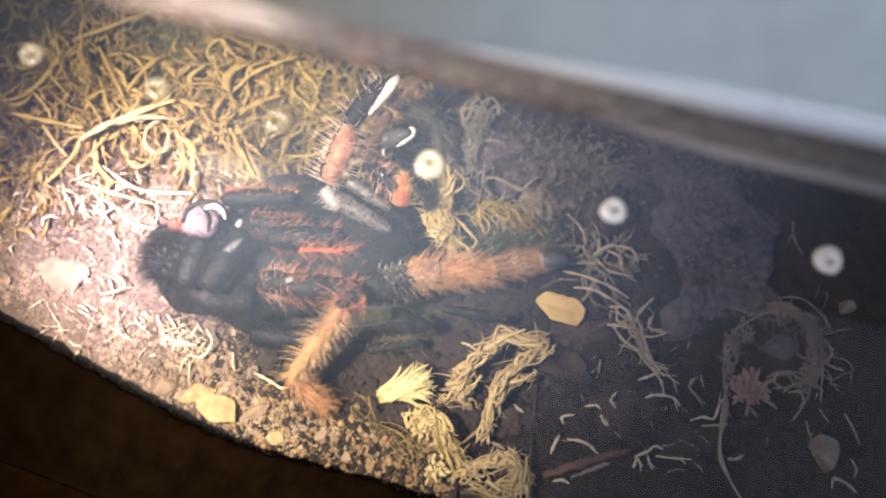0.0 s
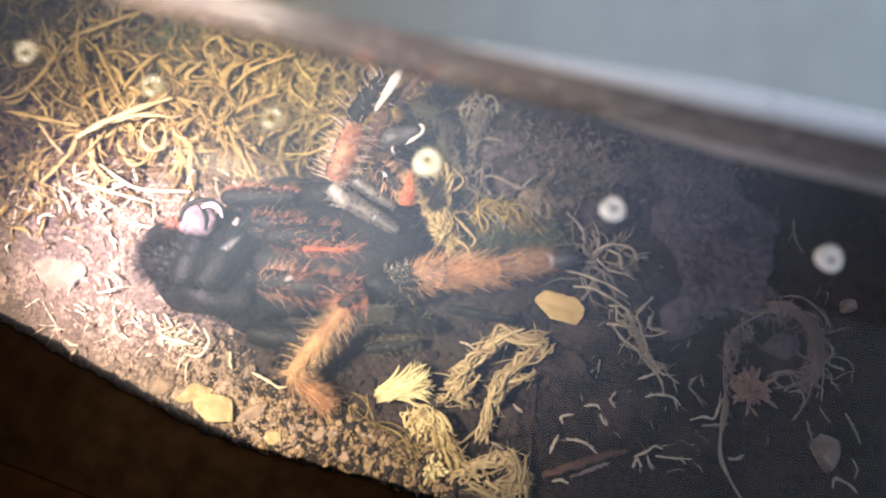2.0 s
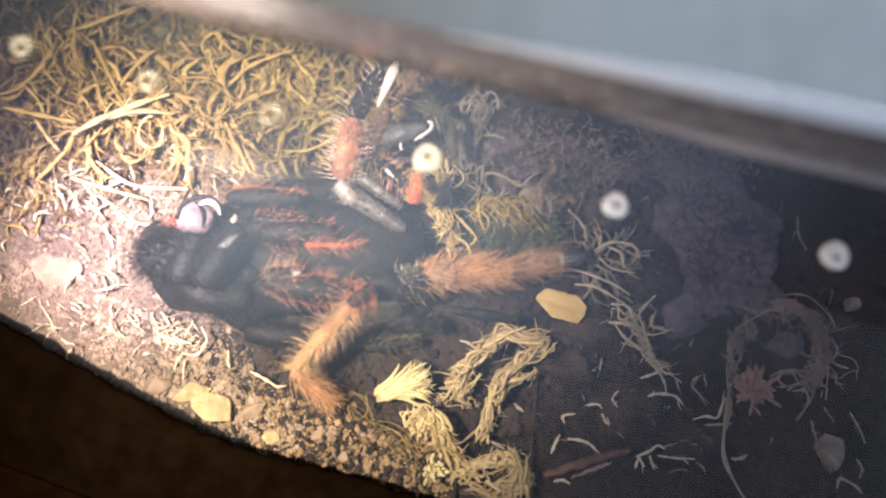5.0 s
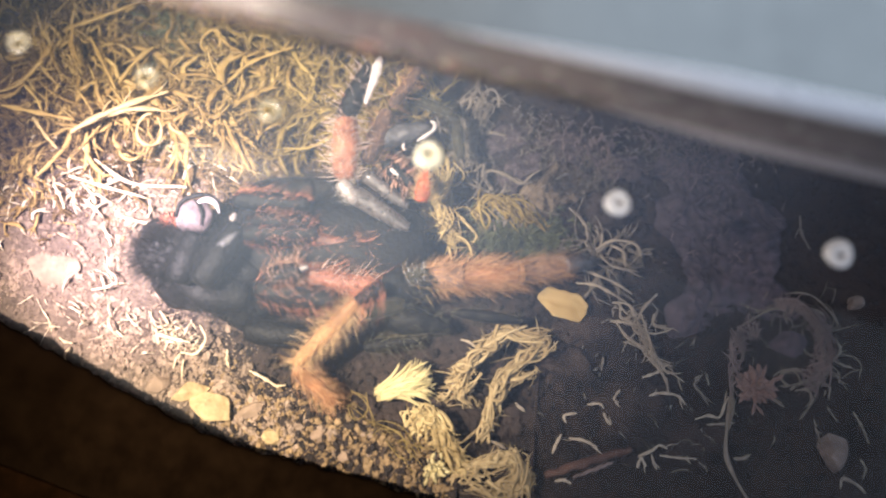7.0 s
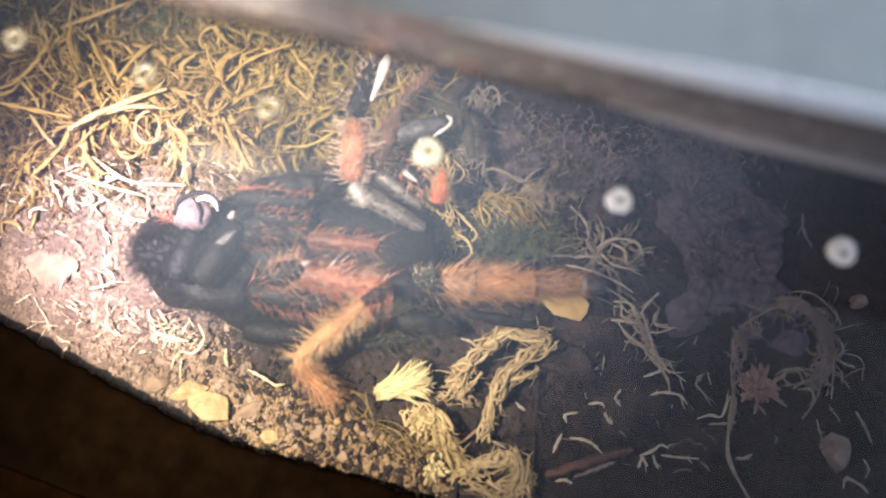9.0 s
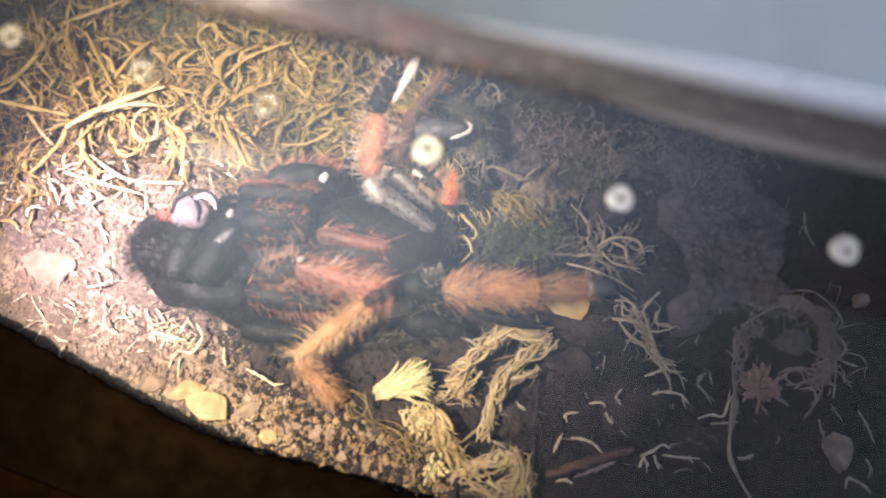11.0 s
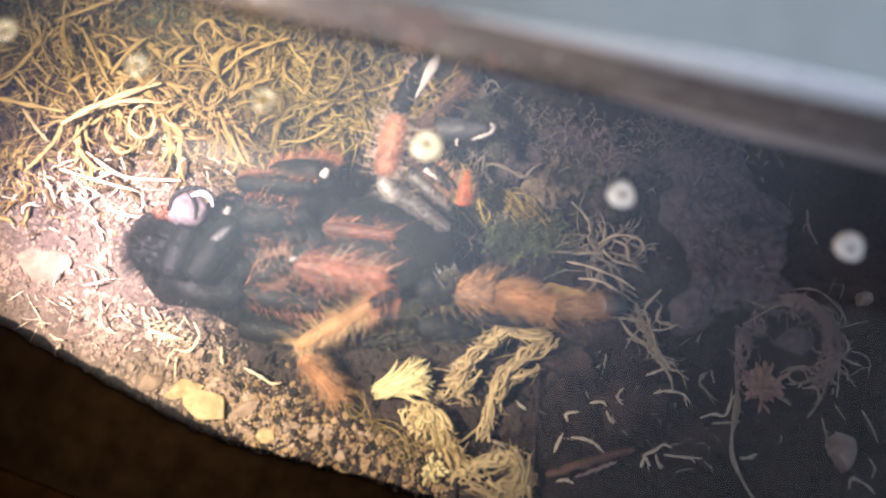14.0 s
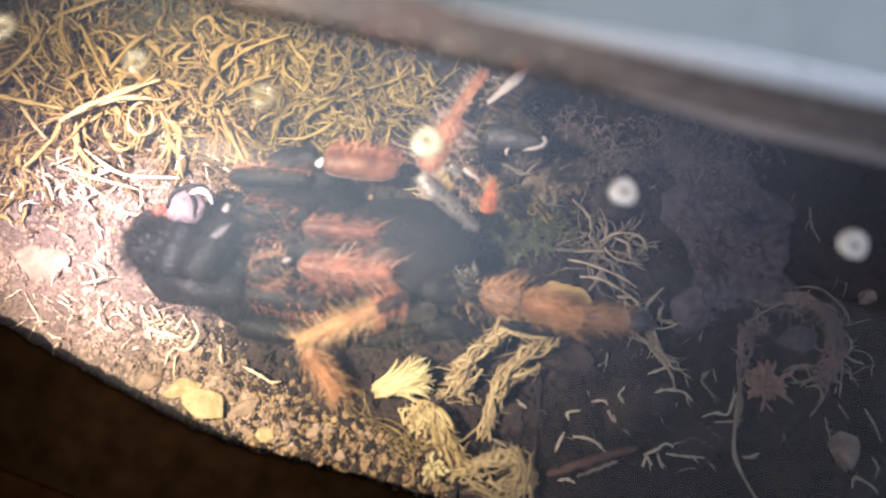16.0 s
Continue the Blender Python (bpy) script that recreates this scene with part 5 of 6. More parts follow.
def fixed_lump(name, c, radii, mat, label="", turn=0.0, hair=None, hairs=0, hair_len=1.6, rough=0.12):
    g = Geo()
    rot = Matrix.Rotation(radians(turn), 3, "Z")
    g.blob(Vector((0, 0, 0)), radii, 4, rough, 1.2, rot)
    ob = g.make(name, mat, spider, label)
    ob.location = (Vector(c) - SPIDER_BASE) * MM
    if hair:
        h = Geo()
        for _ in range(hairs):
            d = Vector((rnd.gauss(0, 1), rnd.gauss(0, 1), abs(rnd.gauss(0, 0.8)))).normalized()
            p = rot @ Vector((d.x * radii[0], d.y * radii[1], d.z * radii[2])) * 0.97
            h.spike(p, p.normalized() + Vector((-0.5, 0, 0)), hair_len * rnd.uniform(0.4, 1.2), 0.05, rnd.uniform(-0.2, 0.2))
        h.make("bristles", hair, ob)
    return ob


rnd.seed(31)
# body
fixed_lump("abdomen", (-40.4, -4.5, 4.6), (13.0, 7.4, 6.2), BLACK, "black hairy abdomen", -30, HAIR_BLACK, 1000, 1.6, 0.25)
fixed_lump("abdomen_tip", (-47.5, -3.2, 8.0), (4.0, 4.0, 4.2), BLACK, "black hairy rear end", 0, HAIR_BLACK, 900, 3.6, 0.45)
fixed_lump("body_fold", (-24.0, -1.5, 5.5), (13.0, 10.0, 5.6), BLACK, "black hairy middle body", -8, HAIR_BLACK, 900, 1.5, 0.3)
ob = fixed_lump("carapace", (-13.7, -1.8, 8.0), (12.0, 8.5, 5.2), BLACK, "black domed front body", 2, HAIR_BLACK, 700, 1.4)
CARAPACE = ob
BODY_ROWS = [(0.0, -22.1, -0.2, 9.0, -12.3, -0.4, 9.0),
     (4.0, -20.1, -0.7, 9.0, -10.4, -0.9, 9.0),
     (8.0, -18.5, -1.5, 9.0, -9.0, -1.8, 9.0),
     (9.0, -17.5, -1.6, 9.0, -8.0, -2.0, 9.0),
     (11.5, -16.1, -2.0, 9.0, -6.7, -2.5, 9.0),
     (13.0, -15.1, -2.2, 9.0, -5.7, -2.6, 9.0),
     (14.5, -14.0, -2.6, 9.0, -4.7, -3.1, 9.0),
     (15.5, -12.8, -3.0, 9.0, -3.5, -3.4, 9.0),
     (15.8, -10.9, -3.2, 9.0, -1.7, -3.8, 9.0),
     (16.0, -11.0, -3.3, 9.0, -1.7, -3.8, 9.0)]
MOVES.append((CARAPACE, [(r[0], Matrix.Translation(((Vector(r[1:4]) + Vector(r[4:7])) / 2 - SPIDER_BASE) * MM)) for r in BODY_ROWS]))
# pale swollen knee with a white crescent at the rear
g = Geo()
c = Vector((-42.2, 3.2, 10.0))
g.blob(c, (3.2, 3.0, 2.4), 4, 0.12, 0.8)
knee = g.make("rear_knee", PINK, spider, "pinkish white swollen knee", origin=c)
g = Geo()
g.tube(glide([(-41.5, 4.9, 12.2), (-39.7, 5.4, 12.6), (-38.2, 4.7, 12.4), (-37.6, 3.2, 11.8)], 14), [0.2, 0.3, 0.38, 0.45, 0.5, 0.55, 0.55, 0.52, 0.47, 0.42, 0.36, 0.3, 0.22, 0.1], 10, 0.6)
g.make("white_crescent", PALE, spider, "white crescent of bare cuticle", origin=(-39.7, 5.4, 12.6))
g = Geo()
g.tube(glide([(-42.0, 5.6, 12.0), (-41.0, 4.4, 12.5), (-40.4, 2.8, 12.4), (-40.6, 1.0, 11.8)], 16), [0.08 + 0.16 * math.sin(math.pi * i / 15) for i in range(16)], 10, 0.6)
g.make("knee_fold", BLACK, spider, "black fold across the swollen knee", origin=(-41.0, 3.4, 12.4))
g = Geo()
g.tube(glide([(-45.0, 2.6, 11.6), (-44.2, 5.0, 12.0), (-42.0, 6.3, 12.0), (-39.4, 6.3, 11.8), (-37.2, 4.8, 11.4)], 18), [0.22 + 0.2 * math.sin(math.pi * i / 17) for i in range(18)], 10, 0.8)
g.make("knee_rim", BLACK, spider, "black rim of the swollen knee", origin=(-42.0, 6.3, 12.0))
fixed_lump("rear_tuft", (-46.4, 2.6, 9.5), (0.9, 0.7, 0.7), RUST, "small red bristle tuft", 0, HAIR_RED, 90, 1.6)


def still(x):
    """Two equal rows for a limb that rests."""
    return [(0.0, *x[0], *x[1]), (16.0, *x[0], *x[1])]


# dark folded limbs over the body
DARK = dict(hair=HAIR_BLACK, hairs=330, hair_len=1.7, hair_w=0.04, lean=0.9)
# added dark limb that fills the shadow below the abdomen
limb("folded_femur", still(((-34.0, -15.2, 3.6), (-22.5, -16.6, 4.4))), 2.2, BLACK, "black limb added for the shadow below the abdomen", **DARK)
limb("folded_femur", still(((-39.9, -9.7, 13.8), (-33.4, 0.6, 14.3))), 2.6, BLACK, "glossy black folded femur", **DARK)
limb("folded_femur", still(((-44.1, -8.9, 12.0), (-41.0, -0.5, 13.4))), 2.4, BLACK, "glossy black folded femur", **DARK)
limb("folded_femur", still(((-33.1, 0.4, 13.4), (-21.0, 1.4, 13.4))), 2.6, BLACK, "black folded femur", **DARK)
limb("folded_femur", still(((-32.9, 6.6, 11.0), (-17.7, 8.4, 10.0))), 2.6, BLACK, "black folded femur", **DARK)
limb("bare_facet", still(((-34.6, 0.5, 16.5), (-33.9, 1.8, 16.5))), 0.55, KNEE, "small grey bare joint")
# sheen of the folded limbs put into two grey ridges
limb("sheen_ridge", still(((-38.6, -5.4, 16.0), (-33.4, -1.4, 16.4))), 0.8, SLATE, "dark grey ridge for the sheen on black limbs", deep=0.5, profile=(0.2, 0.7, 1.0, 0.8, 0.3))
limb("sheen_ridge", still(((-43.3, -6.7, 13.0), (-41.3, -4.3, 13.0))), 0.5, SLATE, "dark grey ridge for the sheen on black limbs", deep=0.6)
limb("folded_tibia", still(((-40.4, -7.4, 14.3), (-35.5, -3.8, 14.7))), 1.1, BLACK, "black glossy ridge of a folded limb", **DARK)

# upper front leg
TURN = ((0.0, -25.0), (4.0, -45.0), (8.0, -72.0), (16.0, -95.0))
limb("femur", [(0.0, -8.9, 0.8, 13.4, -19.6, 5.8, 18.0),
     (4.0, -6.1, 0.1, 13.4, -17.0, 6.0, 18.0),
     (8.0, -4.3, -0.3, 13.4, -15.6, 5.4, 18.0),
     (9.0, -2.5, -0.5, 13.4, -14.2, 4.8, 18.0),
     (11.5, -0.8, -0.8, 13.4, -11.2, 5.3, 18.0),
     (13.0, 0.4, -0.8, 13.4, -10.1, 5.1, 18.0),
     (14.5, 1.8, -1.3, 13.4, -8.8, 4.8, 18.0),
     (15.5, 3.1, -1.4, 13.4, -6.9, 5.8, 18.0),
     (15.8, 5.2, -1.0, 13.4, -2.7, 5.1, 18.0),
     (16.0, 5.2, -1.0, 13.4, -2.7, 5.0, 18.0)],
     1.5, GREY_SKIN, "grey glossy femur with fine bristles", hair=HAIR_PALE, hairs=30, hair_len=1.2, hair_w=0.035, lean=0.5, profile=(0.55, 0.85, 1.0, 1.0, 0.95))
limb("femur", [(0.0, -9.2, 4.8, 13.0, -16.5, 8.8, 16.4),
     (4.0, -7.3, 4.6, 13.0, -14.2, 8.6, 16.4),
     (8.0, -4.5, 3.5, 13.0, -12.4, 8.7, 16.4),
     (9.0, -3.1, 3.3, 13.0, -11.0, 8.5, 16.4),
     (11.5, -1.0, 2.9, 13.0, -7.6, 8.1, 16.4),
     (13.0, 0.3, 2.3, 13.0, -7.0, 7.9, 16.4),
     (14.5, 2.2, 2.4, 13.0, -5.2, 7.7, 16.4),
     (15.5, 3.1, 2.6, 13.0, -3.3, 8.6, 16.4),
     (15.8, 6.1, 2.5, 13.0, 1.2, 8.7, 16.4),
     (16.0, 6.0, 2.5, 13.0, 1.2, 8.6, 16.4)],
     1.1, GREY_SKIN, "grey glossy femur with fine bristles", hair=HAIR_PALE, hairs=22, hair_len=1.0, hair_w=0.035, lean=0.5, profile=(0.55, 0.85, 1.0, 1.0, 0.95))
limb("knee", [(r[0], *(Vector(r[1:4]) * 2.0 - Vector(r[4:7])), *r[4:7]) for r in [(0.0, -18.7, 5.0, 18.0, -20.1, 6.6, 18.5),
     (4.0, -15.9, 5.3, 18.0, -17.4, 6.8, 18.5),
     (8.0, -14.8, 4.6, 18.0, -16.3, 6.3, 18.5),
     (9.0, -13.4, 4.1, 18.0, -14.9, 5.9, 18.5),
     (11.5, -10.4, 4.6, 18.0, -11.9, 6.4, 18.5),
     (13.0, -9.4, 4.4, 18.0, -10.8, 6.1, 18.5),
     (14.5, -8.1, 4.1, 18.0, -9.6, 5.9, 18.5),
     (15.5, -6.2, 4.9, 18.0, -7.7, 6.7, 18.5),
     (15.8, -2.3, 4.3, 18.0, -3.4, 6.1, 18.5),
     (16.0, -2.3, 4.3, 18.0, -3.4, 6.0, 18.5)]],
     1.15, KNEE, "pale bare knee joint", profile=(0.6, 0.98, 1.05, 1.0, 0.85), hair=HAIR_PALE, hairs=60, hair_len=1.4)
limb("tibia", [(0.0, -19.7, 7.0, 18.5, -15.2, 17.9, 19.7),
     (4.0, -17.0, 7.3, 18.5, -14.0, 17.6, 19.7),
     (8.0, -16.2, 6.8, 18.5, -15.9, 16.7, 19.7),
     (9.0, -14.8, 6.2, 18.5, -14.0, 16.4, 19.7),
     (11.5, -11.5, 6.7, 18.5, -9.8, 16.9, 19.7),
     (13.0, -10.5, 6.4, 18.5, -8.2, 16.6, 19.7),
     (14.5, -9.0, 6.1, 18.5, -6.4, 16.3, 19.7),
     (15.5, -7.0, 6.8, 18.5, -3.3, 16.6, 19.7),
     (15.8, -2.8, 6.8, 18.5, 2.6, 15.3, 19.7),
     (16.0, -2.8, 6.8, 18.5, 2.6, 15.3, 19.7)],
     2.1, ROSE, "orange-red tibia with long pale bristles", hair=HAIR_SPINE, hairs=130, hair_len=3.0, hair_w=0.095, lean=0.12, other=BLACK, rolls=TURN, profile=(0.8, 1.0, 1.05, 1.0, 0.8))
limb("metatarsus", [(0.0, -16.2, 17.5, 19.7, -9.8, 25.5, 21.0),
     (4.0, -14.9, 17.4, 19.7, -9.3, 26.2, 21.0),
     (8.0, -16.4, 16.8, 19.7, -12.7, 26.3, 21.0),
     (9.0, -14.6, 16.9, 19.7, -11.2, 26.3, 21.0),
     (11.5, -10.6, 17.1, 19.7, -6.3, 25.1, 21.0),
     (13.0, -8.4, 16.8, 19.7, -4.1, 25.3, 21.0),
     (14.5, -6.9, 16.5, 19.7, -2.7, 25.2, 21.0),
     (15.5, -3.8, 16.6, 19.7, -0.0, 23.9, 21.0),
     (15.8, 2.3, 14.8, 19.7, 7.5, 22.9, 21.0),
     (16.0, 2.2, 14.7, 19.7, 7.5, 22.9, 21.0)],
     1.75, BLACK, "black and rose metatarsus with pale bristles", other=ROSE, rolls=((0.0, -60.0), (15.5, -45.0), (15.8, 38.0), (16.0, 38.0)), hair=HAIR_SPINE, hairs=60, hair_len=2.6, hair_w=0.08, lean=0.25, profile=(0.95, 1.0, 0.95, 0.85, 0.6))
limb("tarsus", [(0.0, -12.7, 18.8, 20.6, -7.5, 25.8, 21.8),
     (4.0, -10.4, 19.3, 20.6, -6.7, 26.8, 21.8),
     (8.0, -13.3, 19.0, 20.6, -10.8, 27.4, 21.8),
     (9.0, -11.9, 18.7, 20.6, -8.7, 27.7, 21.8),
     (11.5, -7.1, 18.9, 20.6, -3.1, 25.9, 21.8),
     (13.0, -5.5, 18.8, 20.6, -1.2, 26.1, 21.8),
     (14.5, -4.4, 18.4, 20.6, -0.3, 25.6, 21.8),
     (15.5, 0.8, 18.6, 20.6, 4.9, 24.4, 21.8),
     (15.8, 7.3, 17.5, 20.6, 13.2, 22.3, 21.8),
     (16.0, 7.3, 17.4, 20.6, 13.2, 22.3, 21.8)],
     0.85, PALE, "pale bare tarsus", profile=(0.35, 0.6, 0.95, 1.05, 0.6), deep=0.5)
# second front leg behind it
limb("tibia", [(0.0, -14.0, 11.5, 16.4, -9.3, 22.0, 16.8),
     (4.0, -13.5, 11.0, 16.4, -9.1, 21.3, 16.8),
     (8.0, -12.3, 10.2, 16.4, -8.7, 19.9, 16.8),
     (9.0, -10.8, 10.0, 16.4, -7.3, 20.1, 16.8),
     (11.5, -7.6, 9.5, 16.4, -4.3, 18.5, 16.8),
     (13.0, -6.9, 9.3, 16.4, -3.0, 18.0, 16.8),
     (14.5, -5.0, 9.3, 16.4, -1.1, 17.6, 16.8),
     (15.5, -3.2, 10.0, 16.4, 1.6, 18.4, 16.8),
     (15.8, 1.3, 10.1, 16.4, 5.7, 17.8, 16.8),
     (16.0, 1.3, 10.0, 16.4, 5.7, 17.8, 16.8)],
     1.7, BROWN, "dark brown tibia with orange bristles", hair=HAIR_ORANGE, hairs=80, hair_len=2.6, hair_w=0.05, lean=0.6)
limb("metatarsus", [(0.0, -9.3, 22.0, 16.8, -3.9, 26.8, 17.6),
     (4.0, -9.1, 21.3, 16.8, -3.6, 27.1, 17.6),
     (8.0, -8.7, 19.9, 16.8, -3.6, 27.4, 17.6),
     (9.0, -7.3, 20.1, 16.8, -0.8, 27.1, 17.6),
     (11.5, -4.3, 18.5, 16.8, 1.6, 25.8, 17.6),
     (13.0, -3.0, 18.0, 16.8, 3.0, 24.9, 17.6),
     (14.5, -1.1, 17.6, 16.8, 6.1, 23.5, 17.6),
     (15.5, 1.6, 18.4, 16.8, 8.0, 22.9, 17.6),
     (15.8, 5.7, 17.8, 16.8, 11.2, 21.9, 17.6),
     (16.0, 5.7, 17.8, 16.8, 11.2, 21.8, 17.6)],
     1.1, BROWN, "brown metatarsus with orange bristles", hair=HAIR_ORANGE, hairs=70, hair_len=2.4, hair_w=0.045, lean=0.5)
# fang-bearing part with white tips
palp, plen = limb("palp", [(0.0, -14.1, 15.4, 15.5, -6.1, 17.5, 15.9),
     (4.0, -10.9, 15.6, 15.5, -3.1, 17.7, 15.9),
     (8.0, -10.5, 14.7, 15.5, -0.7, 17.2, 15.9),
     (9.0, -7.9, 15.3, 15.5, 0.6, 17.6, 15.9),
     (11.5, -4.5, 15.9, 15.5, 4.6, 15.9, 15.9),
     (13.0, -3.0, 15.8, 15.5, 6.3, 15.9, 15.9),
     (14.5, -0.4, 15.4, 15.5, 7.9, 14.9, 15.9),
     (15.5, 2.8, 15.2, 15.5, 11.3, 13.6, 15.9),
     (15.8, 6.6, 13.8, 15.5, 16.4, 12.5, 15.9),
     (16.0, 6.6, 13.8, 15.5, 16.4, 12.5, 15.9)],
     1.75, SLATE, "dark slate palp with white tips", hair=HAIR_BLACK, hairs=60, hair_len=1.2, profile=(1.1, 1.1, 1.0, 0.8, 0.45))
for line, w in (([(0.7, 0.7, 0.1), (0.0, 0.8, 0.7), (-1.0, 0.7, 0.2), (-1.6, 0.6, -1.4), (-2.0, 0.3, -3.0)], 0.55), ([(-1.7, 0.3, -5.0), (-2.3, 0.2, -5.4), (-3.0, 0.0, -5.2)], 0.36)):
    g = Geo()
    g.tube(glide([(x, y, plen / 2 + z) for x, y, z in line], 10), [w * q for q in (0.4, 0.8, 1.0, 1.1, 1.0, 0.9, 0.9, 1.0, 0.7, 0.2)], 7, 0.7)
    g.make("claw", PALE, palp, "white bare claw")
limb("mouthpart", [(0.0, -7.4, 4.4, 14.7, -6.4, 10.7, 15.9),
     (4.0, -5.2, 4.0, 14.7, -4.2, 10.4, 15.9),
     (8.0, -2.5, 4.3, 14.7, -1.4, 10.0, 15.9),
     (9.0, -0.9, 3.5, 14.7, 0.2, 9.4, 15.9),
     (11.5, 1.2, 3.1, 14.7, 2.2, 8.8, 15.9),
     (13.0, 2.0, 3.3, 14.7, 2.9, 9.2, 15.9),
     (14.5, 3.9, 1.9, 14.7, 4.7, 7.8, 15.9),
     (15.5, 5.8, 1.9, 14.7, 6.7, 7.4, 15.9),
     (15.8, 7.2, 1.1, 14.7, 8.3, 6.4, 15.9),
     (16.0, 7.2, 1.0, 14.7, 8.2, 6.3, 15.9)],
     1.35, SCARLET, "bright scarlet hairy mouthpart", hair=HAIR_BUFF, hairs=200, hair_len=1.6, lean=0.7, profile=(0.8, 1.0, 0.85, 0.55, 0.2), deep=0.6)
limb("mouthpart", [(0.0, -12.6, 12.0, 15.1, -7.8, 7.3, 15.1),
     (4.0, -11.0, 11.7, 15.1, -5.7, 7.1, 15.1),
     (8.0, -8.9, 11.0, 15.1, -3.8, 6.8, 15.1),
     (9.0, -7.3, 10.5, 15.1, -2.2, 6.2, 15.1),
     (11.5, -5.1, 10.0, 15.1, -0.1, 5.8, 15.1),
     (13.0, -4.1, 10.1, 15.1, 0.7, 5.9, 15.1),
     (14.5, -2.2, 9.1, 15.1, 2.7, 4.8, 15.1),
     (15.5, -0.0, 8.8, 15.1, 4.7, 4.6, 15.1),
     (15.8, 1.5, 8.0, 15.1, 6.3, 3.8, 15.1),
     (16.0, 1.5, 7.9, 15.1, 6.3, 3.7, 15.1)],
     1.3, BLACK, "dark mouthpart with pale pink bristles", hair=HAIR_ROSE, hairs=60, hair_len=2.8, hair_w=0.09, lean=0.7)
limb("fang", [(0.0, -11.3, 10.9, 15.9, -8.2, 7.6, 15.9),
     (4.0, -9.7, 10.2, 15.9, -7.3, 7.7, 15.9),
     (8.0, -7.8, 9.4, 15.9, -5.2, 7.3, 15.9),
     (9.0, -6.4, 8.8, 15.9, -3.9, 6.9, 15.9),
     (11.5, -4.4, 8.6, 15.9, -2.0, 6.9, 15.9),
     (13.0, -3.4, 8.5, 15.9, -1.1, 6.8, 15.9),
     (14.5, -1.3, 8.2, 15.9, 0.9, 6.3, 15.9),
     (15.8, 3.6, 7.9, 15.9, 5.7, 6.2, 15.9),
     (16.0, 3.6, 7.8, 15.9, 5.7, 6.2, 15.9)],
     0.55, PALE, "pale bare fang", profile=(1, 0.9, 0.7, 0.5, 0.2))
# leg stretched over the soil
limb("coxa", [(0.0, -12.1, -7.5, 10.0, -3.9, -6.6, 10.4),
     (4.0, -9.7, -7.9, 10.0, -1.2, -7.0, 10.4),
     (8.0, -6.7, -8.4, 10.0, 1.6, -8.0, 10.4),
     (9.0, -5.8, -9.1, 10.0, 2.3, -8.7, 10.4),
     (11.5, -5.8, -9.5, 9.0, 2.1, -10.0, 9.6),
     (12.5, -4.7, -9.6, 9.0, 3.1, -10.1, 9.6),
     (13.5, -4.5, -10.5, 9.0, 3.3, -11.0, 9.6),
     (14.5, -4.4, -10.4, 9.0, 3.4, -11.0, 9.6),
     (15.0, -4.1, -10.3, 9.0, 3.6, -10.8, 9.6),
     (15.6, -3.2, -10.6, 9.0, 4.5, -11.1, 9.6),
     (15.8, -0.4, -10.6, 9.0, 7.3, -11.1, 9.6),
     (16.0, -0.4, -10.6, 9.0, 7.3, -11.1, 9.6)],
     1.9, BLACK, "dark hairy leg base", hair=HAIR_BUFF, hairs=70, hair_len=2.6, hair_w=0.045, lean=0.6)
limb("coxa_tip", [(0.0, -9.9, -6.7, 12.5, -7.0, -5.5, 12.5),
     (4.0, -7.8, -7.3, 12.5, -4.2, -6.0, 12.5),
     (8.0, -5.7, -8.4, 12.5, -1.8, -7.1, 12.5),
     (12.0, -2.4, -8.9, 12.5, 1.2, -7.4, 12.5),
     (14.0, -0.9, -9.3, 12.5, 2.7, -7.8, 12.5),
     (15.5, 0.3, -9.7, 12.5, 3.9, -8.1, 12.5),
     (15.8, 2.1, -9.8, 12.5, 5.9, -8.1, 12.5),
     (16.0, 2.1, -9.8, 12.5, 5.9, -8.1, 12.5)],
     0.8, OLIVE, "small olive joint with white bristles", hair=HAIR_PALE, hairs=26, hair_len=2.0, hair_w=0.05, lean=0.2)
O = dict(hair=HAIR_ORANGE, hair_len=1.9, hair_w=0.045, lean=1.5)
limb("patella", [(0.0, -7.0, -6.4, 10.4, -0.7, -5.7, 10.4),
     (4.0, -4.5, -7.0, 10.4, 1.8, -6.0, 10.4),
     (8.0, -1.9, -7.6, 10.4, 4.1, -8.1, 10.4),
     (9.0, -0.8, -8.7, 10.4, 5.1, -8.7, 10.4),
     (11.5, 0.0, -10.2, 10.4, 6.6, -9.9, 10.4),
     (12.5, 1.1, -10.3, 10.4, 8.1, -10.0, 10.4),
     (13.5, 1.3, -11.2, 10.4, 8.4, -10.4, 10.4),
     (14.5, 1.3, -11.1, 10.4, 9.3, -10.7, 10.4),
     (15.0, 1.6, -11.0, 10.4, 9.5, -11.1, 10.4),
     (15.6, 2.5, -11.3, 10.4, 10.6, -12.0, 10.4),
     (15.8, 5.3, -11.2, 10.4, 13.0, -12.1, 10.4),
     (16.0, 5.3, -11.3, 10.4, 13.0, -12.1, 10.4)],
     2.1, TAWNY, "buff orange hairy patella", hairs=230, hair=HAIR_ORANGE, hair_len=2.6, hair_w=0.06, lean=1.0, profile=(0.3, 0.75, 1.0, 1.0, 0.95))
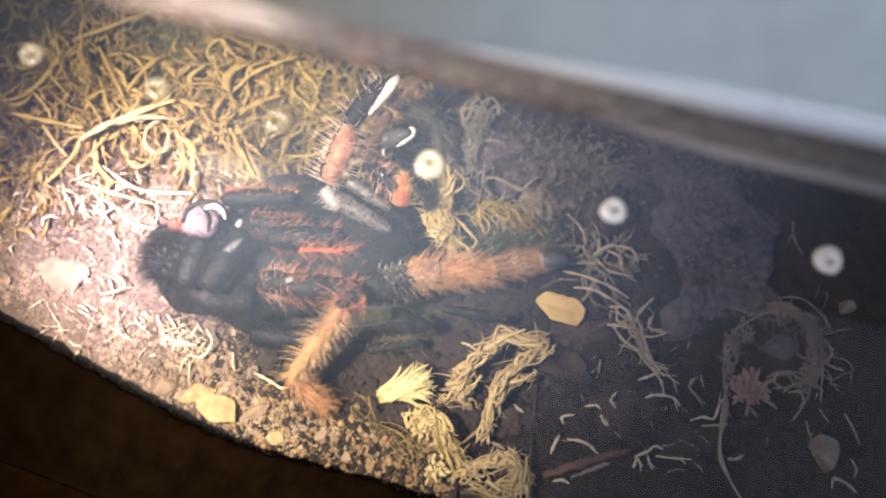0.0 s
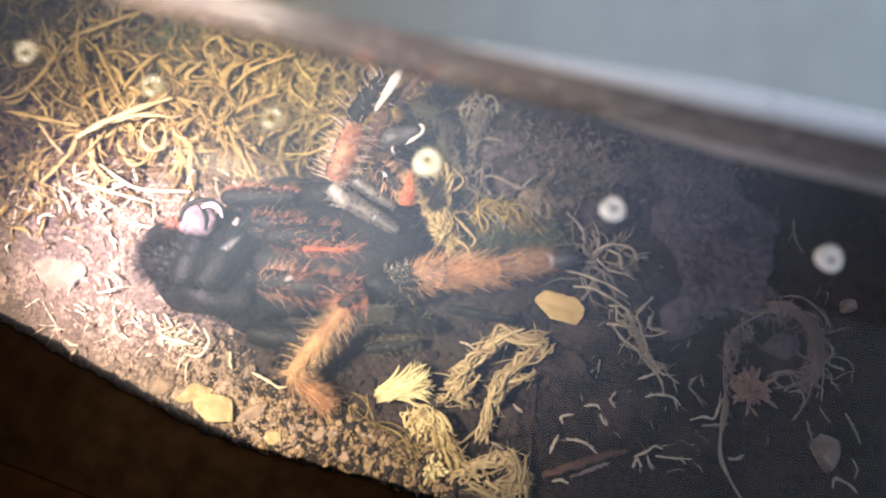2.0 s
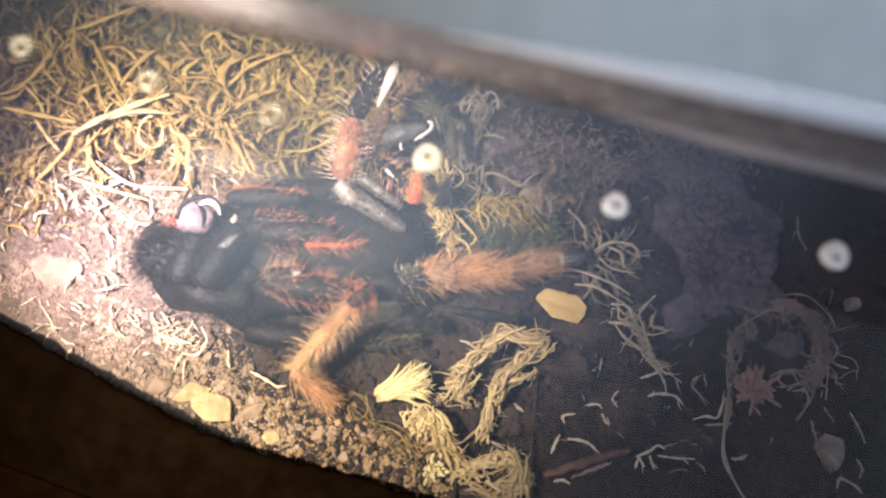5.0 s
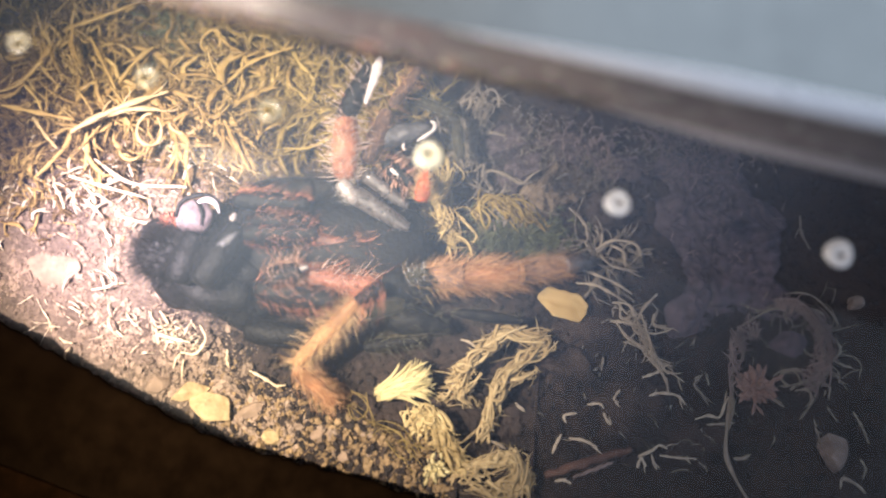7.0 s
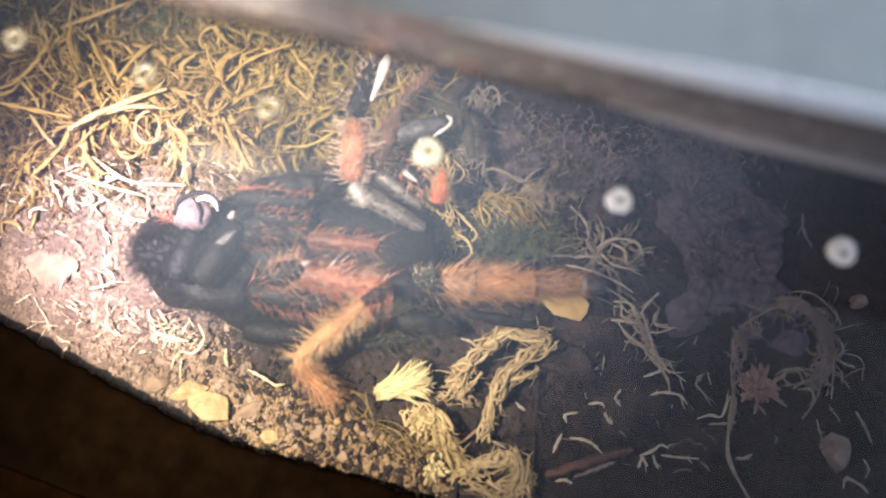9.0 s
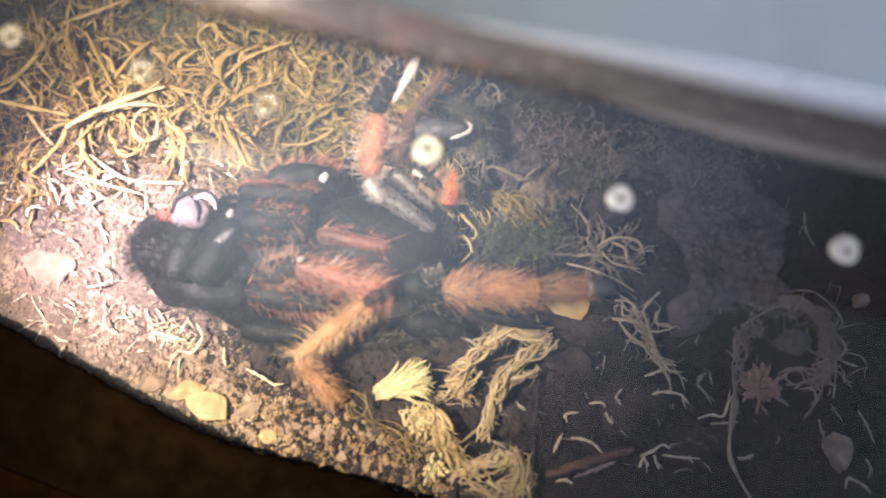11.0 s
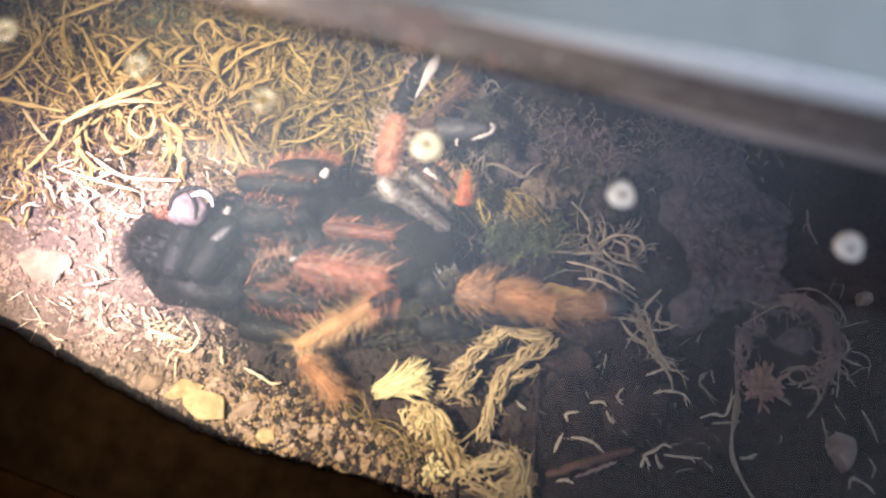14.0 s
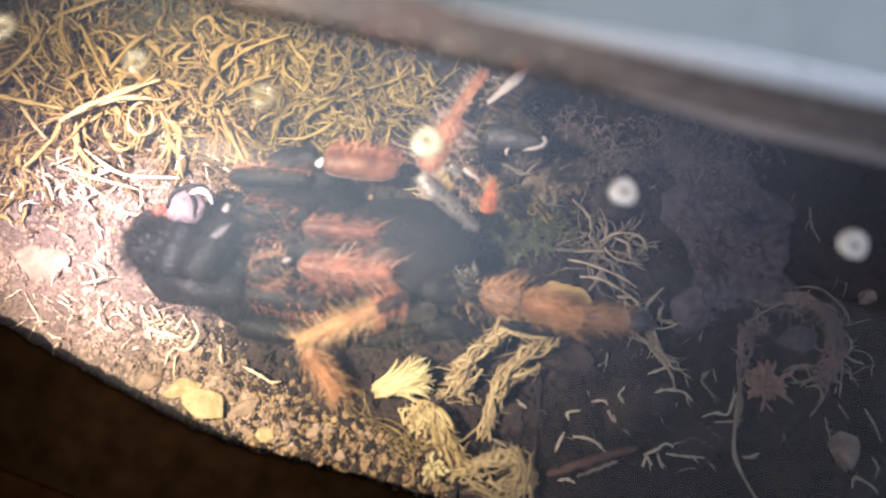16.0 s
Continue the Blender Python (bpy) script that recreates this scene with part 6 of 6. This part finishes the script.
SHIN = [(0.0, -1.2, -5.8, 10.4, 8.5, -4.9, 9.0),
     (4.0, 1.3, -6.1, 10.4, 10.6, -5.4, 9.0),
     (8.0, 3.5, -8.0, 10.4, 14.1, -7.2, 9.0),
     (9.0, 4.5, -8.7, 10.3, 14.9, -8.4, 8.9),
     (11.5, 6.2, -10.0, 10.4, 15.8, -9.9, 9.0),
     (12.5, 7.6, -10.1, 10.4, 17.9, -10.1, 9.0),
     (13.5, 8.0, -10.5, 10.4, 17.6, -12.3, 9.0),
     (14.5, 8.8, -10.7, 10.4, 18.4, -13.2, 9.0),
     (15.0, 9.1, -11.1, 10.4, 18.5, -13.3, 9.0),
     (15.6, 10.1, -11.9, 10.4, 19.2, -14.6, 9.0),
     (15.8, 12.6, -12.0, 10.4, 22.1, -15.0, 9.0),
     (16.0, 12.5, -12.1, 10.4, 22.1, -15.1, 9.0)]
limb("tibia", SHIN, 2.05, ORANGE, "orange hairy tibia", hairs=420, **dict(O, hair_w=0.058, hair_len=2.2))
HEEL = [(0.0, 8.1, -4.9, 9.0, 16.8, -2.6, 6.0),
     (4.0, 10.1, -5.4, 9.0, 20.0, -3.0, 6.0),
     (8.0, 13.7, -7.2, 9.0, 22.0, -6.1, 6.0),
     (9.0, 14.5, -8.4, 9.0, 23.6, -8.1, 6.0),
     (11.5, 15.5, -9.9, 9.0, 25.0, -8.8, 6.0),
     (12.5, 17.6, -10.1, 9.0, 26.3, -9.3, 6.0),
     (13.5, 17.3, -12.2, 9.0, 26.1, -11.6, 6.0),
     (14.5, 18.2, -13.1, 9.0, 26.9, -12.4, 6.0),
     (15.0, 18.2, -13.3, 9.0, 27.1, -13.1, 6.0),
     (15.6, 19.0, -14.6, 9.0, 27.1, -14.8, 6.0),
     (15.8, 21.8, -14.9, 9.0, 29.9, -14.9, 6.0),
     (16.0, 21.8, -15.0, 9.0, 29.9, -14.9, 6.0)]
limb("metatarsus", HEEL, 1.75, TAWNY, "tawny brown hairy metatarsus", hairs=380, **dict(O, hair_w=0.042))


def joint_ring(rows, radius, mat, label):
    """A narrow bare ring round the far end of a limb segment."""
    out = []
    for r in rows:
        p, q = Vector(r[1:4]), Vector(r[4:7])
        d = (q - p).normalized() * 0.4
        out.append((r[0], *(q - d), *(q + d)))
    return limb("joint_ring", out, radius, mat, label, profile=(0.96, 1.0, 1.0, 1.0, 0.96))


joint_ring(SHIN, 1.98, PALE_ORANGE, "bare buff joint ring")
joint_ring(HEEL, 1.45, KNEE, "bare pale joint ring")
limb("tarsus", [(0.0, 16.4, -2.7, 6.0, 22.3, -1.7, 4.6),
     (4.0, 19.6, -3.1, 6.0, 25.1, -1.8, 4.6),
     (8.0, 21.7, -6.1, 6.0, 26.1, -5.3, 4.6),
     (9.0, 23.2, -8.1, 6.0, 27.8, -7.9, 4.6),
     (11.5, 24.6, -8.9, 6.0, 29.7, -8.3, 4.6),
     (12.5, 26.0, -9.3, 6.0, 30.7, -9.0, 4.6),
     (13.5, 25.8, -11.6, 6.0, 30.4, -11.3, 4.6),
     (14.5, 26.6, -12.4, 6.0, 31.2, -12.1, 4.6),
     (15.0, 26.8, -13.1, 6.0, 31.5, -13.0, 4.6),
     (15.6, 26.8, -14.8, 6.0, 31.1, -14.9, 4.6),
     (15.8, 29.6, -14.9, 6.0, 33.9, -14.9, 4.6),
     (16.0, 29.6, -14.9, 6.0, 33.9, -14.9, 4.6)],
     1.6, SLATE, "dark grey tarsus pad", hair=HAIR_BLACK, hairs=160, hair_len=1.4, lean=1.2)
limb("tibia", [(r[0], *(Vector(r[1:4]) * 1.6 - Vector(r[4:7]) * 0.6), *r[4:7]) for r in [(0.0, 2.9, -12.2, 8.0, 11.8, -13.4, 6.0),
     (4.0, 4.6, -12.6, 8.0, 13.3, -13.5, 6.0),
     (8.0, 6.2, -13.8, 8.0, 15.4, -14.5, 6.0),
     (9.0, 7.2, -14.0, 8.0, 15.8, -15.2, 6.0),
     (11.5, 9.1, -14.3, 8.0, 16.7, -15.4, 6.0),
     (13.0, 10.0, -14.4, 8.0, 17.1, -14.6, 6.0),
     (14.5, 11.3, -15.5, 8.0, 18.4, -15.4, 6.0),
     (15.8, 13.9, -16.4, 8.0, 20.1, -17.0, 6.0),
     (16.0, 13.9, -16.5, 8.0, 20.1, -17.0, 6.0)]],
     1.1, BLACK, "dark tibia with fine pale hair", hair=HAIR_OLIVE, hairs=60, hair_len=2.4, hair_w=0.03, lean=1.2, profile=(0.35, 0.8, 1.0, 0.85, 0.45))
# leg bent down to the rim side
limb("patella", [(0.0, -12.9, -9.7, 15.5, -17.9, -13.5, 16.4),
     (4.0, -11.1, -10.0, 15.5, -16.4, -13.9, 16.4),
     (8.0, -8.6, -9.9, 15.5, -13.5, -13.1, 16.4),
     (9.0, -8.0, -10.6, 15.5, -13.0, -13.5, 16.4),
     (11.5, -7.7, -11.4, 15.5, -12.6, -13.9, 16.4),
     (13.0, -6.9, -11.9, 15.5, -11.5, -14.1, 16.4),
     (14.5, -6.7, -12.2, 15.5, -10.7, -14.2, 16.4),
     (15.8, -5.5, -13.2, 15.5, -10.1, -15.1, 16.4),
     (16.0, -5.5, -13.2, 15.5, -10.1, -15.2, 16.4)],
     1.3, BLACK, "dark patella with red bristles", hair=HAIR_RED, hairs=110, hair_len=3.0, hair_w=0.055, lean=0.8)
limb("tibia", [(0.0, -16.6, -13.0, 16.4, -25.8, -24.2, 10.0),
     (4.0, -15.0, -13.3, 16.4, -24.9, -23.3, 10.0),
     (8.0, -12.8, -12.7, 16.4, -24.3, -22.1, 10.0),
     (9.0, -12.3, -13.2, 16.4, -24.2, -21.7, 10.0),
     (11.5, -11.6, -13.2, 16.4, -23.8, -21.3, 10.0),
     (13.0, -10.7, -13.4, 16.4, -23.7, -20.5, 10.0),
     (14.5, -10.1, -13.9, 16.4, -23.6, -19.7, 10.0),
     (15.5, -10.1, -14.4, 16.4, -23.2, -19.7, 10.0),
     (15.8, -9.4, -14.6, 16.4, -23.2, -19.2, 10.0),
     (16.0, -9.4, -14.7, 16.4, -23.2, -19.2, 10.0)],
     1.4, PALE_ORANGE, "buff orange hairy tibia", hair=HAIR_BUFF, hairs=330, hair_len=2.6, hair_w=0.056, lean=0.6)
limb("metatarsus", [(0.0, -25.8, -23.8, 10.0, -19.9, -28.2, 4.0),
     (4.0, -24.7, -23.1, 10.0, -18.6, -27.9, 4.0),
     (8.0, -23.9, -22.4, 10.0, -18.1, -27.6, 4.0),
     (9.0, -23.7, -22.1, 10.0, -18.1, -27.4, 4.0),
     (11.5, -23.1, -21.7, 10.0, -17.7, -27.2, 4.0),
     (13.0, -22.6, -21.4, 10.0, -17.0, -27.2, 4.0),
     (14.5, -22.4, -21.0, 10.0, -16.5, -27.5, 4.0),
     (15.8, -21.7, -20.5, 10.0, -16.7, -27.1, 4.0),
     (16.0, -21.7, -20.5, 10.0, -16.7, -27.1, 4.0)],
     1.45, ORANGE, "buff orange hairy metatarsus", hair=HAIR_ORANGE, hairs=260, hair_len=2.3, hair_w=0.05, lean=1.2)
limb("femur", [(0.0, -16.3, -14.5, 14.3, -9.1, -13.0, 10.0),
     (4.0, -14.5, -14.8, 14.3, -7.3, -12.8, 10.0),
     (8.0, -12.6, -13.9, 14.3, -6.4, -11.8, 10.0),
     (9.0, -12.1, -14.0, 14.3, -5.9, -12.2, 10.0),
     (11.5, -11.9, -14.2, 14.3, -5.1, -12.6, 10.0),
     (13.0, -10.9, -14.3, 14.3, -3.9, -12.9, 10.0),
     (14.5, -10.2, -14.5, 14.3, -2.5, -13.4, 10.0),
     (15.8, -9.1, -15.1, 14.3, -0.7, -14.2, 10.0),
     (16.0, -9.1, -15.1, 14.3, -0.7, -14.3, 10.0)],
     1.7, OLIVE, "olive grey femur", hair=HAIR_OLIVE, hairs=90, hair_len=1.4, hair_w=0.03, lean=0.6)
# inner legs drawn over the body
limb("femur", [(0.0, -28.0, -9.0, 14.7, -13.7, -10.0, 14.7),
     (4.0, -27.4, -9.2, 14.7, -13.7, -10.4, 14.7),
     (8.0, -31.9, -10.0, 12.0, -17.9, -12.3, 12.0),
     (16.0, -32.8, -10.1, 7.0, -18.8, -12.5, 7.0)],
     2.4, BLACK, "black femur with red bristles", hair=HAIR_RED, hairs=110, hair_len=3.0, hair_w=0.05, lean=0.9)
limb("femur", [(0.0, -30.2, -0.9, 15.1, -16.5, -0.8, 14.7),
     (4.0, -30.3, -0.8, 15.1, -16.2, -0.8, 14.7),
     (8.0, -34.0, -0.7, 13.4, -21.4, -0.9, 13.4),
     (16.0, -34.5, -1.3, 10.0, -22.5, -1.8, 10.0)],
     2.2, BLACK, "black femur with red bristles", hair=HAIR_RED, hairs=100, hair_len=2.4, hair_w=0.046, lean=1.0)
D = dict(hair=HAIR_RED, hair_len=3.2, hair_w=0.048, lean=1.3)
CORAL_ROWS = [(0.0, -28.3, -7.3, 5.5, -14.3, -7.6, 5.5),
     (4.0, -27.6, -7.0, 5.5, -13.9, -8.0, 5.5),
     (8.0, -24.4, -7.8, 13.8, -11.0, -9.7, 13.8),
     (9.0, -23.7, -8.0, 14.3, -10.6, -10.0, 13.8),
     (11.5, -23.0, -7.4, 15.9, -10.4, -10.7, 15.1),
     (13.0, -23.0, -7.5, 16.4, -9.6, -9.7, 15.1),
     (14.5, -23.5, -7.7, 16.4, -8.2, -9.4, 15.1),
     (15.5, -23.3, -8.8, 16.4, -6.9, -10.5, 15.1),
     (15.8, -23.8, -7.9, 16.4, -6.9, -9.1, 15.1),
     (16.0, -23.8, -8.0, 16.4, -6.9, -9.2, 15.1)]
limb("tibia", CORAL_ROWS,
     1.65, CORAL, "coral red hairy tibia", hairs=80, hair=HAIR_SPINE, hair_len=3.2, hair_w=0.06, lean=0.8)
limb("under_fur", CORAL_ROWS, 1.3, RUST, "dense red fur under the long bristles", hairs=220, **D)
limb("joint", [(0.0, -25.9, -9.0, 17.5, -24.8, -8.7, 17.5),
     (4.0, -24.8, -8.7, 17.5, -23.5, -8.4, 17.5),
     (8.0, -22.5, -7.8, 18.4, -21.2, -7.4, 18.4),
     (9.0, -22.4, -7.6, 18.4, -21.2, -7.2, 18.4),
     (11.5, -23.1, -7.1, 18.4, -21.8, -6.7, 18.4),
     (13.0, -23.1, -7.3, 18.4, -21.8, -7.0, 18.4),
     (14.5, -24.1, -7.8, 18.4, -22.9, -7.4, 18.4),
     (15.5, -23.9, -9.5, 18.4, -22.4, -9.1, 18.4),
     (15.8, -24.8, -8.0, 18.4, -23.4, -7.6, 18.4),
     (16.0, -24.8, -8.1, 18.4, -23.4, -7.6, 18.4)],
     0.4, KNEE, "pale bare joint")
limb("femur", [(0.0, -29.8, -8.5, 14.3, -25.8, -8.8, 15.5),
     (4.0, -29.1, -8.9, 14.3, -24.8, -8.3, 15.5),
     (8.0, -28.8, -9.2, 14.3, -22.4, -7.4, 15.9),
     (9.0, -28.9, -9.3, 14.3, -22.1, -7.1, 15.9),
     (11.5, -29.3, -9.3, 14.3, -22.9, -6.7, 15.9),
     (13.0, -29.5, -9.5, 14.3, -22.9, -6.7, 15.9),
     (14.5, -29.8, -9.2, 14.3, -23.9, -7.3, 15.9),
     (15.5, -29.9, -10.3, 14.3, -23.6, -8.9, 15.9),
     (15.8, -30.6, -9.6, 14.3, -24.6, -7.5, 15.9),
     (16.0, -30.6, -9.7, 14.3, -24.6, -7.6, 15.9)],
     2.0, BLACK, "black femur with pale bristles", hair=HAIR_ROSE, hairs=110, hair_len=3.0, hair_w=0.046, lean=0.8)
limb("tibia", [(0.0, -28.3, -0.2, 7.0, -16.3, -0.6, 7.0),
     (4.0, -26.2, -0.1, 7.0, -14.0, -0.9, 7.0),
     (8.0, -22.3, -2.1, 13.8, -11.3, -3.1, 14.3),
     (9.0, -21.6, -2.2, 13.8, -11.2, -3.4, 14.3),
     (11.5, -19.2, -1.2, 13.2, -9.2, -3.6, 14.0),
     (13.0, -19.0, -0.6, 13.2, -8.2, -2.8, 14.0),
     (14.5, -18.6, -0.8, 13.2, -7.9, -2.2, 14.0),
     (15.5, -20.0, -1.8, 12.6, -8.0, -3.3, 13.0),
     (15.8, -24.1, -1.4, 15.9, -8.3, -2.6, 14.7),
     (16.0, -24.1, -1.4, 15.9, -8.4, -2.7, 14.7)],
     1.35, RUST, "rust red hairy tibia", hairs=90, **dict(D, hair_len=2.4))
limb("tibia", [(0.0, -36.7, 6.2, 14.3, -26.4, 6.4, 14.3),
     (4.0, -35.5, 6.0, 14.3, -25.0, 5.8, 14.3),
     (8.0, -34.1, 4.7, 14.3, -22.3, 3.8, 14.3),
     (9.0, -34.0, 4.9, 14.3, -22.2, 4.0, 14.3),
     (11.5, -33.7, 6.0, 14.3, -20.2, 5.0, 14.3),
     (13.0, -33.7, 6.7, 14.3, -19.6, 5.6, 14.3),
     (14.5, -34.1, 6.7, 14.3, -20.4, 5.9, 14.3),
     (15.5, -34.6, 6.5, 14.3, -19.8, 2.7, 14.3),
     (15.8, -35.1, 7.3, 14.3, -21.1, 6.8, 14.3),
     (16.0, -35.1, 7.3, 14.3, -21.1, 6.7, 14.3)],
     1.7, BLACK, "black tibia with red bristles", hair=HAIR_RED, hairs=260, hair_len=1.5, hair_w=0.04, lean=1.2, fringe=(1, 0.3, 0))
limb("tibia", [(0.0, -33.0, 1.8, 14.7, -24.4, 1.3, 14.7),
     (8.0, -31.0, 1.5, 14.7, -22.6, 0.5, 14.7),
     (11.5, -31.1, 2.4, 14.7, -22.3, 1.0, 14.7),
     (14.5, -32.2, 2.8, 14.7, -23.8, 1.7, 14.7),
     (15.8, -32.2, 1.8, 14.7, -23.7, 0.3, 14.7),
     (16.0, -32.2, 1.8, 14.7, -23.7, 0.3, 14.7)],
     1.7, BLACK, "black tibia with red bristles", hair=HAIR_RED, hairs=110, hair_len=2.0, hair_w=0.044, lean=0.9)
RIDGE = [(0.0, ((-22.9, -3.5, 16.6), (-16.3, -3.5, 16.6))), (2.0, ((-22.9, -3.6, 16.6), (-14.4, -3.6, 16.6))), (4.0, ((-23.2, -3.6, 16.6), (-13.2, -3.5, 16.6))), (6.5, ((-22.8, -2.1, 13.5), (-13.0, -2.3, 13.5))), (8.0, ((-22.8, -1.1, 9.0), (-13.3, -1.3, 9.0))), (16.0, ((-22.8, -1.1, 9.0), (-13.3, -1.3, 9.0)))]
limb("tibia_ridge", [(t, *p, *q) for t, (p, q) in RIDGE], 0.4, SCARLET, "bright red bare ridge", profile=(1.0, 0.9, 0.7, 0.45, 0.12), hair=HAIR_RED, hairs=90, hair_len=2.6, hair_w=0.05, lean=1.1)
# dark arched leg behind the mouthparts
ARCH = [(0.0, 0.0), (4.0, 2.1), (8.0, 4.3), (9.0, 5.4), (11.5, 7.7), (13.0, 8.8), (14.5, 10.2), (15.5, 12.0), (15.8, 14.7), (16.0, 14.7)]
BOW = [(-9.7, 24.8, 12.5), (-1.6, 21.9, 11.5), (-0.3, 14.3, 10.0), (-6.3, 2.9, 8.0)]
for p, q, r in zip(BOW, BOW[1:], (1.0, 1.1)):
    limb("arched_leg", [(t, p[0] + dx, p[1] - 0.2 * dx, p[2], q[0] + dx, q[1] - 0.2 * dx, q[2]) for t, dx in ARCH], r, OLIVE, "dark olive fuzzy arched leg",
         hair=HAIR_OLIVE, hairs=200, hair_len=1.8, hair_w=0.03, lean=0.4)
# rear leg with a pale knee that rises late
limb("femur", [(0.0, -31.2, 9.3, 10.0, -22.8, 9.8, 10.0),
     (8.0, -29.8, 6.6, 11.0, -21.3, 7.8, 12.0),
     (11.5, -28.6, 8.2, 12.0, -20.0, 8.9, 13.8),
     (13.0, -28.4, 8.1, 12.0, -19.7, 8.8, 13.8),
     (14.5, -28.4, 8.4, 12.0, -19.4, 8.9, 13.8),
     (15.5, -28.3, 8.4, 12.0, -18.4, 7.7, 13.8),
     (15.8, -28.4, 9.5, 12.0, -20.3, 10.8, 14.3),
     (16.0, -28.4, 9.4, 12.0, -20.3, 10.7, 14.3)],
     2.5, BLACK, "glossy black femur", hair=HAIR_BLACK, hairs=160, hair_len=1.4)
limb("joint", [(0.0, -23.3, 10.3, 6.0, -22.8, 11.7, 6.0),
     (8.0, -21.8, 8.2, 6.0, -21.3, 9.7, 6.0),
     (11.5, -19.8, 7.3, 14.7, -18.9, 8.6, 14.7),
     (13.0, -19.6, 7.2, 14.7, -18.7, 8.6, 14.7),
     (14.5, -19.3, 7.5, 14.7, -18.5, 8.8, 14.7),
     (15.5, -18.2, 6.0, 14.7, -17.2, 7.5, 14.7),
     (15.8, -20.4, 8.6, 15.1, -19.1, 10.1, 15.1),
     (16.0, -20.4, 8.5, 15.1, -19.1, 10.0, 15.1)],
     0.7, PALE, "white bare knee")
limb("tibia", [(0.0, -28.9, 7.0, 5.0, -15.9, 5.8, 5.0),
     (8.0, -27.5, 5.4, 5.0, -14.8, 4.3, 5.0),
     (9.0, -27.4, 5.3, 5.0, -14.8, 4.1, 5.0),
     (11.5, -30.6, 9.6, 8.0, -18.2, 11.2, 8.0),
     (13.0, -30.2, 9.6, 8.0, -17.8, 11.2, 8.0),
     (14.5, -29.6, 9.4, 8.0, -17.2, 10.9, 8.0),
     (15.2, -28.9, 9.2, 8.0, -16.5, 10.6, 8.0),
     (15.5, -21.0, 8.3, 10.0, -9.3, 9.8, 10.0),
     (15.8, -19.2, 9.9, 14.7, -7.1, 8.8, 13.4),
     (16.0, -19.2, 9.8, 14.7, -7.1, 8.7, 13.4)],
     2.5, TERRACOTTA, "terracotta brown tibia with a crest of orange bristles", hair=HAIR_RED, hairs=620, hair_len=2.4, hair_w=0.05, lean=1.0, fringe=(1, 0.1, 0), profile=(0.8, 1.0, 1.05, 0.95, 0.6))
# shaded limbs under the front body
limb("shaded_femur", still(((-13.5, -18.2, 4.0), (-3.8, -16.9, 4.0))), 1.1, BLACK, "dark limb in shade with olive hair", hair=HAIR_OLIVE, hairs=120, hair_len=2.4, hair_w=0.035)
limb("shaded_femur", [(0.0, -12.2, -12.8, 7.0, -1.5, -14.6, 6.0),
     (8.0, -8.9, -13.6, 7.0, 1.5, -15.3, 6.0),
     (15.8, -4.0, -15.3, 7.0, 6.2, -17.0, 6.0),
     (16.0, -4.0, -15.3, 7.0, 6.2, -17.0, 6.0)], 2.6, BLACK, "black limb in shade", hair=HAIR_OLIVE, hairs=90, hair_len=2.2, hair_w=0.035, lean=0.9, profile=(0.7, 1.0, 0.9, 0.6, 0.25))
limb("shaded_femur", [(0.0, -14.1, -7.5, 10.0, -4.4, -9.2, 9.0),
     (8.0, -9.8, -8.4, 10.0, -0.4, -10.1, 9.0),
     (15.8, -3.9, -9.8, 10.0, 6.2, -11.5, 9.0),
     (16.0, -3.9, -9.9, 10.0, 6.1, -11.5, 9.0)], 3.2, BLACK, "black limb base", hair=HAIR_OLIVE, hairs=90, hair_len=2.2, hair_w=0.035, lean=0.9, profile=(0.8, 1.0, 0.85, 0.55, 0.22))


def motions():
    for ob, rows in MOVES:
        walk(ob, rows)


motions()
